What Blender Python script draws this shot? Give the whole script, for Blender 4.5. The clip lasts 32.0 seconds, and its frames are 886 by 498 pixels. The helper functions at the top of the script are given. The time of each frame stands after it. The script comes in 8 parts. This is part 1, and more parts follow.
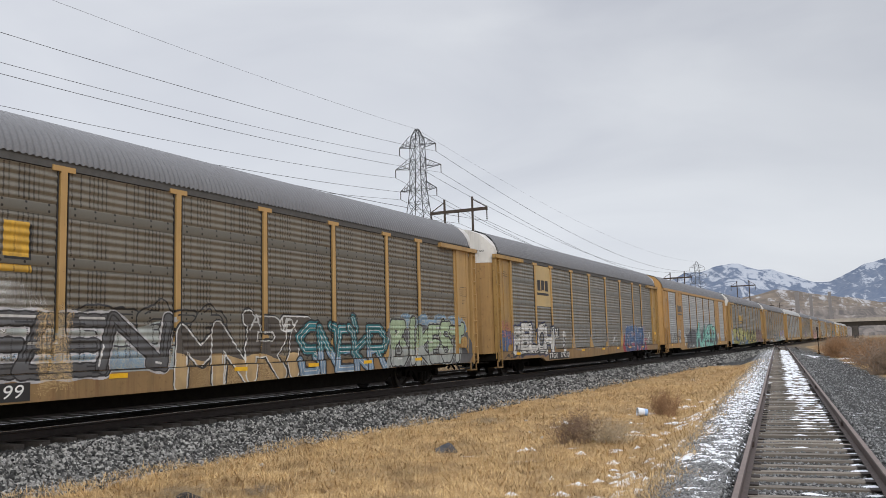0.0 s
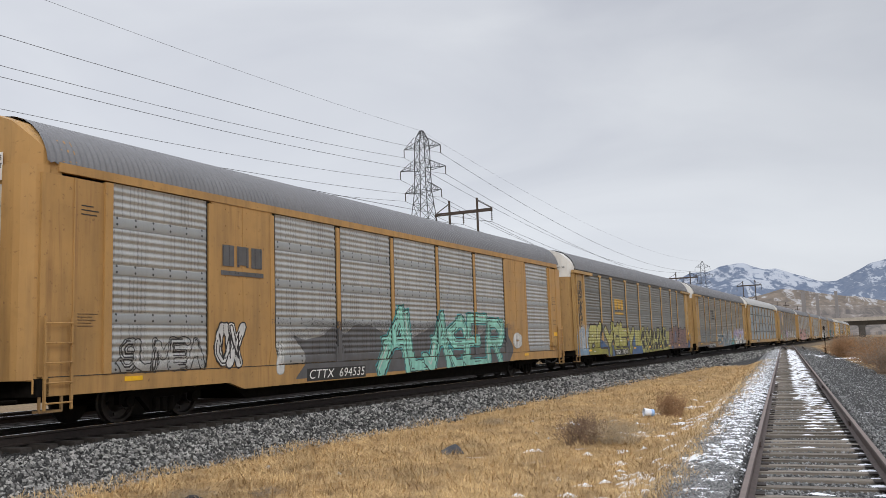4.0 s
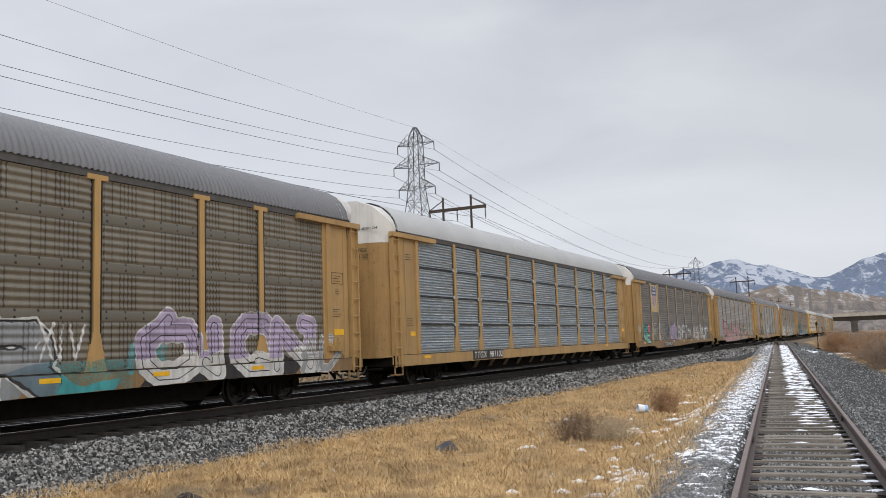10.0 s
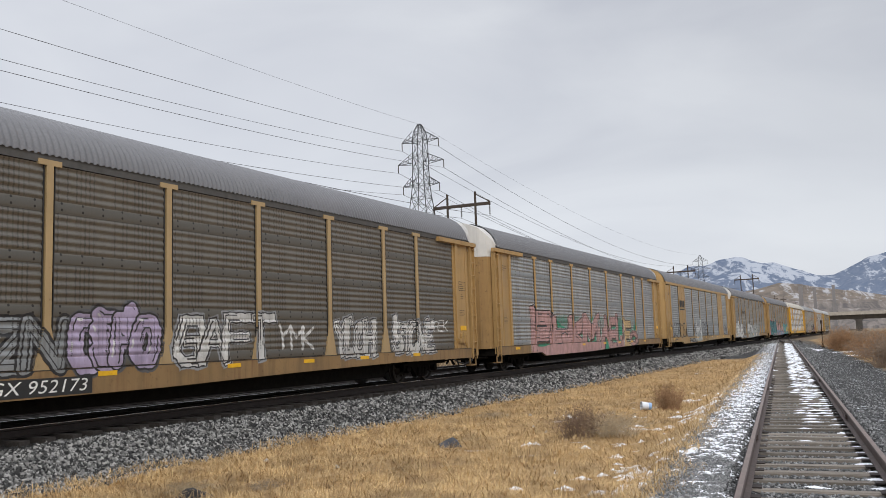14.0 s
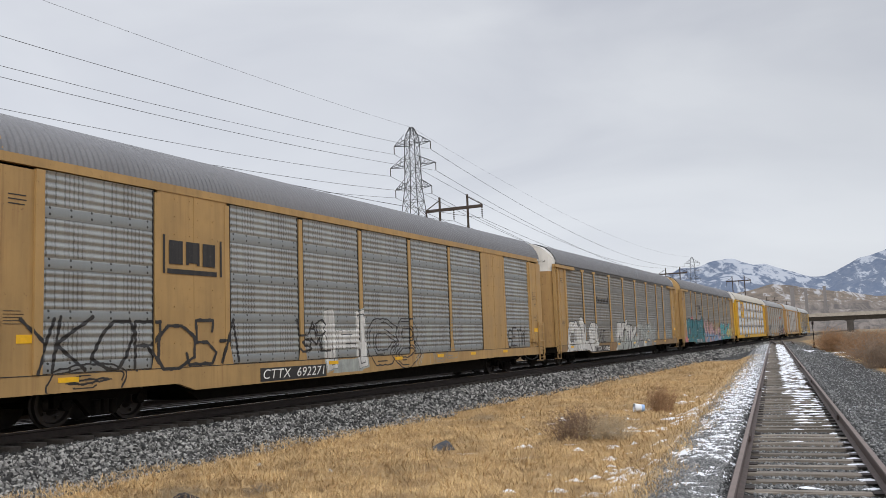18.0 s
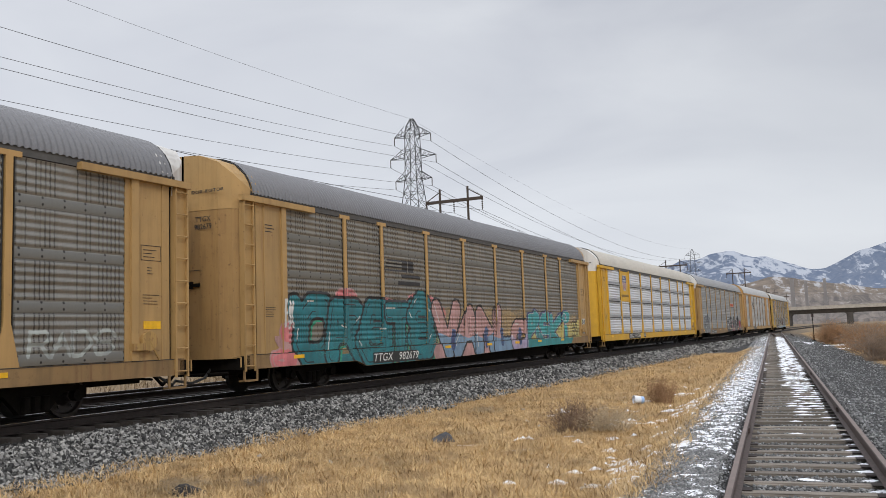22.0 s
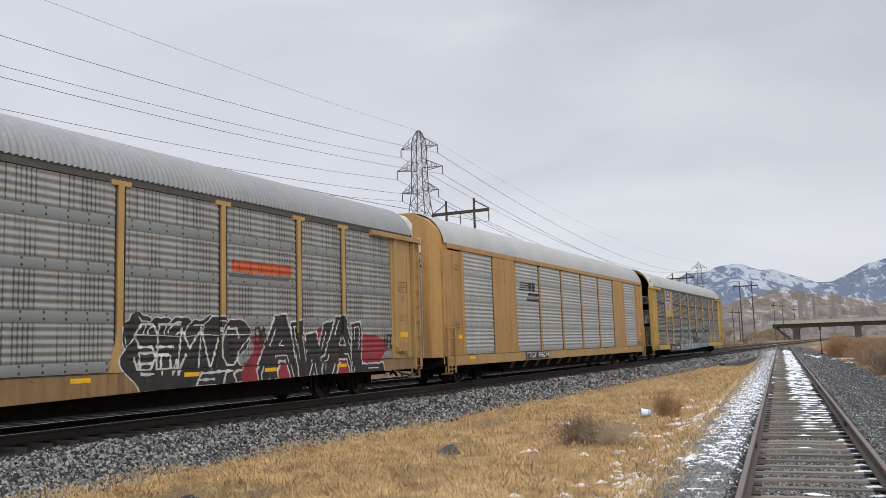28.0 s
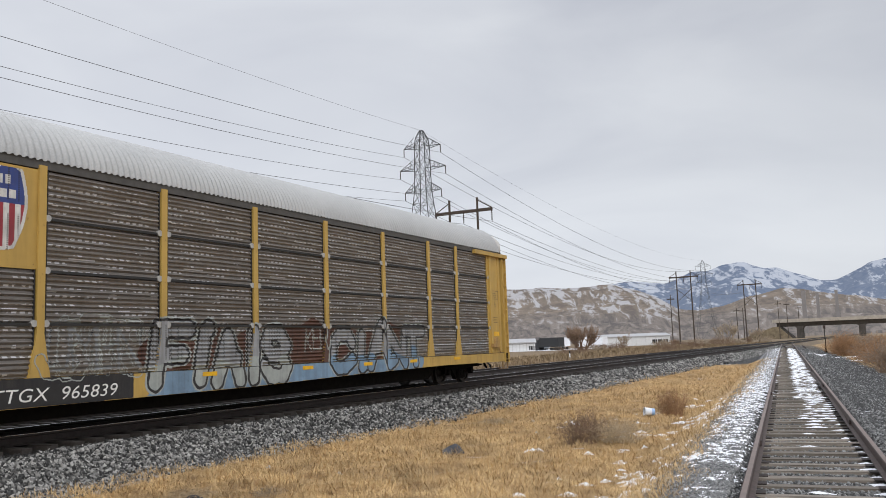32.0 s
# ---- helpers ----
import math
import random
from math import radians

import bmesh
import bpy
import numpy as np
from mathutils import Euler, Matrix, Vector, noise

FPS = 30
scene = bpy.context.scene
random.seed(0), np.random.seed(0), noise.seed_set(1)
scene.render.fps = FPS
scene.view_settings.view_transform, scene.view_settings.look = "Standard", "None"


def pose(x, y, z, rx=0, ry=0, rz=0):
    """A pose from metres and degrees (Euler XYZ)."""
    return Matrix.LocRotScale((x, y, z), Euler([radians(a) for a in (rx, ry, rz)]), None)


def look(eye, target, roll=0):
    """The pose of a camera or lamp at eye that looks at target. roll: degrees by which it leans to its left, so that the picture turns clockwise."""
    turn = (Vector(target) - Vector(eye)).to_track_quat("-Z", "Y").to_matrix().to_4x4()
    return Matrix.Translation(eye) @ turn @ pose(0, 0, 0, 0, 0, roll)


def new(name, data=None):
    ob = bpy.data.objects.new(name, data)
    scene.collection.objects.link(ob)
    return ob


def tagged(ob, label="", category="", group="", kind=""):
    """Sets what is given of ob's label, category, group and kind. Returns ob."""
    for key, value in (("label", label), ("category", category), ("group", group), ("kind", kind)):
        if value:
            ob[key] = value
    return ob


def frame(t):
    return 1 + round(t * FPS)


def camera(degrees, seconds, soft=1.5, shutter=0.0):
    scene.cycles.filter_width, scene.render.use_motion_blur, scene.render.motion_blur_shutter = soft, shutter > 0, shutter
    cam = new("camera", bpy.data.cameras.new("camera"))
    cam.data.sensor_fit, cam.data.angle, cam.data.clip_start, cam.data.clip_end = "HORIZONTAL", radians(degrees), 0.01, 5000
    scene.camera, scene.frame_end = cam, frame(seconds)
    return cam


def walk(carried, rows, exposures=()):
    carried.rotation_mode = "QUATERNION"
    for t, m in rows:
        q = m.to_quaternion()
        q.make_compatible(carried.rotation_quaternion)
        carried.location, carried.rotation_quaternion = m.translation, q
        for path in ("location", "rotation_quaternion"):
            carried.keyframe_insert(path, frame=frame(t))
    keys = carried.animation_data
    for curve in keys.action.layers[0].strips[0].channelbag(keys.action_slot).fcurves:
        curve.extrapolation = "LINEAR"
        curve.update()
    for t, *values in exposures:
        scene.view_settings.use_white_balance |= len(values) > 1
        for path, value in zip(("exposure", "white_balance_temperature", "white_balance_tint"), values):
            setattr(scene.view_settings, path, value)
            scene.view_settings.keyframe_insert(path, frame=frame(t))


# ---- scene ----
PATH = [
    (0, 26.943, 6.504, -1.608), (0.5, 26.911, 6.737, -1.793), (1, 26.944, 6.866, -1.867), (1.5, 27.030, 6.948, -1.918),
    (2, 27.123, 6.965, -1.967), (2.5, 27.180, 6.886, -1.980), (3, 27.239, 6.739, -2.051), (3.5, 27.234, 6.578, -1.994),
    (5.5, 27.416, 6.901, -1.675), (6, 27.373, 6.916, -1.643), (6.5, 27.292, 6.853, -1.702), (7, 27.204, 6.786, -1.734),
    (7.5, 27.127, 6.713, -1.846), (8, 27.043, 6.612, -1.878), (8.5, 26.987, 6.492, -1.918), (9, 26.937, 6.397, -1.995),
    (9.5, 26.897, 6.341, -2.021), (10, 26.874, 6.376, -2.080), (10.5, 26.881, 6.449, -2.152), (11, 26.899, 6.554, -2.212),
    (11.5, 26.946, 6.615, -2.201), (12, 26.988, 6.633, -2.116), (12.5, 27.048, 6.573, -2.014), (13, 27.053, 6.461, -2.024),
    (13.5, 27.111, 6.337, -1.964), (14, 27.164, 6.174, -1.871), (14.5, 27.189, 6.106, -1.883), (16.5, 26.963, 6.035, -2.021),
    (17, 26.886, 6.158, -2.106), (17.5, 26.749, 6.275, -2.164), (18, 26.646, 6.350, -2.165), (18.5, 26.585, 6.380, -2.152),
    (19, 26.597, 6.287, -2.086), (19.5, 26.653, 6.158, -2.031), (20, 26.733, 6.061, -1.958), (20.5, 26.777, 5.987, -1.953),
    (21, 26.770, 5.958, -1.992), (21.5, 26.710, 5.895, -2.028), (22, 26.678, 5.807, -2.096), (22.5, 26.652, 5.729, -2.118),
    (23, 26.622, 5.691, -2.062), (23.5, 26.601, 5.777, -1.923), (24, 26.603, 5.937, -1.833), (24.5, 26.667, 6.084, -1.759),
    (25, 26.728, 6.149, -1.699), (25.5, 26.804, 6.125, -1.708), (27.5, 27.038, 6.568, -1.847), (28, 27.072, 6.607, -1.842),
    (28.5, 27.123, 6.577, -1.858), (29, 27.169, 6.492, -1.944), (29.5, 27.144, 6.412, -2.055), (30, 27.116, 6.372, -2.087),
    (30.5, 27.105, 6.397, -2.087), (31, 27.140, 6.472, -2.072), (31.5, 27.205, 6.532, -2.059), (32, 27.299, 6.585, -2.030),
]
EYE = Vector((0.0, 0.0, 1.283))


def aim(yaw, tilt, roll):
    """A hand-held view: degrees left of the main line, up, and lean."""
    a, b = radians(yaw), radians(tilt)
    way = Vector((-math.sin(a) * math.cos(b), math.cos(a) * math.cos(b), math.sin(b)))
    return look(EYE, EYE + way, roll)


cam = camera(55.19, 32.0, soft=0.6)
walk(cam, [(t, aim(a, b, c)) for t, a, b, c in PATH])

# ---- world and light: overcast ----
SUN_EL, SUN_AZ = radians(38), radians(150)
world = bpy.data.worlds.new("overcast_sky")
scene.world = world
world.use_nodes = True
wn, wl = world.node_tree.nodes, world.node_tree.links
wn.clear()
w_out = wn.new("ShaderNodeOutputWorld")
w_bg = wn.new("ShaderNodeBackground")
w_sky = wn.new("ShaderNodeTexSky")
w_sky.sky_type, w_sky.sun_disc, w_sky.sun_elevation, w_sky.sun_rotation = "NISHITA", False, SUN_EL, SUN_AZ
w_tc = wn.new("ShaderNodeTexCoord")
w_map = wn.new("ShaderNodeMapping")
w_map.inputs["Scale"].default_value = (1.0, 1.0, 3.2)
w_n1 = wn.new("ShaderNodeTexNoise")
w_n1.inputs["Scale"].default_value, w_n1.inputs["Detail"].default_value, w_n1.inputs["Roughness"].default_value = 1.6, 5, 0.5
w_n1.inputs["Distortion"].default_value = 0.6
w_ramp = wn.new("ShaderNodeValToRGB")
w_ramp.color_ramp.elements[0].position, w_ramp.color_ramp.elements[0].color = 0.33, (5.2, 5.4, 6.0, 1)
w_ramp.color_ramp.elements[1].position, w_ramp.color_ramp.elements[1].color = 0.68, (6.8, 7.0, 7.4, 1)
w_sep = wn.new("ShaderNodeSeparateXYZ")
w_hor = wn.new("ShaderNodeValToRGB")  # an overcast sky is brightest overhead
for pos, v in ((0.0, 1.2), (0.08, 1.1), (0.2, 0.98), (0.38, 0.95), (1.0, 2.45)):
    e = w_hor.color_ramp.elements[0] if pos == 0.0 else w_hor.color_ramp.elements[-1] if pos == 1.0 else w_hor.color_ramp.elements.new(pos)
    e.position, e.color = pos, (v, v, v, 1)
w_mul = wn.new("ShaderNodeMix")
w_mul.data_type, w_mul.blend_type = "RGBA", "MULTIPLY"
w_mul.inputs[0].default_value = 1.0
w_mix = wn.new("ShaderNodeMix")
w_mix.data_type = "RGBA"
w_mix.inputs[0].default_value = 0.93
wl.new(w_tc.outputs["Generated"], w_map.inputs["Vector"])
wl.new(w_map.outputs[0], w_n1.inputs["Vector"])
wl.new(w_n1.outputs["Fac"], w_ramp.inputs[0])
wl.new(w_tc.outputs["Generated"], w_sep.inputs[0])
wl.new(w_sep.outputs[2], w_hor.inputs[0])
wl.new(w_ramp.outputs[0], w_mul.inputs[6])
wl.new(w_hor.outputs[0], w_mul.inputs[7])
w_side = wn.new("ShaderNodeMapRange")  # thinner cloud towards the west
for i, v in enumerate((-1.0, 0.0, 1.18, 0.93)):
    w_side.inputs[1 + i].default_value = v
w_mul2 = wn.new("ShaderNodeMix")
w_mul2.data_type, w_mul2.blend_type = "RGBA", "MULTIPLY"
w_mul2.inputs[0].default_value = 1.0
wl.new(w_sep.outputs[0], w_side.inputs[0])
wl.new(w_side.outputs[0], w_mul2.inputs[7])
wl.new(w_mul.outputs[2], w_mul2.inputs[6])
wl.new(w_sky.outputs[0], w_mix.inputs[6])
wl.new(w_mul2.outputs[2], w_mix.inputs[7])
wl.new(w_mix.outputs[2], w_bg.inputs[0])
w_bg.inputs[1].default_value = 0.109
wl.new(w_bg.outputs[0], w_out.inputs[0])

sun = new("sun", bpy.data.lights.new("sun", "SUN"))
sun.data.energy, sun.data.angle, sun.data.color = 1.35, radians(25), (1.0, 0.97, 0.93)
sun.matrix_world = look((0, 0, 60), (-40 * math.cos(SUN_EL), 52 * math.cos(SUN_EL), 60 - 65 * math.sin(SUN_EL)))
scene.view_settings.exposure = 0.0


# ---- node helpers ----
class Nodes:
    """A short way to write node materials."""

    def __init__(self, name):
        self.m = bpy.data.materials.new(name)
        self.m.use_nodes = True
        self.t = self.m.node_tree
        self.b = self.t.nodes["Principled BSDF"]
        self.tc = None

    def n(self, kind, **values):
        node = self.t.nodes.new(kind)
        for k, v in values.items():
            node.inputs[k.replace("_", " ")].default_value = v
        return node

    def link(self, a, b):
        self.t.links.new(a, b)

    def coords(self, space="Object", scale=(1, 1, 1)):
        if space == "World":
            geo = self.n("ShaderNodeNewGeometry").outputs["Position"]
        else:
            if self.tc is None:
                self.tc = self.n("ShaderNodeTexCoord")
            geo = self.tc.outputs[space]
        mp = self.n("ShaderNodeMapping", Scale=scale)
        self.link(geo, mp.inputs["Vector"])
        return mp.outputs[0]

    def noise(self, scale, detail=4, rough=0.6, at=None, stretch=(1, 1, 1), distortion=0.0):
        nz = self.n("ShaderNodeTexNoise", Scale=scale, Detail=detail, Roughness=rough, Distortion=distortion)
        self.link(at or self.coords("Object", stretch), nz.inputs["Vector"])
        return nz.outputs["Fac"]

    def ramp(self, fac, a, ca, b, cb):
        r = self.n("ShaderNodeValToRGB")
        e = r.color_ramp.elements
        e[0].position, e[0].color = a, (*ca, 1) if len(ca) == 3 else ca
        e[1].position, e[1].color = b, (*cb, 1) if len(cb) == 3 else cb
        self.link(fac, r.inputs[0])
        return r.outputs[0]

    def value(self, fac, a, b, lo=0.0, hi=1.0):
        r = self.n("ShaderNodeMapRange")
        for i, v in enumerate((a, b, lo, hi)):
            r.inputs[1 + i].default_value = v
        self.link(fac, r.inputs[0])
        return r.outputs[0]

    def mix(self, fac, a, b, how="MIX"):
        mx = self.n("ShaderNodeMix")
        mx.data_type, mx.blend_type = "RGBA", how
        for sock, v in ((mx.inputs[0], fac), (mx.inputs[6], a), (mx.inputs[7], b)):
            if isinstance(v, (int, float)):
                sock.default_value = v
            elif isinstance(v, tuple):
                sock.default_value = (*v, 1) if len(v) == 3 else v
            else:
                self.link(v, sock)
        return mx.outputs[2]

    def math(self, op, a, b=None):
        mt = self.n("ShaderNodeMath")
        mt.operation = op
        for sock, v in ((mt.inputs[0], a), (mt.inputs[1], b)):
            if v is None:
                continue
            if isinstance(v, (int, float)):
                sock.default_value = v
            else:
                self.link(v, sock)
        return mt.outputs[0]

    def axes(self, vec):
        s = self.n("ShaderNodeSeparateXYZ")
        self.link(vec, s.inputs[0])
        return s.outputs

    def random(self):
        return self.n("ShaderNodeObjectInfo").outputs["Random"]

    def island(self):
        return self.n("ShaderNodeNewGeometry").outputs["Random Per Island"]

    def holes(self, ax, amount, color, keep=None):
        """Columns of small punched holes, some columns left out; they thin out in patches."""
        fy = self.math("FRACT", self.math("MULTIPLY", ax[1], 1 / 0.098))
        fz = self.math("FRACT", self.math("MULTIPLY", ax[2], 1 / 0.036))
        dot = self.math("MULTIPLY", self.math("LESS_THAN", self.math("ABSOLUTE", self.math("SUBTRACT", fy, 0.5)), 0.17), self.math("LESS_THAN", fz, 0.66))
        wn = self.n("ShaderNodeTexWhiteNoise")
        wn.noise_dimensions = "1D"
        self.link(self.math("FLOOR", self.math("MULTIPLY", ax[1], 1 / 0.098)), wn.inputs["W"])
        col = self.math("GREATER_THAN", wn.outputs["Value"], 0.46)
        some = self.value(self.noise(1.0, 3, 0.6, stretch=(0.2, 2.4, 0.7)), 0.30, 0.52, 0.0, 1)
        mask = self.math("MULTIPLY", self.math("MULTIPLY", dot, col), some)
        if keep is not None:
            mask = self.math("MULTIPLY", mask, keep)
        return self.mix(self.math("MULTIPLY", mask, amount), color, (0.014, 0.013, 0.013))

    def done(self, color=None, rough=0.7, metal=0.0, bump=None, strength=0.3, distance=0.01, spec=None):
        for key, v in (("Base Color", color), ("Roughness", rough), ("Metallic", metal)):
            if v is None:
                continue
            if isinstance(v, (int, float)):
                self.b.inputs[key].default_value = v
            elif isinstance(v, tuple):
                self.b.inputs[key].default_value = (*v, 1) if len(v) == 3 else v
            else:
                self.link(v, self.b.inputs[key])
        if spec is not None:
            self.b.inputs["Specular IOR Level"].default_value = spec
        if bump is not None:
            bp = self.n("ShaderNodeBump", Strength=strength, Distance=distance)
            self.link(bump, bp.inputs["Height"])
            self.link(bp.outputs[0], self.b.inputs["Normal"])
        return self.m


def shade(c, f):
    return tuple(min(1.0, v * f) for v in c)


# ---- materials ----
def painted(name, color, rust=0.25, rough=0.5):
    """Weathered enamel paint on steel: faded patches, vertical grime streaks, rust freckles."""
    k = Nodes(name)
    fade = k.noise(0.7, 4, 0.6)
    c = k.ramp(fade, 0.3, shade(color, 0.84), 0.72, shade(color, 1.1))
    streak = k.noise(1.0, 5, 0.6, stretch=(3.2, 3.2, 0.4))
    c = k.mix(k.value(streak, 0.47, 0.74, 0, 0.1 + 0.6 * rust), c, k.mix(0.5, shade(color, 0.4), (0.085, 0.062, 0.045)))
    runs = k.noise(1.0, 4, 0.6, stretch=(8, 8, 0.45))
    patchy = k.value(k.noise(0.9, 3, 0.5, stretch=(1, 1, 0.6)), 0.45, 0.7, 0, 1)
    c = k.mix(k.math("MULTIPLY", patchy, k.value(runs, 0.5, 0.68, 0, 0.3 + 0.6 * rust)), c, (0.15, 0.068, 0.035))
    c = k.mix(k.value(k.noise(2.2, 5, 0.6), 0.55, 0.75, 0, 0.35), c, shade(color, 0.62))
    spots = k.noise(9.0, 6, 0.7)
    c = k.mix(k.value(spots, 0.66 - 0.1 * rust, 0.75, 0, min(1.0, 0.5 + rust)), c, (0.11, 0.055, 0.03))
    return k.done(c, k.value(fade, 0.3, 0.7, rough - 0.1, rough + 0.2), 0.0, spots, 0.15, 0.004, 0.35)


def sheet(name, color, metal=0.5, holes=0.75, streaks=0.5, rough=0.42, rivets=True, slot_light=0.0, bands=0.0):
    """Galvanised rack sheet: spangle, dirt streaks and columns of small punched holes."""
    k = Nodes(name)
    at = k.coords("Object")
    ax = k.axes(at)
    if rivets and color[0] < 0.3:
        color = (color[0] * 1.06, color[1] * 1.03, color[2] * 0.93)
    big = k.noise(0.55, 4, 0.6)
    c = k.ramp(big, 0.3, shade(color, 0.78), 0.7, shade(color, 1.14))
    c = k.mix(k.value(k.random(), 0, 1, 0, 0.2), c, shade(color, 0.62))
    streak = k.noise(1.0, 5, 0.7, stretch=(6, 6, 0.3))
    c = k.mix(k.value(streak, 0.45, 0.8, 0, streaks), c, (0.07, 0.06, 0.05))
    fine = k.noise(26, 4, 0.7)
    c = k.mix(0.4, c, k.ramp(fine, 0.3, shade(color, 0.65), 0.7, shade(color, 1.25)))
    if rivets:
        # overlapping flat strips: duller zinc, their weaker sky light put into the tone
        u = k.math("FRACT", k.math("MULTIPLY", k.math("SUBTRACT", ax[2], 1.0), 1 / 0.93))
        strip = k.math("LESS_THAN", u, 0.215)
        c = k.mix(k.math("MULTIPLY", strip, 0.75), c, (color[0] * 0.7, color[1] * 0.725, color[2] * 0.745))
        # shadow line painted in where each strip overlaps the sheet below
        lap_shadow = k.value(k.math("ABSOLUTE", k.math("SUBTRACT", u, 0.985)), 0.0, 0.03, 0.75, 0)
        c = k.mix(lap_shadow, c, shade(color, 0.3))
    if holes > 0:
        row = k.math("GREATER_THAN", k.math("FRACT", k.math("MULTIPLY", k.math("SUBTRACT", ax[2], 1.0), 1 / 0.93)), 0.24)
        c = k.holes(ax, min(0.92, holes + 0.25), c, row)
    if bands:
        u = k.math("FRACT", k.math("MULTIPLY", k.math("SUBTRACT", ax[2], 1.0), 1 / 0.93))
        c = k.mix(k.math("MULTIPLY", k.math("LESS_THAN", u, 0.2), 0.6), c, shade(color, 0.42))
        fy = k.math("SUBTRACT", k.math("FRACT", k.math("MULTIPLY", ax[1], 1 / 0.075)), 0.5)
        fz = k.math("SUBTRACT", k.math("FRACT", k.math("MULTIPLY", ax[2], 1 / 0.055)), 0.5)
        r = k.math("ADD", k.math("MULTIPLY", fy, fy), k.math("MULTIPLY", fz, fz))
        rows = k.math("MAXIMUM", k.math("MULTIPLY", k.math("GREATER_THAN", u, 0.06), k.math("LESS_THAN", u, 0.18)), k.math("MULTIPLY", k.math("GREATER_THAN", u, 0.84), k.math("LESS_THAN", u, 0.96)))
        some = k.math("GREATER_THAN", k.noise(1.0, 3, 0.5, stretch=(1, 1.4, 2)), 0.42)
        c = k.mix(k.math("MULTIPLY", k.math("MULTIPLY", k.math("LESS_THAN", r, 0.1), rows), k.math("MULTIPLY", some, bands)), c, (0.015, 0.015, 0.015))
    # daylight through the slots, painted as pale short and long marks
    if slot_light:
        fy = k.math("FRACT", k.math("MULTIPLY", ax[1], 1 / 0.16))
        fz = k.math("FRACT", k.math("MULTIPLY", ax[2], 1 / 0.15))
        some = k.noise(1.0, 3, 0.6, stretch=(1, 1.1, 4.3))
        mask = k.math("MULTIPLY", k.math("MULTIPLY", k.math("LESS_THAN", fy, 0.6), k.math("LESS_THAN", fz, 0.24)), k.math("GREATER_THAN", some, 0.5))
        c = k.mix(k.math("MULTIPLY", mask, slot_light), c, (0.7, 0.71, 0.72))
        fy = k.math("FRACT", k.math("MULTIPLY", ax[1], 1 / 0.83))
        fz = k.math("FRACT", k.math("MULTIPLY", ax[2], 1 / 0.31))
        some = k.noise(1.0, 2, 0.5, stretch=(1, 0.9, 5.1))
        mask = k.math("MULTIPLY", k.math("MULTIPLY", k.math("LESS_THAN", fy, 0.7), k.math("LESS_THAN", fz, 0.075)), k.math("GREATER_THAN", some, 0.56))
        c = k.mix(k.math("MULTIPLY", mask, slot_light), c, (0.74, 0.75, 0.76))
    if rivets:
        fy = k.math("MULTIPLY", k.math("SUBTRACT", k.math("FRACT", k.math("MULTIPLY", ax[1], 1 / 0.46)), 0.5), 0.46)
        fz = k.math("MULTIPLY", k.math("SUBTRACT", k.math("FRACT", k.math("MULTIPLY", k.math("SUBTRACT", ax[2], 0.97), 1 / 0.93)), 0.167), 0.93)
        fz = k.math("SUBTRACT", k.math("ABSOLUTE", fz), 0.06)
        r = k.math("ADD", k.math("MULTIPLY", fy, fy), k.math("MULTIPLY", fz, fz))
        c = k.mix(k.math("MULTIPLY", k.math("LESS_THAN", r, 0.0006), 0.9), c, (0.02, 0.018, 0.016))
    return k.done(c, k.value(big, 0.3, 0.7, rough - 0.08, rough + 0.14), metal, fine, 0.12, 0.003)


def plain(name, color, rough=0.7, metal=0.0, vary=0.18, scale=6.0, bump=0.2):
    k = Nodes(name)
    nz = k.noise(scale, 6, 0.65)
    c = k.ramp(nz, 0.3, shade(color, 1 - vary), 0.7, shade(color, 1 + vary))
    return k.done(c, rough, metal, nz, bump, 0.006)


def spray(name, color):
    """Aerosol paint: slightly patchy, matt."""
    k = Nodes(name)
    nz = k.noise(2.3, 5, 0.6)
    c = k.ramp(nz, 0.32, shade(color, 0.72), 0.68, shade(color, 1.12))
    wear = k.noise(17, 5, 0.7)
    c = k.mix(k.value(wear, 0.58, 0.75, 0, 0.55), c, (0.12, 0.11, 0.1))
    c = k.mix(k.value(k.noise(1.0, 5, 0.7, stretch=(6, 6, 0.3)), 0.45, 0.8, 0, 0.5), c, (0.07, 0.06, 0.05))
    ax = k.axes(k.coords("Object"))
    u = k.math("FRACT", k.math("MULTIPLY", k.math("SUBTRACT", ax[2], 1.0), 1 / 0.93))
    c = k.holes(ax, 0.8, c, k.math("MULTIPLY", k.math("GREATER_THAN", ax[2], 1.03), k.math("GREATER_THAN", u, 0.24)))
    return k.done(c, 0.6)


M_TAN = painted("tan_paint", (0.415, 0.265, 0.108), 0.42)
M_TAN_RUSTY = painted("rusty_tan_paint", (0.38, 0.24, 0.085), 0.9)
M_TAN_PINK = painted("faded_orange_tan_paint", (0.43, 0.25, 0.09), 0.6)
M_BOARD = painted("pale_board_paint", (0.50, 0.37, 0.18), 0.15)
M_BRACKET = painted("grimy_ochre_steel", (0.085, 0.06, 0.022), 0.3)
M_POST = painted("golden_tan_post_paint", (0.46, 0.287, 0.112), 0.3)
M_POST_PALE = painted("pale_tan_post_paint", (0.42, 0.30, 0.155), 0.3)
M_SILL = painted("grimy_tan_sill_paint", (0.27, 0.17, 0.075), 0.8)
M_DOOR_TAN = painted("streaked_tan_door_paint", (0.335, 0.205, 0.08), 0.7)
M_DOOR_PALE = painted("chalky_white_door_paint", (0.50, 0.48, 0.44), 0.5)
M_FADED = painted("faded_yellow_paint", (0.50, 0.33, 0.09), 0.35)
M_YELLOW = painted("yellow_paint", (0.62, 0.36, 0.035), 0.1)
M_WHITE = painted("white_hood_paint", (0.62, 0.61, 0.58), 0.35)
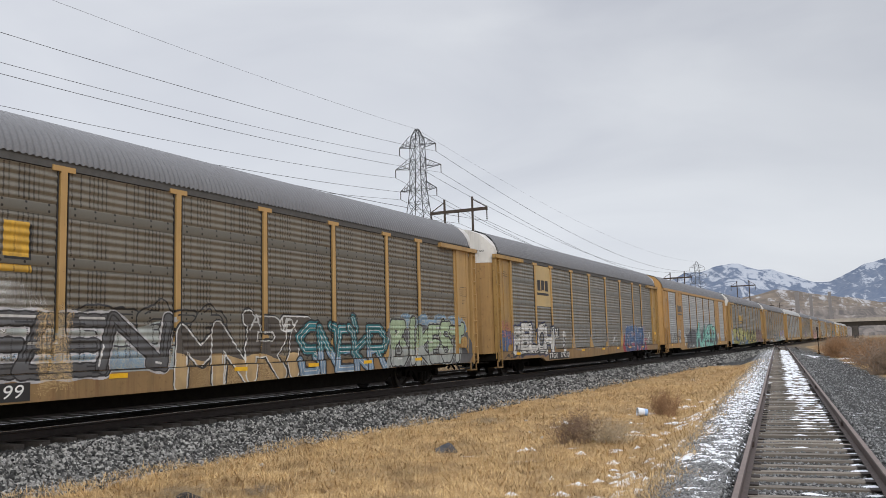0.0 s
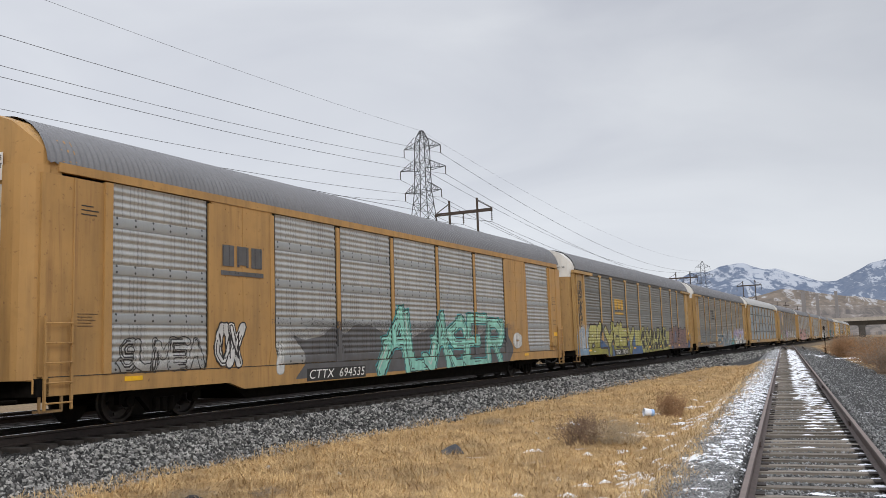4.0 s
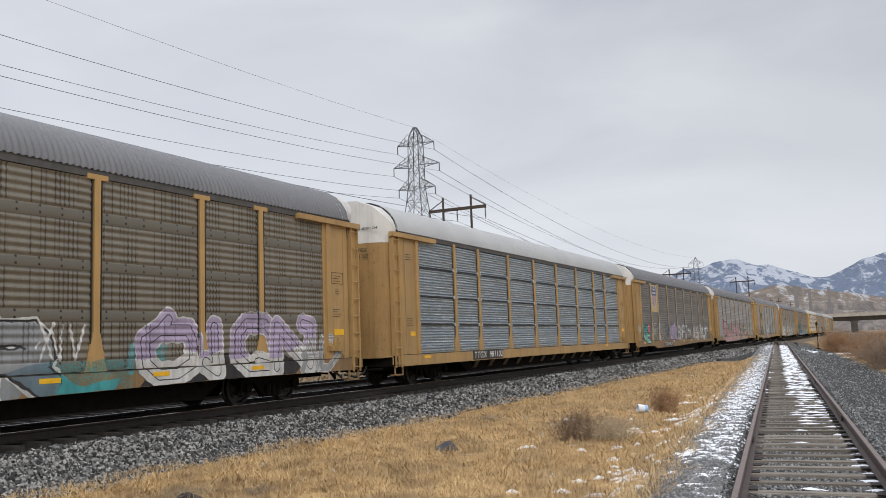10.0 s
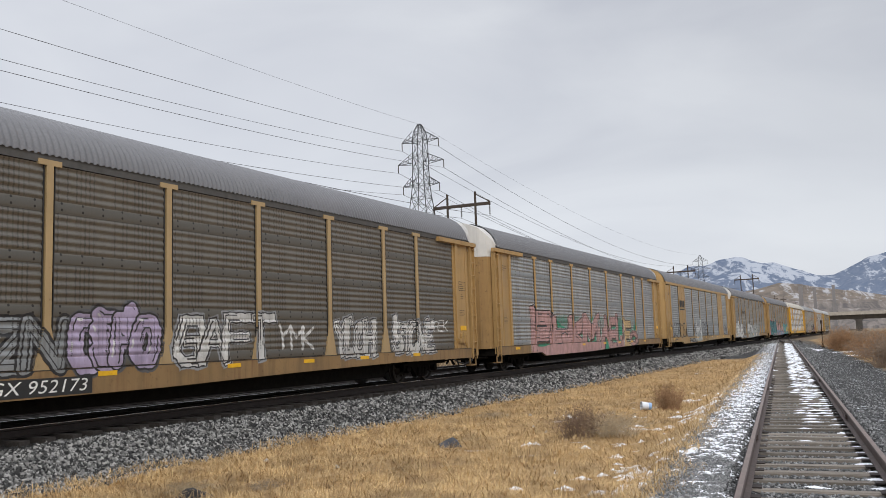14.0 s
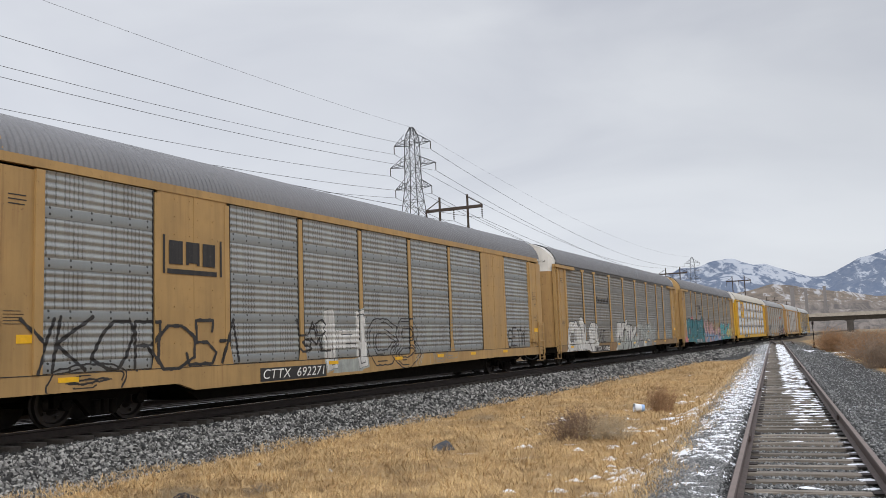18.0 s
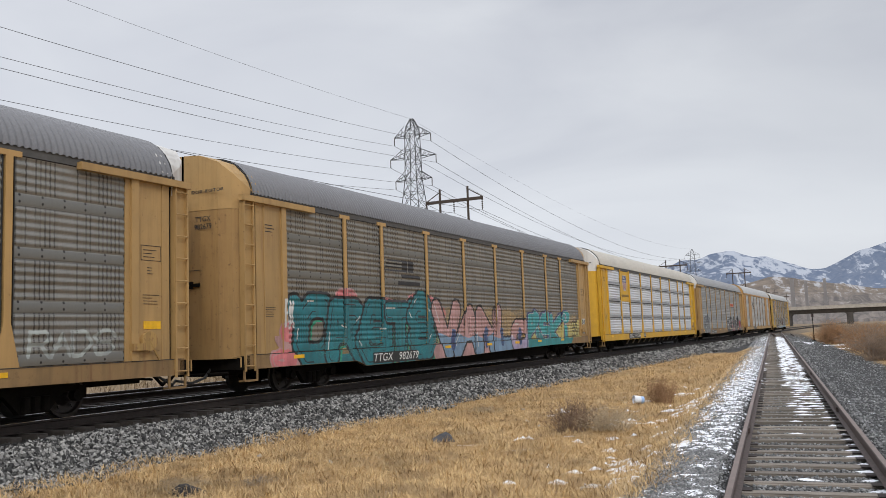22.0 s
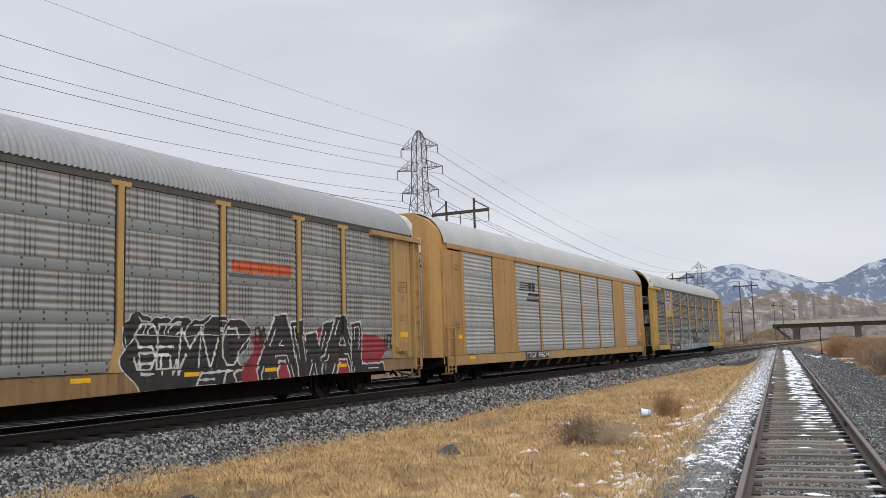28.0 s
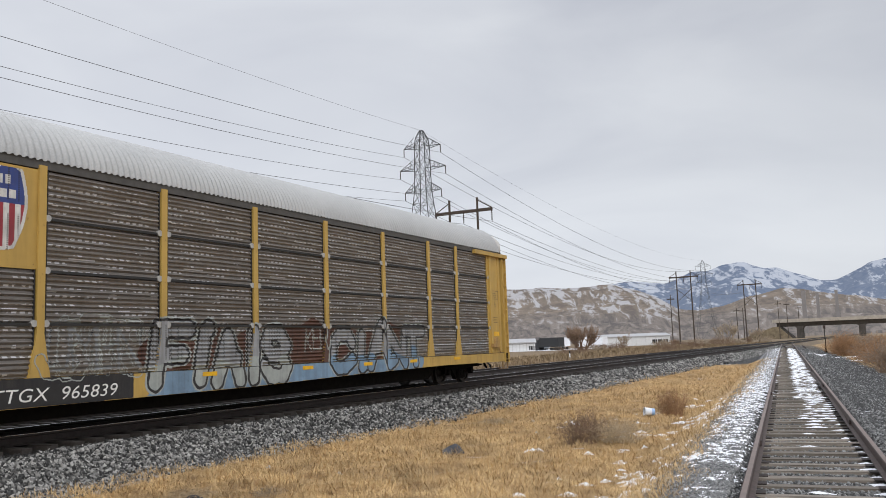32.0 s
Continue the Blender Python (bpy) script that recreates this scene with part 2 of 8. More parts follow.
# flat black for painted parts, and for shade drawn in narrow gaps
M_BLACKED = plain("black_paint_and_gap_shade", (0.02, 0.02, 0.02), 0.6)
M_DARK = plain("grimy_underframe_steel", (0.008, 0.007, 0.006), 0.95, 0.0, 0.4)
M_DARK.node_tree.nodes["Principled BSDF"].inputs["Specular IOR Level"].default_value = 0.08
M_WHEEL = plain("wheel_steel", (0.035, 0.03, 0.027), 0.55, 0.5, 0.4)
M_BRIGHT = plain("reflector_yellow", (0.75, 0.42, 0.01), 0.4)
M_LETTER_W = plain("white_lettering", (0.75, 0.75, 0.72), 0.6)
M_LETTER_B = plain("black_lettering", (0.025, 0.023, 0.022), 0.6)
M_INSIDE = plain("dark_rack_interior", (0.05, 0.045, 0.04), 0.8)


# ---- mesh helpers ----
def box(bm, x0, x1, y0, y1, z0, z1, m=None):
    ret = bmesh.ops.create_cube(bm, size=1)
    t = Matrix.Translation(((x0 + x1) / 2, (y0 + y1) / 2, (z0 + z1) / 2)) @ Matrix.Diagonal((abs(x1 - x0), abs(y1 - y0), abs(z1 - z0), 1))
    bmesh.ops.transform(bm, matrix=(m @ t) if m else t, verts=ret["verts"])
    return ret["verts"]


def rod(bm, a, b, r0, r1=None, seg=6):
    a, b = Vector(a), Vector(b)
    d = b - a
    ret = bmesh.ops.create_cone(bm, cap_ends=True, segments=seg, radius1=r0, radius2=r0 if r1 is None else r1, depth=d.length)
    m = Matrix.Translation((a + b) / 2) @ d.to_track_quat("Z", "Y").to_matrix().to_4x4()
    bmesh.ops.transform(bm, matrix=m, verts=ret["verts"])
    return ret["verts"]


def prism(bm, outline, lo, hi, axis="x"):
    """Extrudes a closed outline of (a, b) pairs along an axis: x -> (y, z), y -> (x, z), z -> (x, y)."""
    def at(p, v):
        return {"x": (v, p[0], p[1]), "y": (p[0], v, p[1]), "z": (p[0], p[1], v)}[axis]
    one = [bm.verts.new(at(p, lo)) for p in outline]
    two = [bm.verts.new(at(p, hi)) for p in outline]
    n = len(outline)
    bm.faces.new(one[::-1])
    bm.faces.new(two)
    for i in range(n):
        bm.faces.new((one[i], one[(i + 1) % n], two[(i + 1) % n], two[i]))
    return one + two


def finish(bm, name, material, smooth=False):
    bmesh.ops.recalc_face_normals(bm, faces=bm.faces)
    me = bpy.data.meshes.new(name)
    bm.to_mesh(me)
    bm.free()
    me.materials.append(material)
    if smooth:
        for p in me.polygons:
            p.use_smooth = True
    return me


def part(name, bm, material, parent, label="", smooth=False):
    me = bm if isinstance(bm, bpy.types.Mesh) else finish(bm, name, material, smooth)
    ob = new(name, me)
    ob.parent = parent
    return tagged(ob, label)


def raw(name, verts, faces, material, smooth=False):
    me = bpy.data.meshes.new(name)
    me.from_pydata([tuple(v) for v in verts], [], faces)
    me.materials.append(material)
    if smooth:
        for p in me.polygons:
            p.use_smooth = True
    return me


def raw_np(name, verts, faces, material, smooth=False):
    """A mesh from numpy arrays, all faces with the same corner count."""
    me = bpy.data.meshes.new(name)
    k = faces.shape[1]
    me.vertices.add(len(verts))
    me.vertices.foreach_set("co", np.ascontiguousarray(verts, dtype=np.float32).ravel())
    me.loops.add(faces.size)
    me.loops.foreach_set("vertex_index", np.ascontiguousarray(faces, dtype=np.int32).ravel())
    me.polygons.add(len(faces))
    me.polygons.foreach_set("loop_start", np.arange(0, faces.size, k, dtype=np.int32))
    me.update(calc_edges=True)
    me.materials.append(material)
    if smooth:
        me.polygons.foreach_set("use_smooth", np.ones(len(faces), dtype=bool))
    return me


# ---- plan ----
MAIN_X, FAR_X = -14.5, -19.2
GAUGE = 0.7525


def siding_x(y):
    return 0.261 - 0.0993 * y


def siding_z(y):
    return -0.264 + 0.0022 * min(max(y, -20), 120)


def smooth_np(a, b, v):
    u = np.clip((v - a) / (b - a), 0, 1)
    return u * u * (3 - 2 * u)


def wave(x, y, s):
    return (np.sin(x * 1.7 * s + 1.3) * np.cos(y * 1.3 * s + 0.4) + 0.6 * np.sin(x * 3.1 * s - y * 2.3 * s + 2.0) + 0.4 * np.cos(x * 5.3 * s + y * 4.7 * s)) / 2


def ground_z(x, y):
    x, y = np.asarray(x, float), np.asarray(y, float)
    z = -0.74 + 0.06 * wave(x, y, 0.35) + 0.03 * wave(x, y, 1.3) + 0.032 * wave(x, y, 3.2)
    bed = np.abs(x - (MAIN_X + FAR_X) / 2)
    main = -0.285 - 0.52 * smooth_np(3.85, 5.65, bed)
    ys = np.clip(y, -40, 136)
    ds = np.abs(x - (0.261 - 0.0993 * ys)) + np.clip(np.abs(y - 48) - 88, 0, 1e9)
    zs = -0.264 + 0.0022 * np.clip(y, -20, 120)
    side = zs - 0.222 + 0.085 * smooth_np(0.78, 0.92, ds) - 0.44 * smooth_np(1.35, 3.0, ds)
    right = -0.52 - 0.35 * smooth_np(4.0, 12.0, ds)
    z = np.where(x > siding_np(ys), np.maximum(z, right), z)
    return np.maximum(np.maximum(z, main), side)


def siding_np(y):
    return 0.261 - 0.0993 * y


# ---- ground materials ----
def ground_material():
    k = Nodes("dry_grass_and_gravel_ground")
    at = k.coords("World")
    ax = k.axes(at)
    n1 = k.noise(0.35, 5, 0.6, at)
    n2 = k.noise(5.0, 6, 0.7, at)
    n3 = k.noise(40.0, 4, 0.7, at)
    straw = k.ramp(n2, 0.3, (0.27, 0.165, 0.07), 0.7, (0.52, 0.34, 0.155))
    straw = k.mix(k.value(n1, 0.45, 0.65, 0, 0.45), straw, (0.27, 0.20, 0.115))
    vo = k.n("ShaderNodeTexVoronoi", Scale=19.0)
    k.link(at, vo.inputs["Vector"])
    stone = k.ramp(k.axes(vo.outputs["Color"])[0], 0.0, (0.035, 0.035, 0.035), 1.0, (0.16, 0.16, 0.157))
    # shade between the stones painted in as near-black cell edges
    stone = k.mix(k.value(vo.outputs["Distance"], 0.25, 0.6, 0, 0.85), stone, (0.02, 0.02, 0.02))
    # oil, brake dust and painted-in car shade darken the bed under the trains
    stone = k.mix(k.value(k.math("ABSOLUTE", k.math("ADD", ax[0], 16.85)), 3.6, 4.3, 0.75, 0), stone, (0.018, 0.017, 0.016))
    # ballast: a band along the main line and one along the siding, with a ragged edge
    bed = k.math("ABSOLUTE", k.math("ADD", ax[0], 16.85))
    rag = k.math("MULTIPLY", k.math("SUBTRACT", n2, 0.5), 1.6)
    rag2 = k.math("MULTIPLY", k.math("SUBTRACT", n1, 0.5), 1.4)
    edge = k.math("ADD", k.math("ADD", rag, rag2), bed)
    f_main = k.value(edge, 5.55, 5.85, 1, 0)
    off = k.math("ADD", k.math("ADD", k.math("MULTIPLY", ax[1], 0.0993), ax[0]), -0.261)
    left = k.math("ADD", k.math("ADD", off, rag), k.math("MULTIPLY", rag2, 0.6))
    f_side = k.math("MULTIPLY", k.value(left, -1.95, -1.65, 0, 1), k.value(left, 3.5, 4.2, 1, 0))
    f = k.math("MAXIMUM", f_main, f_side)
    beyond = k.math("MULTIPLY", k.value(k.math("ADD", ax[1], k.math("MULTIPLY", rag2, 6.0)), 60, 66, 0, 1), k.value(off, 0.0, 0.5, 1, 0))
    f = k.math("MAXIMUM", f, k.math("MULTIPLY", beyond, k.math("GREATER_THAN", ax[0], -16.0)))
    far = k.value(ax[1], 150, 300, 1, 0)
    f = k.math("MULTIPLY", f, far)
    c = k.mix(f, straw, stone)
    # thin snow left in the hollows beside the siding and on the right
    sn = k.noise(1.1, 6, 0.65, at, distortion=0.4)
    band = k.math("MULTIPLY", k.value(off, -2.3, -1.3, 0, 1), k.value(off, -1.3, -1.0, 1, 0))
    patch = k.value(k.math("ADD", sn, k.math("MULTIPLY", n2, 0.3)), 0.79, 0.83, 0, 1)
    snowy = k.math("MAXIMUM", k.math("MULTIPLY", band, k.value(k.math("ADD", n2, k.math("MULTIPLY", sn, 0.4)), 0.55, 0.66, 0, 1)), k.math("MULTIPLY", patch, k.value(k.math("ABSOLUTE", off), 7, 4, 0, 1)))
    c = k.mix(k.math("MULTIPLY", snowy, far), c, (0.78, 0.80, 0.84))
    # open land far off: tan fields with old snow
    dist = k.math("MAXIMUM", k.math("ABSOLUTE", ax[1]), k.math("ABSOLUTE", ax[0]))
    fields = k.ramp(k.noise(0.02, 6, 0.65, at), 0.4, (0.27, 0.20, 0.12), 0.62, (0.17, 0.135, 0.10))
    c = k.mix(k.value(dist, 90, 220, 0, 1), c, fields)
    # browner weeds beyond the second track
    c = k.mix(k.value(ax[0], -21.5, -24.5, 0, 0.85), c, k.ramp(n2, 0.3, (0.10, 0.078, 0.052), 0.7, (0.26, 0.195, 0.125)))
    h = k.math("ADD", k.math("MULTIPLY", n3, 0.5), n2)
    return k.done(c, 0.95, 0, h, 0.6, 0.03, 0.2)


M_GROUND = ground_material()
k = Nodes("ballast_stone")
M_STONE = k.done(k.ramp(k.math("POWER", k.island(), 2.2), 0.0, (0.016, 0.016, 0.016), 1.0, (0.45, 0.44, 0.415)), 0.9, 0, k.noise(30, 4), 0.3, 0.01)
# bed stones: oil stain plus the shade under the cars in one dark colour
k = Nodes("oil_and_shade_ballast_stone")
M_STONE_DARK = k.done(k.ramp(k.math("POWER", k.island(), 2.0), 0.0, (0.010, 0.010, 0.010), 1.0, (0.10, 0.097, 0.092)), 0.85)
k = Nodes("dry_grass_blade")
at = k.coords("World")
straw = k.ramp(k.island(), 0.0, (0.50, 0.33, 0.145), 1.0, (0.74, 0.53, 0.27))
straw = k.mix(k.value(k.noise(0.55, 4, 0.6, at), 0.42, 0.66, 0, 0.55), straw, (0.27, 0.20, 0.115))
straw = k.mix(k.value(k.noise(2.2, 5, 0.65, at), 0.46, 0.62, 0, 0.8), straw, (0.22, 0.135, 0.062))
M_GRASS = k.done(straw, 0.85, 0)
k = Nodes("fine_gravel")
M_FINE = k.done(k.ramp(k.math("POWER", k.island(), 2.0), 0.0, (0.115, 0.118, 0.12), 1.0, (0.36, 0.36, 0.355)), 0.9)
k = Nodes("weathered_tie_wood")
grain = k.noise(1.0, 6, 0.7, stretch=(2, 26, 26))
M_TIE = k.done(k.mix(k.value(k.random(), 0.1, 1, 0, 0.75), k.ramp(grain, 0.3, (0.11, 0.093, 0.077), 0.7, (0.36, 0.315, 0.265)), (0.10, 0.085, 0.07)), 0.9, 0, grain, 0.7, 0.012)
M_TIE_DARK = plain("creosote_tie_wood", (0.035, 0.029, 0.025), 0.85, 0, 0.4, 12)
M_RAIL_RUST = plain("rusty_rail_steel", (0.085, 0.062, 0.055), 0.7, 0.2, 0.35, 14)
M_RAIL_DARK = plain("dark_rail_web", (0.03, 0.022, 0.019), 0.75, 0.2, 0.3, 9)
M_RAIL_TOP = plain("polished_rail_head", (0.5, 0.5, 0.5), 0.25, 1.0, 0.1)
M_SNOW = plain("old_snow", (0.80, 0.82, 0.86), 0.7, 0, 0.06, 8)
M_CONCRETE = plain("weathered_concrete", (0.40, 0.36, 0.31), 0.9, 0, 0.22, 0.6)
# concrete under the bridge, its shade put into a darker colour
M_PIER = plain("shaded_concrete", (0.07, 0.062, 0.055), 0.9, 0, 0.3, 0.5)
M_POLE = plain("dark_treated_pole", (0.06, 0.045, 0.035), 0.85, 0, 0.3, 3)
M_STEEL = plain("galvanised_lattice_steel", (0.075, 0.078, 0.082), 0.6, 0.4, 0.2, 2)
M_WIRE = plain("weathered_conductor", (0.11, 0.11, 0.12), 0.6, 0.5)
M_TWIG = plain("bare_brown_twig", (0.19, 0.122, 0.078), 0.9, 0, 0.35, 3)
M_TWIG_MID = plain("bare_tan_twig", (0.23, 0.165, 0.115), 0.9, 0, 0.35, 3)
M_TWIG_GREY = plain("bare_grey_twig", (0.31, 0.245, 0.175), 0.9, 0, 0.3, 3)


def mountain_material(name, low, high, base, span, much, lift, fade, cover, brush=False):
    """Slopes of brush and rock; snow holds in gullies, on shaded faces and more with height. fade: how much distance
    haze is painted into the colour.
    """
    k = Nodes(name)
    at = k.coords("World")
    ax = k.axes(at)
    n1 = k.noise(0.0045, 8, 0.62, at, distortion=1.2)
    n2 = k.noise(0.016, 8, 0.66, k.coords("World", (1, 0.55, 0.4)), distortion=1.6)
    # gullies run down towards the valley
    angle = k.math("ARCTAN2", ax[0], ax[1])
    reach = k.math("SQRT", k.math("ADD", k.math("MULTIPLY", ax[0], ax[0]), k.math("MULTIPLY", ax[1], ax[1])))
    down = k.n("ShaderNodeCombineXYZ")
    k.link(k.math("ADD", k.math("MULTIPLY", angle, 75.0), k.math("MULTIPLY", ax[2], 0.012)), down.inputs[0])
    k.link(k.math("MULTIPLY", reach, 0.004), down.inputs[1])
    k.link(k.math("MULTIPLY", ax[2], 0.02), down.inputs[2])
    n3 = k.noise(1.0, 9, 0.68, down.outputs[0], distortion=0.9)
    nrm = k.axes(k.n("ShaderNodeNewGeometry").outputs["Normal"])
    c = k.ramp(k.math("ADD", k.math("MULTIPLY", n2, 0.5), k.math("MULTIPLY", n3, 0.5)), 0.42, low, 0.57, high)
    # gully shade put into the colour as darker streaks
    c = k.mix(k.value(n3, 0.45, 0.7, 0, 0.5), c, shade(low, 0.6))
    h = k.value(ax[2], base, base + span, -lift, lift)
    s = k.math("ADD", k.math("ADD", k.math("MULTIPLY", n1, 0.4), k.math("MULTIPLY", n2, 0.4)), k.math("MULTIPLY", n3, 1.3))
    s = k.math("ADD", k.math("ADD", s, h), k.math("MULTIPLY", nrm[0], 0.22))
    c = k.mix(k.value(s, 1.05 - much, 1.15 - much, 0, cover), c, (0.62, 0.645, 0.69))
    if brush:
        belt = k.math("ADD", ax[2], k.math("MULTIPLY", k.math("SUBTRACT", n1, 0.5), 90))
        c = k.mix(k.value(belt, 72, 40, 0, 0.6), c, k.ramp(n3, 0.42, (0.06, 0.055, 0.055), 0.6, (0.24, 0.205, 0.18)))
    # distance haze is a blue-grey mixed into the slope colour
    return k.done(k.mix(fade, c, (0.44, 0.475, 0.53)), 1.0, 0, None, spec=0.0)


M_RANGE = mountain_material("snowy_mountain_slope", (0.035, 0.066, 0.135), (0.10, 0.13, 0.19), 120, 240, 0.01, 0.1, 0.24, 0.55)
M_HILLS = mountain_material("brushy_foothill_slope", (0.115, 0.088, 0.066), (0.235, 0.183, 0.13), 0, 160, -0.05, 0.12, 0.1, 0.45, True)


# ---- ground sheet ----
def axis_steps(lo, hi, fine_lo, fine_hi, step, grow=1.22):
    out = list(np.arange(fine_lo, fine_hi + step / 2, step))
    v, s = fine_hi, step
    while v < hi:
        s *= grow
        v = min(v + s, hi)
        out.append(v)
    v, s = fine_lo, step
    while v > lo:
        s *= grow
        v = max(v - s, lo)
        out.insert(0, v)
    return np.array(out)


def grid_mesh(name, xs, ys, zfun, material):
    gx, gy = np.meshgrid(xs, ys, indexing="ij")
    gz = zfun(gx, gy)
    verts = np.stack([gx.ravel(), gy.ravel(), gz.ravel()], 1)
    nx, ny = len(xs), len(ys)
    i = (np.arange(nx - 1)[:, None] * ny + np.arange(ny - 1)[None, :]).ravel()
    faces = np.stack([i, i + ny, i + ny + 1, i + 1], 1)
    return raw_np(name, verts, faces, material, True)


ground = new("ground", grid_mesh("ground", axis_steps(-4900, 4900, -24, 12, 0.28), axis_steps(-4900, 4900, -8, 90, 0.45), ground_z, M_GROUND))
tagged(ground, "flat dry straw-coloured grassland with grey gravel and thin snow", "ground", kind="structure")


# ---- tracks ----
def rail_profile(s=1.0):
    """Half of a flat-bottomed rail, 0.18 m high, mirrored."""
    half = [(0.07, 0.0), (0.07, 0.012), (0.012, 0.03), (0.009, 0.13), (0.036, 0.142), (0.037, 0.172), (0.03, 0.18)]
    return [(a * s, b * s) for a, b in half] + [(-a * s, b * s) for a, b in half[::-1]]


def rail(name, a, b, web, top, parent, label):
    """A rail from a to b (points on top of the head), with a separate worn running surface."""
    a, b = Vector(a), Vector(b)
    way = (b - a)
    length = way.length
    m = Matrix.Translation(a) @ way.to_track_quat("Y", "Z").to_matrix().to_4x4()
    bm = bmesh.new()
    vs = prism(bm, [(p, q - 0.18) for p, q in rail_profile()], 0, length, "y")
    bmesh.ops.transform(bm, matrix=m, verts=vs)
    r = part(name, bm, web, parent, label)
    bm = bmesh.new()
    vs = box(bm, -0.027, 0.027, 0, length, 0.0, 0.004)
    bmesh.ops.transform(bm, matrix=m, verts=vs)
    part("running_surface", bm, top, r)
    return r


def track(name, label, x_at, z_at, y0, y1, web, top):
    t = tagged(new(name), label, "railway track", kind="structure")
    for side in (-1, 1):
        rail("rail", (x_at(y0) + side * GAUGE, y0, z_at(y0)), (x_at(y1) + side * GAUGE, y1, z_at(y1)), web, top, t, "")
    return t


main_track = track("main_track", "busy main-line track with polished rails on grey ballast", lambda y: MAIN_X, lambda y: 0.0, -60, 900, M_RAIL_DARK, M_RAIL_TOP)
far_track = track("second_track", "second main-line track with polished rails on grey ballast", lambda y: FAR_X, lambda y: 0.0, -60, 900, M_RAIL_DARK, M_RAIL_TOP)
siding = track("siding_track", "rusty siding track on weathered wooden ties with old snow", siding_x, siding_z, -12, 131, M_RAIL_RUST, plain("dull_rail_head", (0.2, 0.15, 0.13), 0.5, 0.5))


# ---- mountains ----
def ridge(bearings, heights):
    b, h = np.array(bearings, float), np.array(heights, float)
    return lambda a: np.interp(a, b, h)


def rough_np(x, y, seed, octaves=6):
    rng = np.random.RandomState(seed)
    out = np.zeros_like(x)
    amp, f = 1.0, 1.0
    for _ in range(octaves):
        for _ in range(3):
            a, p, q = rng.uniform(0, 6.28), rng.uniform(0, 6.28), rng.uniform(0.8, 1.3)
            out += amp / 3 * (1 - 2 * np.abs(np.sin((x * math.cos(a) + y * math.sin(a)) * f * q + p)))
        amp *= 0.5
        f *= 2.03
    return out


def mountains(name, label, top, r0, r1, rp, material, seed, wild):
    """A range as a polar height field; top gives the skyline's rise (degrees) by bearing (degrees right of the view axis)."""
    bs = np.concatenate([np.arange(-180, -12, 3.0), np.arange(-12, 50, 0.11), np.arange(50, 180.1, 3.0)])
    rs = np.concatenate([np.linspace(r0, rp, 34), np.linspace(rp, r1, 14)[1:]])
    B, R = np.meshgrid(bs, rs, indexing="ij")
    A = np.radians(27.3 - B)
    X, Y = -np.sin(A) * R, np.cos(A) * R
    peak = np.tan(np.radians(top(B))) * rp
    up = np.where(R < rp, np.clip((R - r0) / (rp - r0), 0, 1) ** 1.25, 1 - 0.85 * np.clip((R - rp) / (r1 - rp), 0, 1))
    nz = rough_np(X / 420, Y / 420, seed)
    Z = peak * up * (1 + wild * nz * (0.15 + 0.85 * np.abs(R - rp) / (rp - r0)).clip(0, 1)) + 12 * nz * up
    Z = np.maximum(Z, -1) + 1.3
    Z[:, 0] = -30
    verts = np.stack([X.ravel(), Y.ravel(), Z.ravel()], 1)
    n = len(rs)
    i = (np.arange(len(bs) - 1)[:, None] * n + np.arange(n - 1)[None, :]).ravel()
    ob = new(name, raw_np(name, verts, np.stack([i, i + n, i + n + 1, i + 1], 1)[:, ::-1], material, True))
    return tagged(ob, label, "mountains", kind="structure")


SKY_B = [-180, -60, 0, 9.99, 11.46, 13.15, 14.57, 15.53, 16.26, 17.3, 18.2, 19.15, 19.6, 20.05, 20.75, 21.45, 22.1, 22.7, 23.35, 24.0, 24.9, 25.4, 25.9, 26.8, 27.8, 30, 60, 180]
SKY_H = [2.0, 3.0, 3.4, 3.96, 4.04, 4.0, 3.76, 4.07, 4.39, 4.32, 4.5, 4.59, 4.52, 4.25, 4.07, 4.1, 3.92, 3.75, 3.61, 3.55, 3.66, 3.98, 4.3, 4.74, 5.02, 5.7, 3.0, 2.0]
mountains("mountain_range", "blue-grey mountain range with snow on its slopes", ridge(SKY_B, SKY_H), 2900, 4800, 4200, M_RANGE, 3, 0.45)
LOW_B = [-180, -60, 0, 4.5, 9.98, 11.09, 12.76, 14.15, 15.29, 16.8, 18.2, 19.81, 21.6, 23.74, 25.82, 27.49, 30, 60, 180]
LOW_H = [1.0, 2.5, 3.4, 3.5, 3.81, 3.93, 3.48, 2.8, 2.09, 2.11, 2.36, 2.87, 3.09, 2.87, 2.83, 2.53, 2.6, 2.0, 1.0]
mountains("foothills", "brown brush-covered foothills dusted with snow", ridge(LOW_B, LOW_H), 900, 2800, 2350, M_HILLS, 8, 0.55)


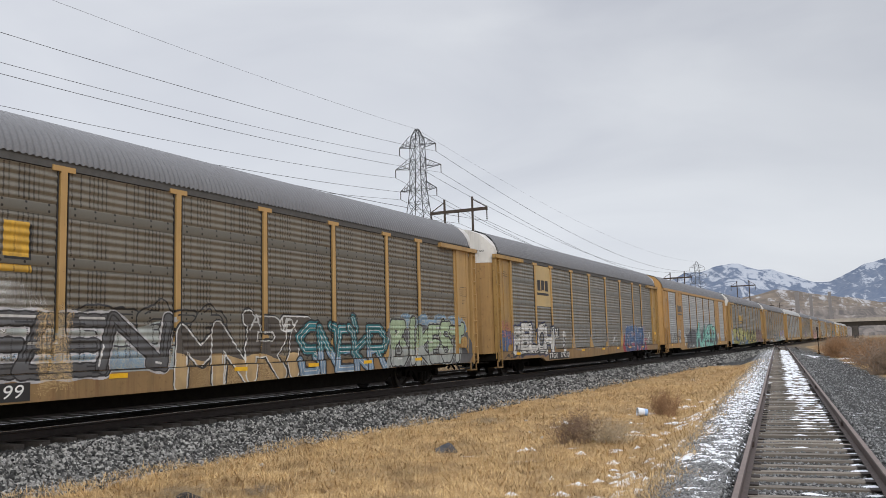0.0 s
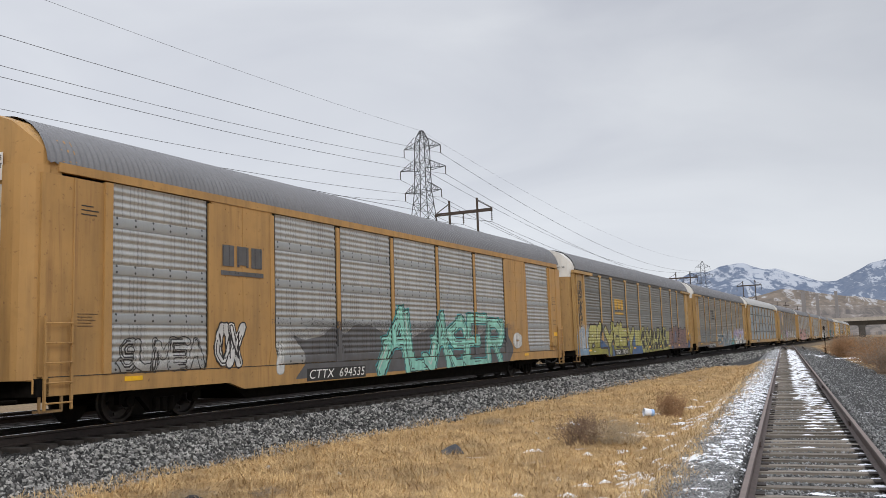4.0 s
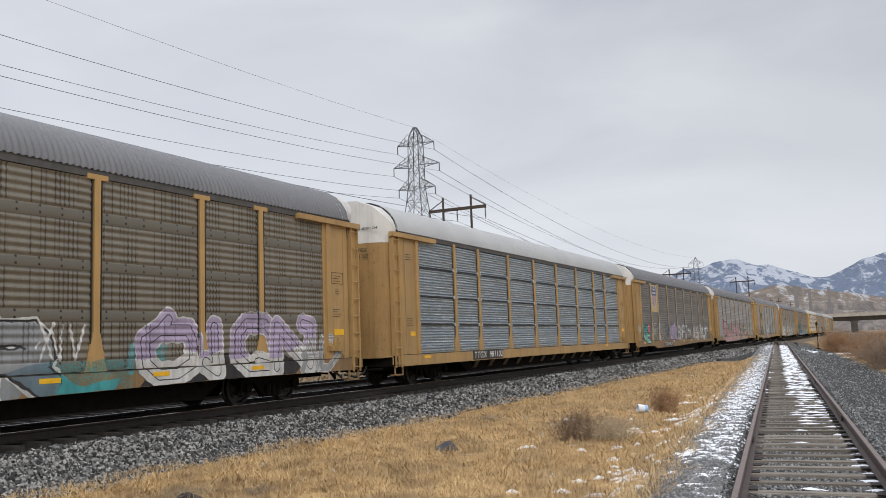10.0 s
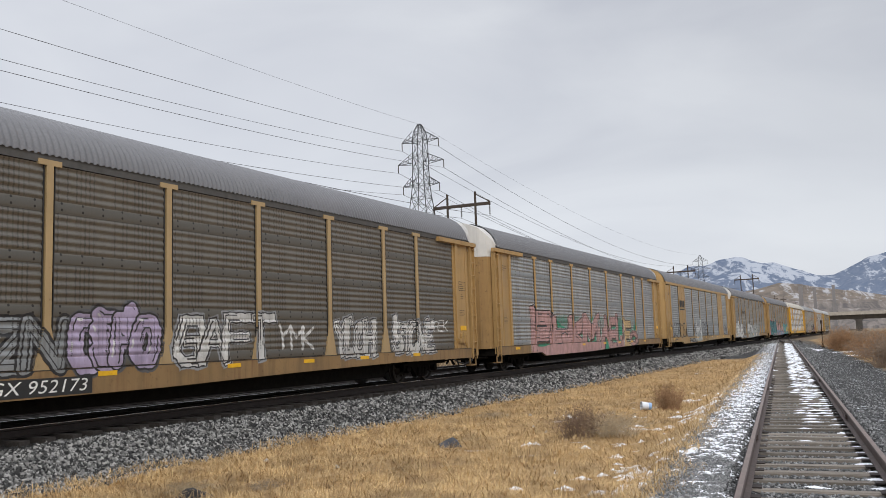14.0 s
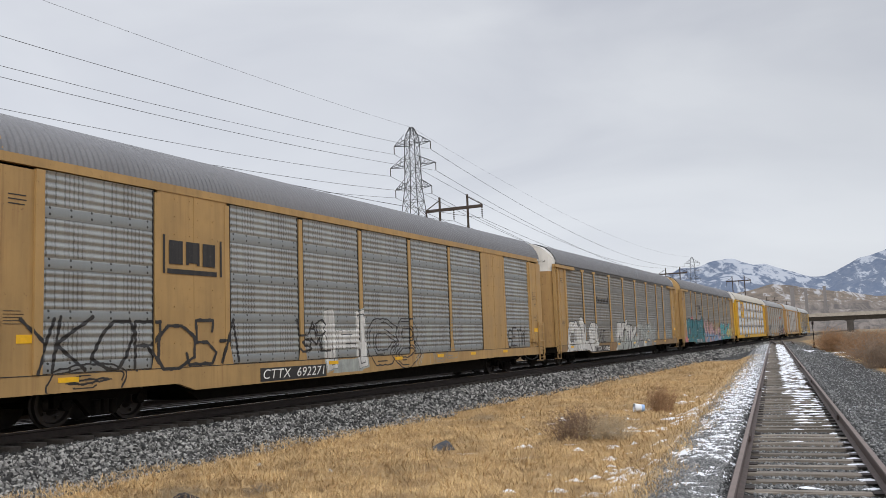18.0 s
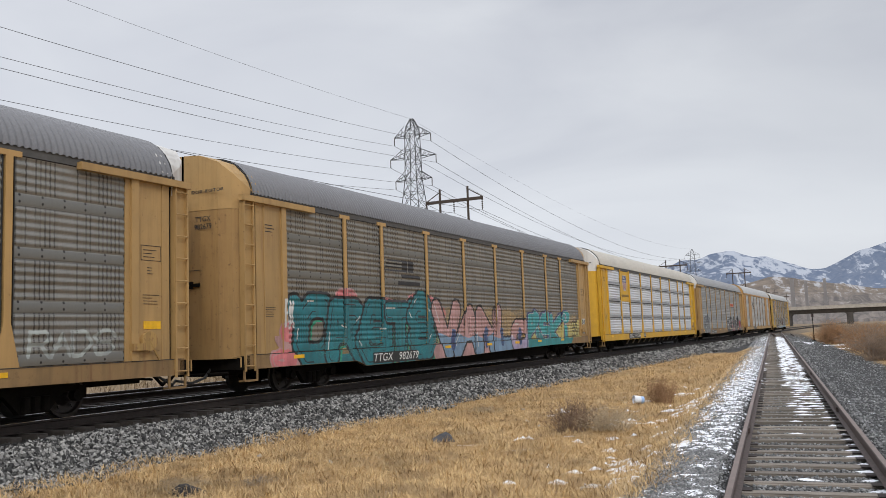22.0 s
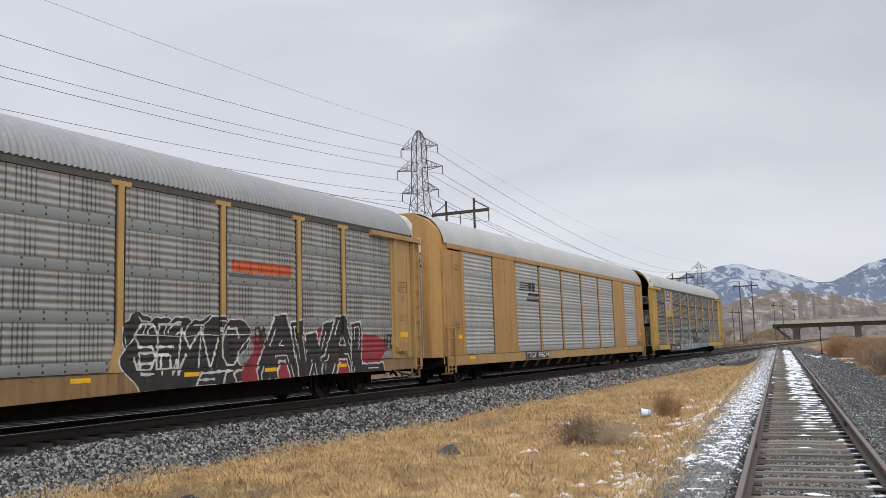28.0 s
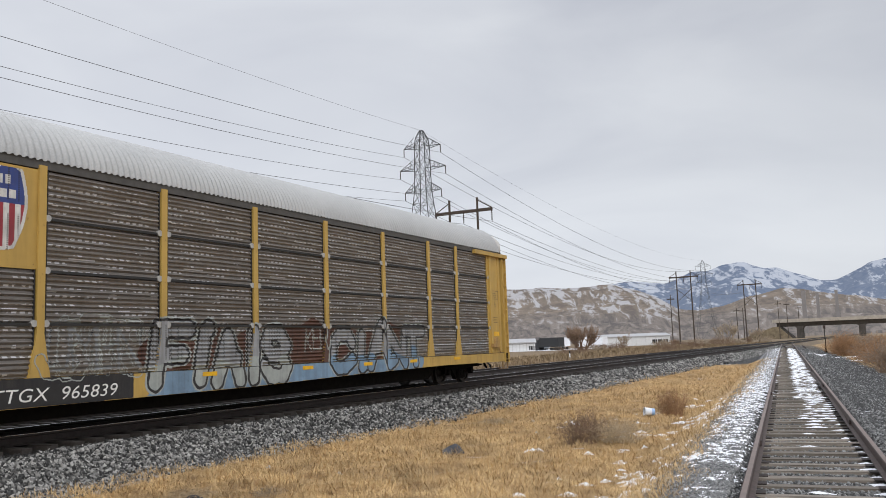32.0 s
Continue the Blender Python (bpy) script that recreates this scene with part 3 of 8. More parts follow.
# ---- overpass ----
def overpass():
    """A two-lane concrete bridge across the tracks on piers, 450 m down the line."""
    t = tagged(new("overpass_bridge"), "grey concrete road overpass on rectangular piers over the tracks", "bridge")
    t.location = (0, 450, 0)
    zb = 5.9
    bm = bmesh.new()
    prism(bm, [(-5, zb + 1.1), (-4.6, zb + 0.9), (-3.6, zb - 0.7), (3.6, zb - 0.7), (4.6, zb + 0.9), (5, zb + 1.1), (5, zb + 1.5), (-5, zb + 1.5)], -47.5, 140, "x")
    part("deck", bm, M_PIER, t)
    for s in (-1, 1):
        bm = bmesh.new()
        box(bm, -49.5, 140, s * 4.9 - 0.15, s * 4.9 + 0.15, zb + 1.3, zb + 2.9)
        part("parapet", bm, M_CONCRETE, t)
    for x in (-37.2, -10.0, 20, 50, 80):
        bm = bmesh.new()
        prism(bm, [(x - 1.4, -1.6), (x + 1.4, -1.6), (x + 1.4, zb - 1.5), (x + 2.3, zb - 0.7), (x - 2.3, zb - 0.7), (x - 1.4, zb - 1.5)], -3.8, 3.8, "y")
        part("pier", bm, M_PIER, t)
    bm = bmesh.new()
    prism(bm, [(-39.5, -1.5), (-46.5, zb - 0.7), (-49, zb - 0.7), (-68, -1.5)], -7, 7, "y")
    part("abutment", bm, plain("scrubby_earth_bank", (0.20, 0.16, 0.105), 0.95, 0, 0.4, 0.8), t, "sloping earth bank under the bridge end")
    bm = bmesh.new()
    prism(bm, [(-38.3, -1.5), (-45.6, zb - 0.72), (-46.4, zb - 0.72), (-39.6, -1.5)], -5.2, 5.2, "y")
    part("slope_paving", bm, M_PIER, t, "dark concrete slope paving under the deck")
    return t


overpass()


# ---- power lines ----
def pylon(place, turn, h, detail=1.0):
    t = tagged(new("lattice_pylon"), "grey steel lattice transmission tower with three crossarm levels", "pylon", "transmission towers")
    t.location, t.rotation_euler = place, (0, 0, turn)
    levels = [(0.0, 0.12), (0.16, 0.098), (0.30, 0.08), (0.42, 0.064), (0.52, 0.052), (0.60, 0.042), (0.67, 0.034), (0.73, 0.028), (0.80, 0.0265), (0.86, 0.0255), (0.93, 0.0245), (0.965, 0.02), (1.0, 0.006)]
    r = h * 0.0016 * detail
    bm = bmesh.new()
    for (a, wa), (b, wb) in zip(levels, levels[1:]):
        za, zb2, wa, wb = a * h, b * h, wa * h, wb * h
        ca = [(wa * i, wa * j, za) for i, j in ((-1, -1), (1, -1), (1, 1), (-1, 1))]
        cb = [(wb * i, wb * j, zb2) for i, j in ((-1, -1), (1, -1), (1, 1), (-1, 1))]
        for i in range(4):
            j = (i + 1) % 4
            rod(bm, ca[i], cb[i], r * 1.5, seg=4)
            rod(bm, ca[i], cb[j], r, seg=3)
            rod(bm, ca[j], cb[i], r, seg=3)
            rod(bm, cb[i], cb[j], r, seg=3)
    part("tower_body", bm, M_STEEL, t)
    tips = []
    for zc, reach in ((0.725, 0.089), (0.825, 0.112), (0.922, 0.09)):
        for s in (-1, 1):
            bm = bmesh.new()
            z0, z1, w = zc * h, (zc + 0.045) * h, 0.025 * h
            tip = (s * reach * h, 0, z0 + 0.004 * h)
            for wy in (-w, w):
                rod(bm, (s * w, wy, z0), tip, r * 1.2, seg=4)
                rod(bm, (s * w, wy, z1), tip, r * 1.1, seg=4)
                for u in (0.3, 0.62):
                    p0 = Vector((s * w, wy, z0)).lerp(Vector(tip), u)
                    p1 = Vector((s * w, wy, z1)).lerp(Vector(tip), u)
                    rod(bm, p0, p1, r * 0.8, seg=3)
                    rod(bm, Vector((s * w, wy, z0)).lerp(Vector(tip), u - 0.3), p1, r * 0.8, seg=3)
            part("crossarm", bm, M_STEEL, t)
            bm = bmesh.new()
            rod(bm, tip, (tip[0], 0, tip[2] - 0.036 * h), r * 1.6, seg=5)
            part("insulator", bm, M_POLE, t, "dark hanging insulator string")
            tips.append((tip[0], tip[2] - 0.036 * h))
    return t, tips


def sag_wire(name, a, b, sag, r, label, n=28):
    cu = bpy.data.curves.new(name, "CURVE")
    cu.dimensions, cu.bevel_depth, cu.bevel_resolution = "3D", r, 0
    sp = cu.splines.new("POLY")
    sp.points.add(n)
    for i in range(n + 1):
        u = i / n
        p = a.lerp(b, u)
        sp.points[i].co = (p.x, p.y, p.z - 4 * sag * u * (1 - u), 1)
    cu.materials.append(M_WIRE)
    return tagged(new(name, cu), label, "power line", "overhead wires")


P1, P2 = Vector((-79.3, 146.0, -0.8)), Vector((-88.6, 489.2, -0.8))
P0 = P1 + (P1 - P2) * 0.9
line_turn = math.atan2(P2.y - P1.y, P2.x - P1.x) - math.pi / 2
H1 = 45.3
ends = {}
for key, p, d in ((0, P0, 0.8), (1, P1, 0.78), (2, P2, 0.55)):
    ends[key] = pylon(p, line_turn, H1, d)[1]
turn_m = Matrix.Rotation(line_turn, 4, "Z")


def tip_at(p, tip):
    return p + (turn_m @ Vector((tip[0], 0, tip[1])))


for i in range(6):
    for (ka, pa), (kb, pb), rr in (((0, P0), (1, P1), 0.03), ((1, P1), (2, P2), 0.045)):
        sag_wire("conductor", tip_at(pa, ends[ka][i]), tip_at(pb, ends[kb][i]), 8.5, rr, "thin grey overhead conductor between the lattice towers")
for pa, pb in ((P0, P1), (P1, P2)):
    sag_wire("ground_wire", pa + Vector((0, 0, H1)), pb + Vector((0, 0, H1)), 6.0, 0.02, "thin grey shield wire over the conductors")


def h_frame(place, turn, h, gap, arms=1):
    t = tagged(new("h_frame_pole"), "dark wooden two-pole transmission structure with a crossarm", "utility pole", "wooden transmission poles")
    t.location, t.rotation_euler = place, (0, 0, turn)
    for s in (-1, 1):
        bm = bmesh.new()
        rod(bm, (s * gap / 2, 0, -0.5), (s * gap / 2, 0, h), 0.2, 0.13, 8)
        part("pole", bm, M_POLE, t)
    bm = bmesh.new()
    box(bm, -gap * 1.02, gap * 1.02, -0.12, 0.12, h * 0.912, h * 0.930)
    part("crossarm", bm, M_POLE, t)
    for s in (-1, 1):
        bm = bmesh.new()
        rod(bm, (s * gap / 2, 0.1, h * 0.985), (s * gap * 1.0, 0.1, h * 0.93), 0.06, seg=5)
        part("brace", bm, M_POLE, t)
        bm = bmesh.new()
        rod(bm, (-s * gap / 2, 0.14, h * 0.60), (s * gap / 2, 0.14, h * 0.76), 0.06, seg=5)
        part("x_brace", bm, M_POLE, t)
    for x in (-gap, 0, gap):
        bm = bmesh.new()
        for i in range(5):
            rod(bm, (x, 0, h * 0.912 - 0.24 * i), (x, 0, h * 0.912 - 0.24 * i - 0.1), 0.11, 0.07, 7)
        rod(bm, (x, 0, h * 0.912), (x, 0, h * 0.912 - 1.25), 0.03, seg=5)
        part("insulator", bm, M_POLE, t)
    return t


def h_line(spots, turns, h, gap):
    prev = None
    for p, a in zip(spots, turns):
        h_frame(p, a, h, gap)
        m = Matrix.Translation(p) @ Matrix.Rotation(a, 4, "Z")
        hang = [m @ Vector((x, 0, h * 0.912 - 1.25)) for x in (-gap, 0, gap)]
        if prev:
            for u, v in zip(prev, hang):
                sag_wire("line_wire", u, v, 2.2, 0.022, "thin dark wire between wooden poles")
        prev = hang


Q1, Q2, Q3 = Vector((-41.7, 86.2, -0.8)), Vector((-43.9, 215.4, -0.8)), Vector((-35.0, 265.4, -0.8))
Q0 = Vector((-39.0, -45.0, -0.8))
h_line([Q0, Q1, Q2, Q3], [0.02, 0.02, -0.02, -0.1], 18.8, 3.5)


# ---- the train ----
PITCH, HALF, LEN = 28.65, 1.53, 26.9
FLOOR_Z, EAVE_Z, TOP_Z = 1.0, 4.74, 5.80
POSTS_A = (-11.85, -9.05, -7.05, -4.2, -1.35, 1.5, 4.4, 7.2, 9.2, 11.95)
RIB = 0.93


def corrugation(z, kind):
    """How far the side sheet stands out at the height z."""
    u = (z - FLOOR_Z) % RIB
    if kind == "fine":
        if u > RIB - 0.035:
            return -0.06
        return 0.019 * math.cos(2 * math.pi * z / 0.09)
    if u < 0.2:
        return 0.002 + 0.012 * math.sin(math.pi * u / 0.2) ** 0.5
    v = (u - 0.2) / (RIB - 0.2)
    return 0.0115 * (1 - math.cos(2 * math.pi * v * 5))


def rib_levels(kind, z0, z1):
    step = 0.01875 if kind == "fine" else 0.0227
    n = max(2, int((z1 - z0) / step))
    return [z0 + (z1 - z0) * i / n for i in range(n + 1)]


SHEETS = {}


def side_sheet(y0, y1, z0, z1, kind, material, thick=0.02):
    key = (round(y1 - y0, 3), z0, z1, kind, material.name)
    if key not in SHEETS:
        w = (y1 - y0) / 2
        zs = rib_levels(kind, z0, z1)
        verts, faces = [], []
        for z in zs:
            d = corrugation(z, kind)
            verts += [(d, -w, z), (d, w, z)]
        for i in range(len(zs) - 1):
            a = 2 * i
            faces.append((a, a + 1, a + 3, a + 2))
        b = len(verts)
        verts += [(-0.03, -w, z0), (-0.03, w, z0), (-0.03, w, z1), (-0.03, -w, z1)]
        faces.append((b + 3, b + 2, b + 1, b))
        e = 2 * (len(zs) - 1)
        faces += [(b, b + 1, 1, 0), (e, e + 1, b + 2, b + 3), tuple([b, *range(0, e + 2, 2), b + 3]), tuple([b + 2, *range(e + 1, 0, -2), b + 1])]
        cut = len(faces)
        # black edge strips stand for the shade beside the posts
        for ya, yb in ((-w - 0.004, -w + 0.014), (w - 0.014, w + 0.004)):
            b = len(verts)
            verts += [(x, y, z) for x in (-0.034, 0.03 if kind == "rib" else 0.024) for y in (ya, yb) for z in (z0, z1)]
            faces += [(b, b + 1, b + 3, b + 2), (b + 4, b + 6, b + 7, b + 5), (b, b + 4, b + 5, b + 1), (b + 2, b + 3, b + 7, b + 6), (b, b + 2, b + 6, b + 4), (b + 1, b + 5, b + 7, b + 3)]
        me = raw("side_panel", verts, faces, material)
        me.materials.append(M_BLACKED)
        me.polygons.foreach_set("material_index", np.array([0] * cut + [1] * (len(faces) - cut), np.int32))
        SHEETS[key] = me
    return SHEETS[key]


def roof_arc(x):
    """The roof's height over its width."""
    u = min(abs(x) / (HALF - 0.02), 1.0)
    return EAVE_Z + 0.06 + (TOP_Z - EAVE_Z - 0.06) * (1 - u ** 2.6) ** 0.62


ROOFS = {}


def roof_mesh(length, material):
    key = (length, material.name)
    if key not in ROOFS:
        n = int(length / 0.035)
        xs = [math.sin(a) * (HALF - 0.02) for a in np.linspace(-math.pi / 2, math.pi / 2, 17)]
        prof = np.array([(x, roof_arc(x)) for x in xs])
        ys = np.linspace(-length / 2, length / 2, n + 1)
        lift = 0.021 * (np.arange(n + 1) % 4 < 2)
        V = np.zeros((n + 1, 17, 3))
        V[:, :, 0] = prof[None, :, 0] * (1 + lift[:, None] * 0.6)
        V[:, :, 1] = ys[:, None]
        V[:, :, 2] = prof[None, :, 1] + lift[:, None]
        i = (np.arange(n)[:, None] * 17 + np.arange(16)[None, :]).ravel()
        ROOFS[key] = raw_np("roof", V.reshape(-1, 3), np.stack([i, i + 17, i + 18, i + 1], 1)[:, ::-1], material)
    return ROOFS[key]


def ring(bm, y0, y1, out, lo, hi, n=16):
    """A closing cap that follows the roof's arc from y0 to y1."""
    pts = [(math.sin(a) * (HALF - 0.02 + out), 0) for a in np.linspace(-math.pi / 2, math.pi / 2, n + 1)]
    pts = [(x, roof_arc(min(max(x, -HALF + 0.02), HALF - 0.02)) + out * 0.5) for x, _ in pts]
    return prism(bm, [(pts[0][0], lo)] + pts + [(pts[-1][0], lo)], y0, y1, "y")


def raise_roof(ob, k):
    """Stretches a roof piece upwards from the eaves: some racks are taller."""
    ob.scale.z, ob.location.z = k, EAVE_Z * (1 - k)
    return ob


PARTS = {}
M_INNER = sheet("slotted_inner_sheet", (0.30, 0.30, 0.29), 0.2, holes=0.3, rivets=False, slot_light=0.7)
M_LUG = plain("dull_steel_lug", (0.42, 0.42, 0.41), 0.6, 0.3)


def shared(key, make, material, smooth=False):
    if key not in PARTS:
        bm = bmesh.new()
        make(bm)
        PARTS[key] = finish(bm, key[0] if isinstance(key, tuple) else key, material, smooth)
    return PARTS[key]


def put(name, mesh, parent, at=(0, 0, 0), turn=0.0, label=""):
    ob = new(name, mesh)
    ob.parent = parent
    ob.location, ob.rotation_euler = at, (0, 0, turn)
    return tagged(ob, label)


def lathe(bm, prof, n=24):
    """Turns a profile of (x, radius) about the x axis, closed at both ends."""
    rings = []
    for x, r in prof:
        rings.append([bm.verts.new((x, r * math.cos(2 * math.pi * i / n), r * math.sin(2 * math.pi * i / n))) for i in range(n)])
    for c0, c1 in zip(rings, rings[1:]):
        for i in range(n):
            bm.faces.new((c0[i], c0[(i + 1) % n], c1[(i + 1) % n], c1[i]))
    bm.faces.new(rings[0][::-1])
    bm.faces.new(rings[-1])


def wheel(bm):
    """A dished steel wheel with its flange towards -x and a bearing cap."""
    lathe(bm, [(-0.11, 0.10), (-0.11, 0.38), (-0.105, 0.455), (-0.075, 0.455), (-0.06, 0.425), (0.03, 0.42), (0.035, 0.36), (-0.03, 0.33), (-0.045, 0.2), (0.03, 0.15), (0.07, 0.13), (0.22, 0.12), (0.24, 0.07)])
    for i in range(5):
        a = i * 1.2566
        box(bm, 0.0, 0.0301, 0.25 * math.cos(a) - 0.03, 0.25 * math.cos(a) + 0.03, 0.25 * math.sin(a) - 0.03, 0.25 * math.sin(a) + 0.03)


def axle(bm):
    lathe(bm, [(-0.68, 0.08), (-0.6, 0.085), (0.6, 0.085), (0.68, 0.08)], 12)


def side_frame(bm):
    """A cast truck side frame with its spring window."""
    prism(bm, [(-1.12, 0.36), (-1.12, 0.58), (-0.62, 0.66), (0.62, 0.66), (1.12, 0.58), (1.12, 0.36), (0.95, 0.38), (0.9, 0.5), (0.62, 0.5), (0.36, 0.24), (0.3, 0.16), (-0.3, 0.16), (-0.36, 0.24), (-0.62, 0.5), (-0.9, 0.5), (-0.95, 0.38)], -0.07, 0.07, "x")
    for y in (-0.89, 0.89):
        rod(bm, (-0.1, y, 0.42), (0.14, y, 0.42), 0.11, seg=10)
    for y in (-0.2, 0, 0.2):
        rod(bm, (0.1, y, 0.2), (0.1, y, 0.46), 0.085, seg=8)


def bogie(car, y):
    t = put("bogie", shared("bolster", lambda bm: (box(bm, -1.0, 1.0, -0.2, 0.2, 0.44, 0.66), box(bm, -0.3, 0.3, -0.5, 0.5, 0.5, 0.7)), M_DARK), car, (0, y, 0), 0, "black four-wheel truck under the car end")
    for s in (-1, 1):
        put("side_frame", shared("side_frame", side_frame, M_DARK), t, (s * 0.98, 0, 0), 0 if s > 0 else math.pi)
    sets = []
    for dy in (-0.89, 0.89):
        put("axle", shared("axle", axle, M_DARK), t, (0, dy, 0.42))
        for s in (-1, 1):
            sets.append(put("wheel", shared("wheel", wheel, M_WHEEL), t, (s * (GAUGE - 0.01), dy, 0.42), 0 if s > 0 else math.pi, "dark steel wheel with a worn bright tread"))
    return sets


def ladder(bm, x, y0, y1, z0, z1, rungs):
    for y in (y0, y1):
        box(bm, x - 0.02, x + 0.02, y - 0.022, y + 0.022, z0, z1)
    for i in range(rungs):
        z = z0 + 0.12 + (z1 - z0 - 0.24) * i / (rungs - 1)
        rod(bm, (x + 0.02, y0, z), (x + 0.02, y1, z), 0.016, seg=5)


def post_a(bm):
    """A T-headed side post that widens at its foot."""
    prism(bm, [(-0.07, 1.75), (-0.07, 4.62), (-0.24, 4.62), (-0.24, 4.72), (0.24, 4.72), (0.24, 4.62), (0.07, 4.62), (0.07, 1.75), (0.24, 1.0), (-0.24, 1.0)], -0.09, 0.045, "x")


def post_c(bm):
    prism(bm, [(-0.075, 1.75), (-0.075, 4.72), (0.075, 4.72), (0.075, 1.75), (0.21, 1.0), (-0.21, 1.0)], -0.09, 0.05, "x")


def post_b(bm):
    box(bm, -0.09, 0.04, -0.075, 0.075, 1.0, 4.6)
    prism(bm, [(-0.075, 1.4), (0.075, 1.4), (0.17, 1.0), (-0.17, 1.0)], 0.041, 0.05, "x")


SILL_Y, SILL_Z = (-13.3, -8.6, -8.1, -1.5, 3.0, 8.0, 13.3), (0.66, 0.66, 0.50, 0.53, 0.62, 0.68, 0.66)


def sill_shape(bm):
    """The deep side sill: high over the trucks, lower between them."""
    prism(bm, list(zip(SILL_Y, SILL_Z)) + [(13.3, 1.0), (-13.3, 1.0)], -0.1, 0.0, "x")


def shallow_sill(bm):
    """A straight, shallow side sill with a turned-in lower lip."""
    box(bm, -0.1, 0.0, -13.3, 13.3, 0.67, 1.0)
    box(bm, -0.2, -0.004, -13.25, 13.25, 0.645, 0.675)


def outrigger(bm):
    """A tapered bracket between the centre sill and the side sill."""
    prism(bm, [(1.12, 0.36), (HALF - 0.2, 0.65), (HALF - 0.12, 0.70), (1.12, 0.70)], -0.05, 0.05, "y")
    prism(bm, [(1.12, 0.33), (HALF - 0.2, 0.63), (HALF - 0.2, 0.65), (1.12, 0.36)], -0.16, 0.16, "y")


def underframe(bm):
    box(bm, -0.35, 0.35, -13.2, 13.2, 0.5, 0.95)
    # deep centre sill, broadened to block light and view under the car
    prism(bm, [(-8.6, 0.9), (-7.6, 0.26), (7.6, 0.26), (8.6, 0.9)], -1.15, 1.15, "x")
    box(bm, -1.3, 1.3, -13.2, 13.2, 0.9, 0.98)
    for y in np.arange(-7.5, 7.6, 2.5):
        box(bm, -1.35, 1.35, y - 0.08, y + 0.08, 0.6, 0.92)
    rod(bm, (0.7, -1.0, 0.55), (0.7, 0.6, 0.55), 0.2, seg=10)
    box(bm, 0.5, 1.1, 2.2, 3.2, 0.45, 0.85)
    for x in (-0.9, 0.95):
        rod(bm, (x, -8, 0.62), (x, 8, 0.62), 0.03, seg=5)


def coupler(bm):
    box(bm, -0.12, 0.12, -0.2, 0.62, 0.72, 0.98)
    box(bm, -0.24, 0.2, 0.55, 0.9, 0.68, 1.02)
    rod(bm, (-1.2, 0.25, 0.6), (0.3, 0.3, 0.55), 0.03, seg=5)
    for z in (0.5,):
        rod(bm, (0.35, 0.1, 0.8), (0.4, 0.5, 0.42), 0.04, seg=6)
        rod(bm, (0.4, 0.5, 0.42), (0.1, 0.95, 0.5), 0.04, seg=6)


def end_doors(bm, y, s):
    """Two curved end doors that meet at the centre."""
    for h in (-1, 1):
        pts = [(h * 0.03, y + s * 0.30), (h * 0.5, y + s * 0.29), (h * 1.0, y + s * 0.22), (h * 1.3, y + s * 0.08), (h * 1.42, y - s * 0.1)]
        out = pts + [(x, v - s * 0.06) for x, v in reversed(pts)]
        prism(bm, out, 0.92, 4.42, "z")


def end_hood(bm, y, s):
    for h in (-1, 1):
        xs = [0.03, 0.5, 1.0, 1.3, 1.42, 1.5]
        ys = [0.31, 0.30, 0.23, 0.09, -0.1, -0.42]
        lo = [bm.verts.new((h * x, y + s * v, 4.42)) for x, v in zip(xs, ys)]
        hi = [bm.verts.new((h * x, y + s * v, roof_arc(x) - 0.02)) for x, v in zip(xs, ys)]
        bk = [bm.verts.new((h * x, y - s * 0.75, roof_arc(x) - 0.0)) for x in xs]
        for i in range(5):
            bm.faces.new((lo[i], lo[i + 1], hi[i + 1], hi[i]))
            bm.faces.new((hi[i], hi[i + 1], bk[i + 1], bk[i]))


def decks(bm):
    for z in (1.02, 2.35, 3.62):
        box(bm, -1.4, 1.4, -13.2, 13.2, z, z + 0.06)


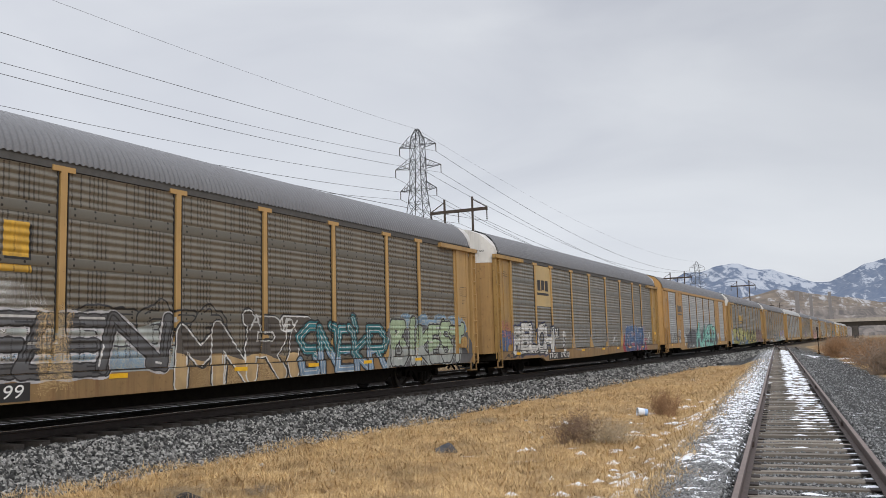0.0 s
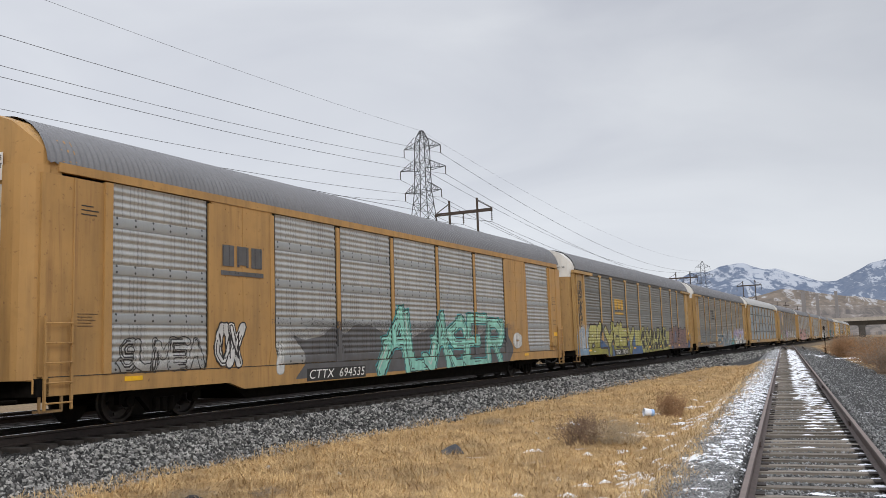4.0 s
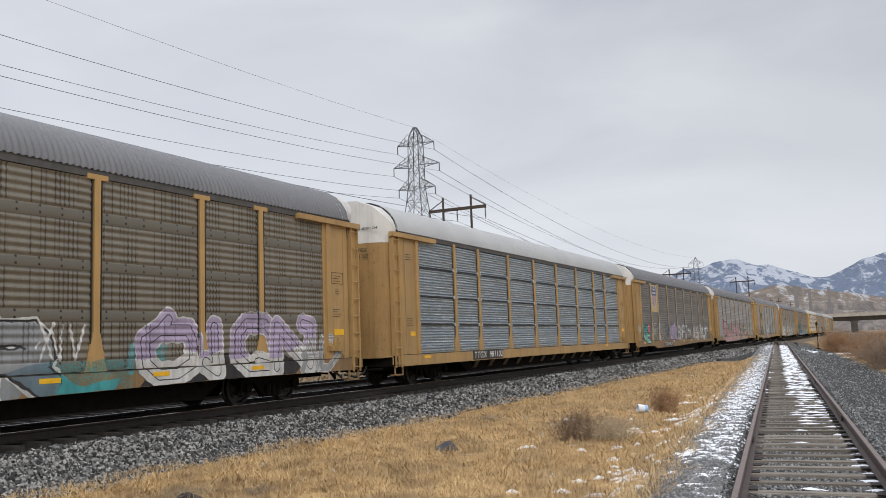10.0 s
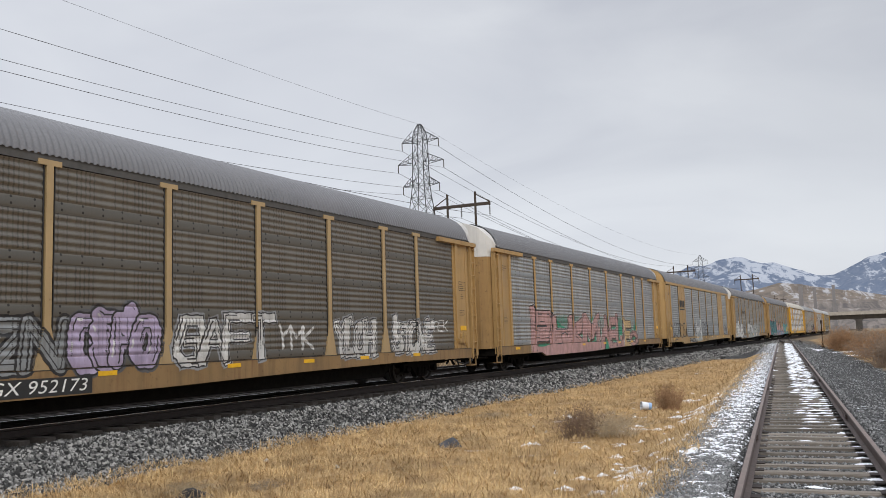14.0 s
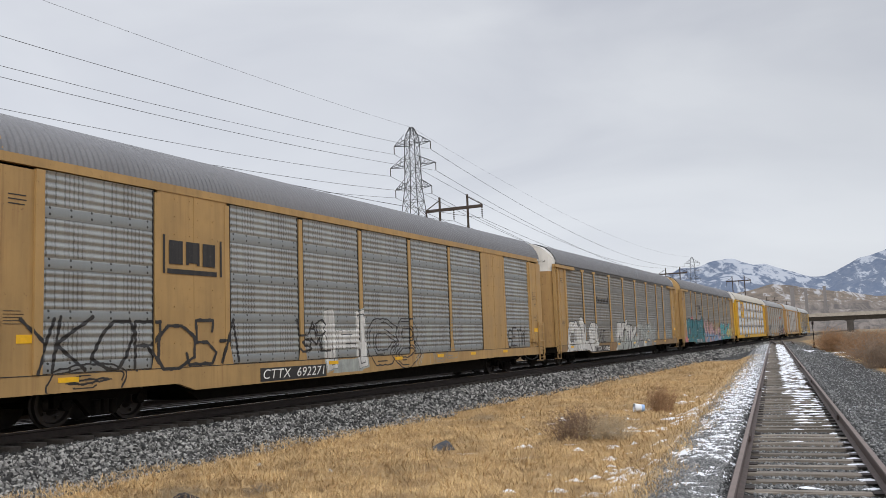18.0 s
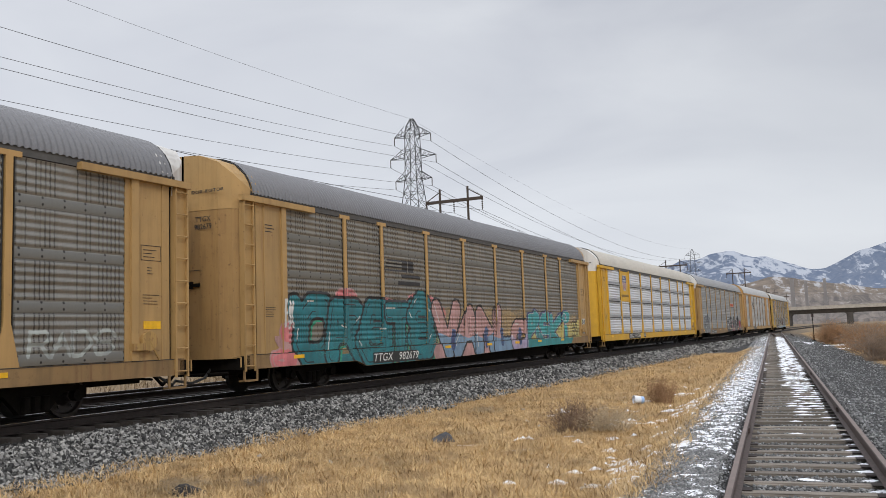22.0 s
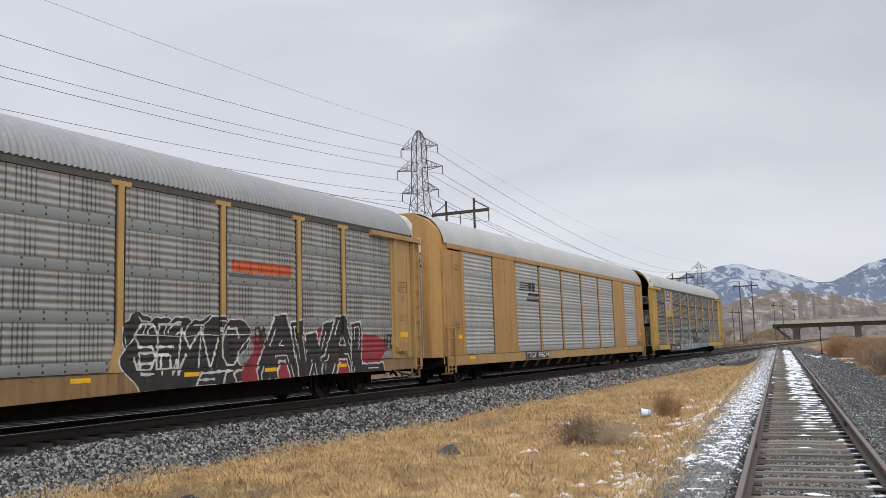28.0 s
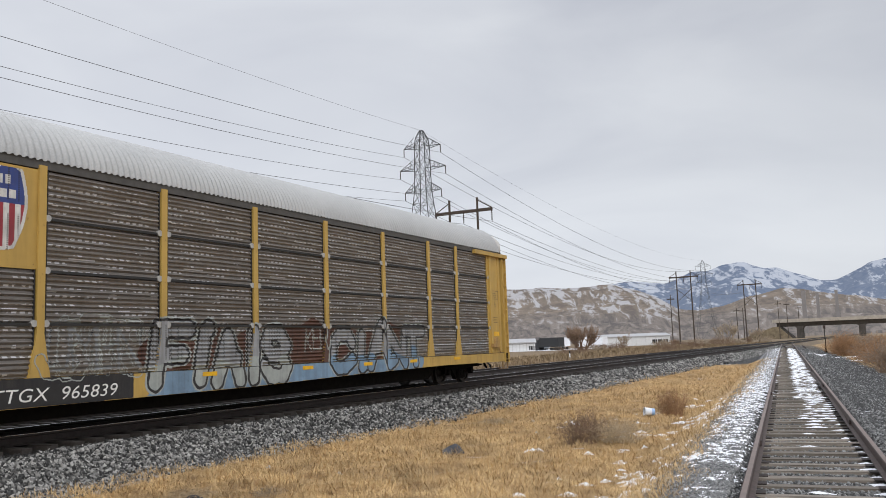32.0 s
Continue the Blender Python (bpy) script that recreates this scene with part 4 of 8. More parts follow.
def autorack(i, spec):
    """One closed auto-carrier car. Its origin is on the rail head at its middle; -y is the leading end."""
    kind = spec["kind"]
    frame_m, panel_m, roof_m = spec["frame"], spec["panel"], spec["roof"]
    car = tagged(new("autorack_car"), spec["label"], "railway car", "autorack cars of the passing train")
    rough = spec.get("rough", "fine" if kind == "C" else "rib")
    fr = frame_m.name
    top = EAVE_Z
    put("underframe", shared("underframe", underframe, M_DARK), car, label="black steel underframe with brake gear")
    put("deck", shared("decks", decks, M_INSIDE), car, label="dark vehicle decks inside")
    if spec.get("shallow"):
        for y in np.arange(-7.0, 7.1, 1.4):
            put("outrigger", shared("outrigger", outrigger, M_BRACKET), car, (0, y, 0), label="grimy bracket under the side sill")
    for s in (-1, 1):
        flip = 0 if s > 0 else math.pi
        sill_m = spec.get("sill", M_SILL if kind == "A" else frame_m)
        shape = shallow_sill if spec.get("shallow") else sill_shape
        put("side_sill", shared(("side_sill", sill_m.name, bool(spec.get("shallow"))), shape, sill_m), car, (HALF if s > 0 else 0.1 - HALF, 0, 0))
        put("sill_seam", shared("sill_seam", lambda bm: box(bm, -0.03, 0.006, -13.2, 13.2, 0.984, 0.999), M_BLACKED), car, (s * HALF, 0, 0), flip, "dark seam over the side sill")
        put("eave_rail", shared(("eave_rail", fr, kind), lambda bm: box(bm, -0.12, 0.0 if kind == "B" else -0.035, -13.05, 13.05, 4.66, 4.83), frame_m if kind == "B" else M_EAVE), car, (s * HALF, 0, 0), flip)
        posts = POSTS_A if kind != "B" else (-11.95, -9.15, -7.05, -4.25, -1.4, 1.5, 4.35, 7.1, 9.2, 12.05)
        post_m = spec.get("post", M_POST if kind == "A" else frame_m)
        pm = shared(("post", post_m.name, kind), {"A": post_a, "B": post_b, "C": post_c}[kind], post_m)
        lo_y, hi_y = posts[0], posts[-1]
        for j, y in enumerate(posts):
            if 0 < j < len(posts) - 1:
                put("post", pm, car, (s * (HALF - 0.05), y * 1.0, 0), flip)
        gap = 0.11
        for j, (a, b) in enumerate(zip(posts, posts[1:])):
            if kind == "B" and j in (1, 7):
                def blank(bm, a=a, b=b):
                    w = (b - a) / 2
                    box(bm, -0.06, 0.0, -w, w, 1.0, 4.68)
                    for yy in (-w + 0.03, 0, w - 0.03):
                        box(bm, 0.0, 0.008, yy - 0.012, yy + 0.012, 1.0, 4.68)
                    for zz in np.arange(1.5, 4.6, 0.38):
                        for yy in (-w * 0.55, -w * 0.12, w * 0.12, w * 0.55):
                            rod(bm, (0, yy, zz), (0.012, yy, zz), 0.018, seg=5)
                put("blank_panel", shared(("blank_panel", fr, j), blank, frame_m), car, (s * (HALF - 0.02), (a + b) / 2, 0), flip, "flat riveted panel between the perforated sheets")
                continue
            z0, z1 = FLOOR_Z + 0.01, 4.64
            if spec.get("board") == j and s > 0:
                z1 = 2.86 if kind == "A" else FLOOR_Z + 2 * RIB
            if spec.get("open") == -1 and s < 0 and j < 5:
                put("slotted_panel", shared(("slotted_panel", round(b - a, 2)), lambda bm, w=(b - a) / 2 - gap: slotted(bm, w), panel_m), car, (s * (HALF - 0.09), (a + b) / 2, 0), flip)
                continue
            me = side_sheet(a + gap, b - gap, z0, z1, rough, panel_m)
            put("side_panel", me, car, (s * (HALF - 0.055), (a + b) / 2, 0), flip)
            if kind == "C" and s > 0:
                w = (b - a) / 2 - 0.1
                # black strips laid over the row grooves in place of their shade
                for q in (1, 2, 3):
                    if FLOOR_Z + RIB * q < z1:
                        put("row_gap", shared(("row_gap", round(w, 2)), lambda bm, w=w: box(bm, 0, 0.03, -w, w, -0.028, 0.018), M_BLACKED), car, (HALF - 0.05, (a + b) / 2, FLOOR_Z + RIB * q - 0.01), 0, "black strip for the shade between rows of side sheets")
                        for e2 in (-1, 1):
                            put("hinge_lug", shared("hinge_lug", lambda bm: rod(bm, (-0.02, 0, 0), (0.045, 0, 0), 0.065, seg=8), M_LUG), car, (HALF - 0.05, (a + b) / 2 + e2 * (w - 0.02), FLOOR_Z + RIB * q))
            if spec.get("board") == j and s > 0:
                def board(bm, a=a, b=b, z1=z1):
                    box(bm, -0.04, 0.0, -(b - a) / 2 + 0.08, (b - a) / 2 - 0.08, z1 + 0.01, 4.64)
                put("logo_board", shared(("logo_board", fr, kind, round(b - a, 2)), board, spec.get("board_m", frame_m)), car, (HALF - 0.045, (a + b) / 2, 0), 0, "flat painted board that carries the emblem")
        for e in (-1, 1):
            y_post = lo_y if e < 0 else hi_y
            y_end = e * 13.45
            reach = 13.38 if kind == "B" else 12.9
            def endpanel(bm, e=e, y_post=y_post):
                w = [(y_post - e * 0.12, 1.0), (y_post - e * 0.12, 4.6), (e * reach, 4.6), (e * reach, 1.0)]
                if e < 0:
                    w = w[::-1]
                prism(bm, w, -0.08, -0.02, "x")
            put("end_panel", shared(("end_panel", fr, kind, e * s), lambda bm, e=e * s, yp=(y_post if s > 0 else -y_post): endpanel(bm, e, yp), frame_m), car, (s * HALF, 0, 0), flip, "flat painted panel at the car end")
            put("door_post", shared(("door_post", fr), lambda bm: box(bm, -0.05, 0.03, -0.09, 0.09, 1.0, 4.62), frame_m), car, (s * HALF, y_post, 0), flip)
            put("panel_seam", shared(("panel_seam", fr), lambda bm: box(bm, -0.05, -0.004, -0.015, 0.015, 1.0, 4.6), frame_m), car, (s * HALF, y_post + e * 0.75, 0), flip)
            if kind != "B":
                put("end_flange", shared(("end_flange", fr), lambda bm: (box(bm, -0.1, -0.02, -0.19, 0.19, 0.78, 4.6), box(bm, -0.02, 0.012, -0.19, -0.15, 0.78, 4.6), box(bm, -0.02, 0.012, 0.15, 0.19, 0.78, 4.6)), frame_m), car, (s * HALF, e * 13.2, 0), flip)
                # black backing sheet added so the opening reads as deep shade
                put("door_gap", shared("door_gap", lambda bm: box(bm, -0.16, -0.13, -0.4, 0.4, 1.0, 4.6), M_BLACKED), car, (s * HALF, e * 12.9, 0), flip, "black sheet for the shade in the gap beside the end door")
            if kind != "B":
                def header(bm, e=e):
                    a, b = sorted((e * 10.6, e * 13.45))
                    box(bm, -0.06, 0.09, a, b, 4.60, 4.74)
                put("door_track", shared(("door_track", fr, e * s), lambda bm, e=e * s: header(bm, e), frame_m), car, (s * HALF, 0, 0), flip, "door track rail over the end panel")
                def lad(bm, e=e):
                    a, b = sorted((e * 13.04, e * 13.37))
                    ladder(bm, 0.03, a, b, 0.62, 4.62, 9)
                put("ladder", shared(("ladder", fr, e * s), lambda bm, e=e * s: lad(bm, e), frame_m), car, (s * HALF, 0, 0), flip)
            else:
                def lad(bm, e=e):
                    a, b = sorted((e * 12.75, e * 13.3))
                    ladder(bm, 0.04, a, b, 0.42, 2.05, 5)
                put("ladder", shared(("short_ladder", fr, e * s), lambda bm, e=e * s: lad(bm, e), frame_m), car, (s * HALF, 0, 0), flip)
    rise = spec.get("rise", 1.0)
    raise_roof(put("roof", roof_mesh(26.6 if kind == "B" else 26.0, roof_m), car), rise)
    sets = []
    for e in (-1, 1):
        sets += bogie(car, e * 10.1)
        put("coupler", shared("coupler", coupler, M_DARK), car, (0, e * 13.3, 0), 0 if e > 0 else math.pi)
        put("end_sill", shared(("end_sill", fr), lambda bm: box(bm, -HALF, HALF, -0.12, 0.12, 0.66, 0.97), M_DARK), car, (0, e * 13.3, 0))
        if spec.get("open") == e:
            put("end_frame", shared(("end_frame", fr), lambda bm: ring_frame(bm), frame_m), car, (0, e * 13.3, 0), 0, "open car end with the doors folded away")
            raise_roof(put("inner_ceiling", shared("inner_ceiling", lining, M_INSIDE), car, label="added dark skin for the shade under the roof"), rise)
            for s in (-1, 1):
                for q in range(3 if s < 0 and e < 0 else 0, 5):
                    for z0, z1 in ((1.1, 2.33), (2.43, 3.6), (3.7, 4.6)):
                        put("inner_sheet", shared(("inner_sheet", z0), lambda bm, z0=z0, z1=z1: box(bm, -0.01, 0.01, 0, 5.1, z0, z1), M_INNER), car, (s * 1.37, -13.2 + 5.28 * q, 0))
            if e < 0:
                for q in range(6):
                    y0 = -13.42 + 0.195 * q
                    raise_roof(put("hood_slat", shared(("hood_slat", q), lambda bm, y0=y0: arch(bm, y0, y0 + 0.165, 0.045), M_WHITE), car), rise + 0.03 - 0.008 * q)
                put("hood_stripe", shared("hood_stripe", lambda bm: [box(bm, HALF + 0.03, HALF + 0.036, -13.40 + 0.2 * q, -13.28 + 0.2 * q, z, z + 0.05) for q, z in ((0, 5.0), (0, 5.12), (1, 5.02), (1, 5.16))], M_LETTER_B), car, label="black bars of unreadable writing on the hood slats")
            continue
        if kind == "B":
            put("end_door", shared(("end_plates", e), lambda bm, e=e: [box(bm, q * 0.04, q * 0.86, e * 13.66, e * 13.72, 0.95, 4.4) for q in (-1, 1)], M_DOOR_PALE), car, label="pair of chalky white end doors")
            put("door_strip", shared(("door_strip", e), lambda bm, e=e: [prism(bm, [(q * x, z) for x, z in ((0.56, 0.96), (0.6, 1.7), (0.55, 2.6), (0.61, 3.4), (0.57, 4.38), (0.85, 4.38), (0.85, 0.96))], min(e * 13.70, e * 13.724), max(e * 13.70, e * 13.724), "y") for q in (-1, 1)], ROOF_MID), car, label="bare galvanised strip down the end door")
            def corners(bm, e=e):
                for h in (-1, 1):
                    arc = [(h * 0.86, e * 13.70)] + [(h * (0.98 + 0.5 * math.sin(a)), e * (13.2 + 0.5 * math.cos(a))) for a in np.linspace(0.1, 1.57, 7)]
                    prism(bm, arc + [(x * 0.94, y - e * 0.07) for x, y in reversed(arc)], 0.95, 4.75, "z")
            put("rounded_corner", shared(("rounded_corner", fr, e), corners, frame_m), car, label="rounded corner sheets at the car end")
            raise_roof(put("end_hood", shared(("end_hood", fr, e), lambda bm, e=e: end_hood(bm, e * 13.4, e), frame_m), car, label="painted hood over the end doors"), rise)
            continue
        put("roof_band", shared(("roof_band", e), lambda bm, e=e: ring(bm, e * 13.0, e * 13.035, 0.03, 4.7, 0), M_BLACKED), car, label="thin black band round the roof end")
        put("door_seam", shared(("door_seam", e), lambda bm, e=e: [box(bm, q * 0.05, q * 0.55, e * 13.70, e * 13.712, 3.0, 3.012) for q in (-1, 1)], M_BLACKED), car, label="dark seam across the end doors")
        put("lock_bar", shared(("lock_bar", e), lambda bm, e=e: (box(bm, 0.12, 0.5, e * 13.68, e * 13.74, 2.62, 2.70), box(bm, 0.2, 0.3, e * 13.70, e * 13.77, 2.58, 2.74)), M_DARK), car, label="black locking bar on the end door")
        dm = spec.get("door", M_YELLOW if frame_m == M_YELLOW else M_DOOR_TAN)
        put("end_door", shared(("end_door", dm.name, e), lambda bm, e=e: end_doors(bm, e * 13.4, e), dm), car, label="pair of curved end doors")
        hm = spec.get("hood", M_WHITE)
        put("end_hood", shared(("end_hood", hm.name, e), lambda bm, e=e: end_hood(bm, e * 13.4, e), hm), car, label="painted hood over the end doors")
    return car, sets


def lining(bm):
    """A thin dark skin added under the roof to put the interior's shade there."""
    pts = [(math.sin(a) * (HALF - 0.08), roof_arc(math.sin(a) * (HALF - 0.02)) - 0.06) for a in np.linspace(-1.45, 1.45, 15)]
    prism(bm, pts + [(x * 0.985, z - 0.02) for x, z in reversed(pts)], -13.0, 13.0, "y")


def arch(bm, y0, y1, out):
    """A strip of shell that follows the roof's arc."""
    top = [(math.sin(a) * (HALF - 0.02), 0) for a in np.linspace(-math.pi / 2, math.pi / 2, 17)]
    top = [(x, roof_arc(x)) for x, _ in top]
    outer = [(x * (1 + out / HALF), z + out) for x, z in top]
    outer[0], outer[-1] = (outer[0][0], EAVE_Z - 0.05), (outer[-1][0], EAVE_Z - 0.05)
    return prism(bm, outer + [(x, z) for x, z in reversed(top)], y0, y1, "y")


def slotted(bm, w):
    """A side panel of thin horizontal slats with daylight between them."""
    z = FLOOR_Z + 0.03
    while z < 4.6:
        box(bm, -0.01, 0.01, -w, w, z, z + 0.064)
        z += 0.078
    for y in (-w, -w / 3, w / 3, w):
        box(bm, -0.03, -0.012, y - 0.03, y + 0.03, FLOOR_Z, 4.64)


def ring_frame(bm):
    pts = [(math.sin(a) * (HALF - 0.05), 0) for a in np.linspace(-math.pi / 2, math.pi / 2, 17)]
    pts = [(x, roof_arc(x) - 0.01) for x, _ in pts]
    for (x0, z0), (x1, z1) in zip(pts, pts[1:]):
        rod(bm, (x0, 0, z0), (x1, 0, z1), 0.05, seg=5)
    for s in (-1, 1):
        box(bm, s * HALF - 0.04, s * HALF + 0.0, -0.12, 0.12, 0.95, 4.8)


M_EAVE = plain("dark_eave_gap", (0.09, 0.088, 0.085), 0.8, 0.2)
ROOF_GREY = sheet("grey_galvanised_roof", (0.19, 0.19, 0.198), 0.3, 0, 0.25, rivets=False)
ROOF_MID = sheet("dull_galvanised_roof", (0.33, 0.335, 0.34), 0.25, 0, 0.3, rivets=False)
ROOF_PALE = sheet("pale_galvanised_roof", (0.47, 0.475, 0.47), 0.25, 0, 0.15, rivets=False)
ROOF_CREAM = sheet("cream_painted_roof", (0.50, 0.47, 0.41), 0.0, 0, 0.2, rivets=False)
CARS = [
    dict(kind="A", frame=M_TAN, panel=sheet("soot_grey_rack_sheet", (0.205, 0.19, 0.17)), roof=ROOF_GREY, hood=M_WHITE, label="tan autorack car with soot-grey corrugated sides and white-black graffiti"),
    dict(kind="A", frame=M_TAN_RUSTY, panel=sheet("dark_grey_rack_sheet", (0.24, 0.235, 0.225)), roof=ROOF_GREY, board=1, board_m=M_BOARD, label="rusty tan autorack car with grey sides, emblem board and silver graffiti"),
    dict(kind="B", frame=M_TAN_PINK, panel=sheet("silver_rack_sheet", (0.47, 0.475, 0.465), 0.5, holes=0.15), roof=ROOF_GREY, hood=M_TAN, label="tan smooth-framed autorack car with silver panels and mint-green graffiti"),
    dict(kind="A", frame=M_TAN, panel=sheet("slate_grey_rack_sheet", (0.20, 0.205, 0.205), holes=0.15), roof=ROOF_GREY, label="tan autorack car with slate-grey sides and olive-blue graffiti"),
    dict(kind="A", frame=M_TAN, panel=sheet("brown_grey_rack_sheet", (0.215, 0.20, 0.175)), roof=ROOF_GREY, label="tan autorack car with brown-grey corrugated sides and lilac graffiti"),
    dict(kind="C", frame=M_TAN, panel=sheet("blue_grey_slotted_sheet", (0.33, 0.385, 0.425), holes=0, streaks=0.25, rivets=False, slot_light=0.8), sill=M_TAN, shallow=1, roof=ROOF_PALE, label="tan autorack car with blue-grey slotted sides and a pale roof"),
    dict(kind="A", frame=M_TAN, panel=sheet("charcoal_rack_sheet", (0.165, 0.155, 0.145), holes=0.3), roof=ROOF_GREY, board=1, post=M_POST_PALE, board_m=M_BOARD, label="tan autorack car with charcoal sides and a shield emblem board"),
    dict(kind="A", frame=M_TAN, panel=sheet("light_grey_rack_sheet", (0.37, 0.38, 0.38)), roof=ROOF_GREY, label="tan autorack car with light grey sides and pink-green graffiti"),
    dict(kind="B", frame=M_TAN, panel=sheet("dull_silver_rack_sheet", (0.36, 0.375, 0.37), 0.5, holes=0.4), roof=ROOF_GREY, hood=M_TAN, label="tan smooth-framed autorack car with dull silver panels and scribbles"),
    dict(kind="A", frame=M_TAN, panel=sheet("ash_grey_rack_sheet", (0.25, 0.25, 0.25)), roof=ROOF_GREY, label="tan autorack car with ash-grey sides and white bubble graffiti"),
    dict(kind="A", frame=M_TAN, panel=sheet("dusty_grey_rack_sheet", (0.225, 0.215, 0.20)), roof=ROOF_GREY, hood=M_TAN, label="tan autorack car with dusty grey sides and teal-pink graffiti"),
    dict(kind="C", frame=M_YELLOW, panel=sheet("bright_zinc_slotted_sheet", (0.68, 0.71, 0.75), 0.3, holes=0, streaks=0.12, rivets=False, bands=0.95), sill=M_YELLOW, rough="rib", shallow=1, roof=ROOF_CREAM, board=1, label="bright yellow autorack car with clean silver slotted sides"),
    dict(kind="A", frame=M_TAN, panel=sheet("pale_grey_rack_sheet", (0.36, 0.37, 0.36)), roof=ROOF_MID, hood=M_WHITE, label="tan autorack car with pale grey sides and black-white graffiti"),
    dict(kind="B", frame=M_TAN_PINK, panel=sheet("clean_silver_rack_sheet", (0.49, 0.505, 0.50), 0.5, holes=0.1, streaks=0.2), sill=M_TAN, shallow=1, roof=ROOF_PALE, hood=M_TAN, open=1, rise=1.12, label="tan smooth-framed autorack car with clean silver panels, open rear end"),
    dict(kind="C", frame=M_FADED, panel=sheet("weathered_dark_slotted_sheet", (0.225, 0.205, 0.185), holes=0.0, rivets=False, slot_light=0.75), roof=ROOF_PALE, board=1, open=-1, rise=1.06, label="faded yellow autorack car with dark slotted sides, open front end"),
]
TRAIN = []
for i, spec in enumerate(CARS):
    TRAIN.append(autorack(i, spec))


# ---- far marks ----
STACKS = [(-75, 975, 46.8, 2.1), (-62, 982, 44.5, 1.6), (-44, 991, 46.7, 1.6)]
POLES = [(-66.8, 303.4, 17.7), (-42.2, 406.7, 17.6), (-40.9, 430.0, 18.0), (-38.8, 465.2, 17.0), (-51.1, 346.0, 13.3), (-50.4, 357.7, 13.5)]


# ---- ties, plates and spikes ----
def tie_mesh(name, w, l, h, material, seed):
    rng = random.Random(seed)
    bm = bmesh.new()
    vs = box(bm, -l / 2, l / 2, -w / 2, w / 2, -h, 0)
    bmesh.ops.bevel(bm, geom=list(bm.edges), offset=0.012, segments=1, affect="EDGES")
    for v in bm.verts:
        v.co += Vector((rng.uniform(-0.03, 0.03), rng.uniform(-0.012, 0.012), rng.uniform(-0.008, 0.008)))
    return finish(bm, name, material)


rng = random.Random(5)
old_ties = [tie_mesh("tie", 0.2, 2.55, 0.17, M_TIE, s) for s in range(6)]
dark_ties = [tie_mesh("tie", 0.23, 2.6, 0.17, M_TIE_DARK, s) for s in range(3)]
side_turn = math.atan(0.0993)
TIE_Y = []
y = -10.0
while y < 131:
    TIE_Y.append(y)
    ob = put("tie", old_ties[rng.randrange(6)], siding, (siding_x(y) + rng.uniform(-0.05, 0.05), y, siding_z(y) - 0.185 + rng.uniform(-0.012, 0.01)), side_turn + rng.uniform(-0.02, 0.02))
    y += 0.58 + rng.uniform(-0.05, 0.05)
plate = shared("tie_plate", lambda bm: (box(bm, -0.17, 0.17, -0.09, 0.09, 0, 0.014)), M_RAIL_DARK)
for y in TIE_Y:
    if 6 < y < 32:
        for s in (-1, 1):
            put("tie_plate", plate, siding, (siding_x(y) + s * GAUGE, y, siding_z(y) - 0.188), side_turn)
for tr, cx in ((main_track, MAIN_X), (far_track, FAR_X)):
    y = -4.0
    while y < (92 if tr == main_track else 70):
        put("tie", dark_ties[rng.randrange(3)], tr, (cx + rng.uniform(-0.04, 0.04), y, -0.185), rng.uniform(-0.01, 0.01))
        y += 0.53
# joint bars on the siding rails
bar = shared("joint_bar", lambda bm: box(bm, -0.018, 0.018, -0.45, 0.45, -0.135, -0.055), M_RAIL_RUST)
for y, s in ((14.2, -1), (17.6, 1), (25.5, -1), (29.0, 1), (37.0, -1), (40.5, 1)):
    for d in (-0.03, 0.03):
        put("joint_bar", bar, siding, (siding_x(y) + s * GAUGE + d, y, siding_z(y)), side_turn)


# ---- turnout where the siding joins, with its switch stand ----
def turnout():
    t = tagged(new("turnout_rails"), "rusty switch rails and guard rails where the siding joins", "railway switch", kind="structure")
    for x0, y0, x1, y1 in ((-8.4, 92, -13.75, 150), (-9.6, 98, -13.1, 128), (-11.2, 110, -14.9, 150), (-7.6, 96, -9.2, 112)):
        rail("switch_rail", (x0, y0, -0.02), (x1, y1, -0.01), M_RAIL_RUST, M_RAIL_RUST, t, "")
    return t


turnout()


def switch_stand(x, y):
    z = float(ground_z(x, y))
    t = tagged(new("switch_stand"), "dark switch stand with a tall mast beside the siding", "switch stand")
    t.location = (x, y, z)
    bm = bmesh.new()
    box(bm, -0.2, 0.2, -0.14, 0.14, 0, 0.1)
    box(bm, -0.08, 0.08, -0.08, 0.08, 0.1, 0.6)
    part("base", bm, M_DARK, t)
    bm = bmesh.new()
    rod(bm, (0, 0, 0.6), (0, 0, 2.6), 0.035, seg=8)
    part("mast", bm, M_DARK, t)
    bm = bmesh.new()
    box(bm, -0.11, 0.11, -0.01, 0.01, 2.25, 2.55)
    part("target", bm, M_RAIL_RUST, t)


switch_stand(-5.2, 88)


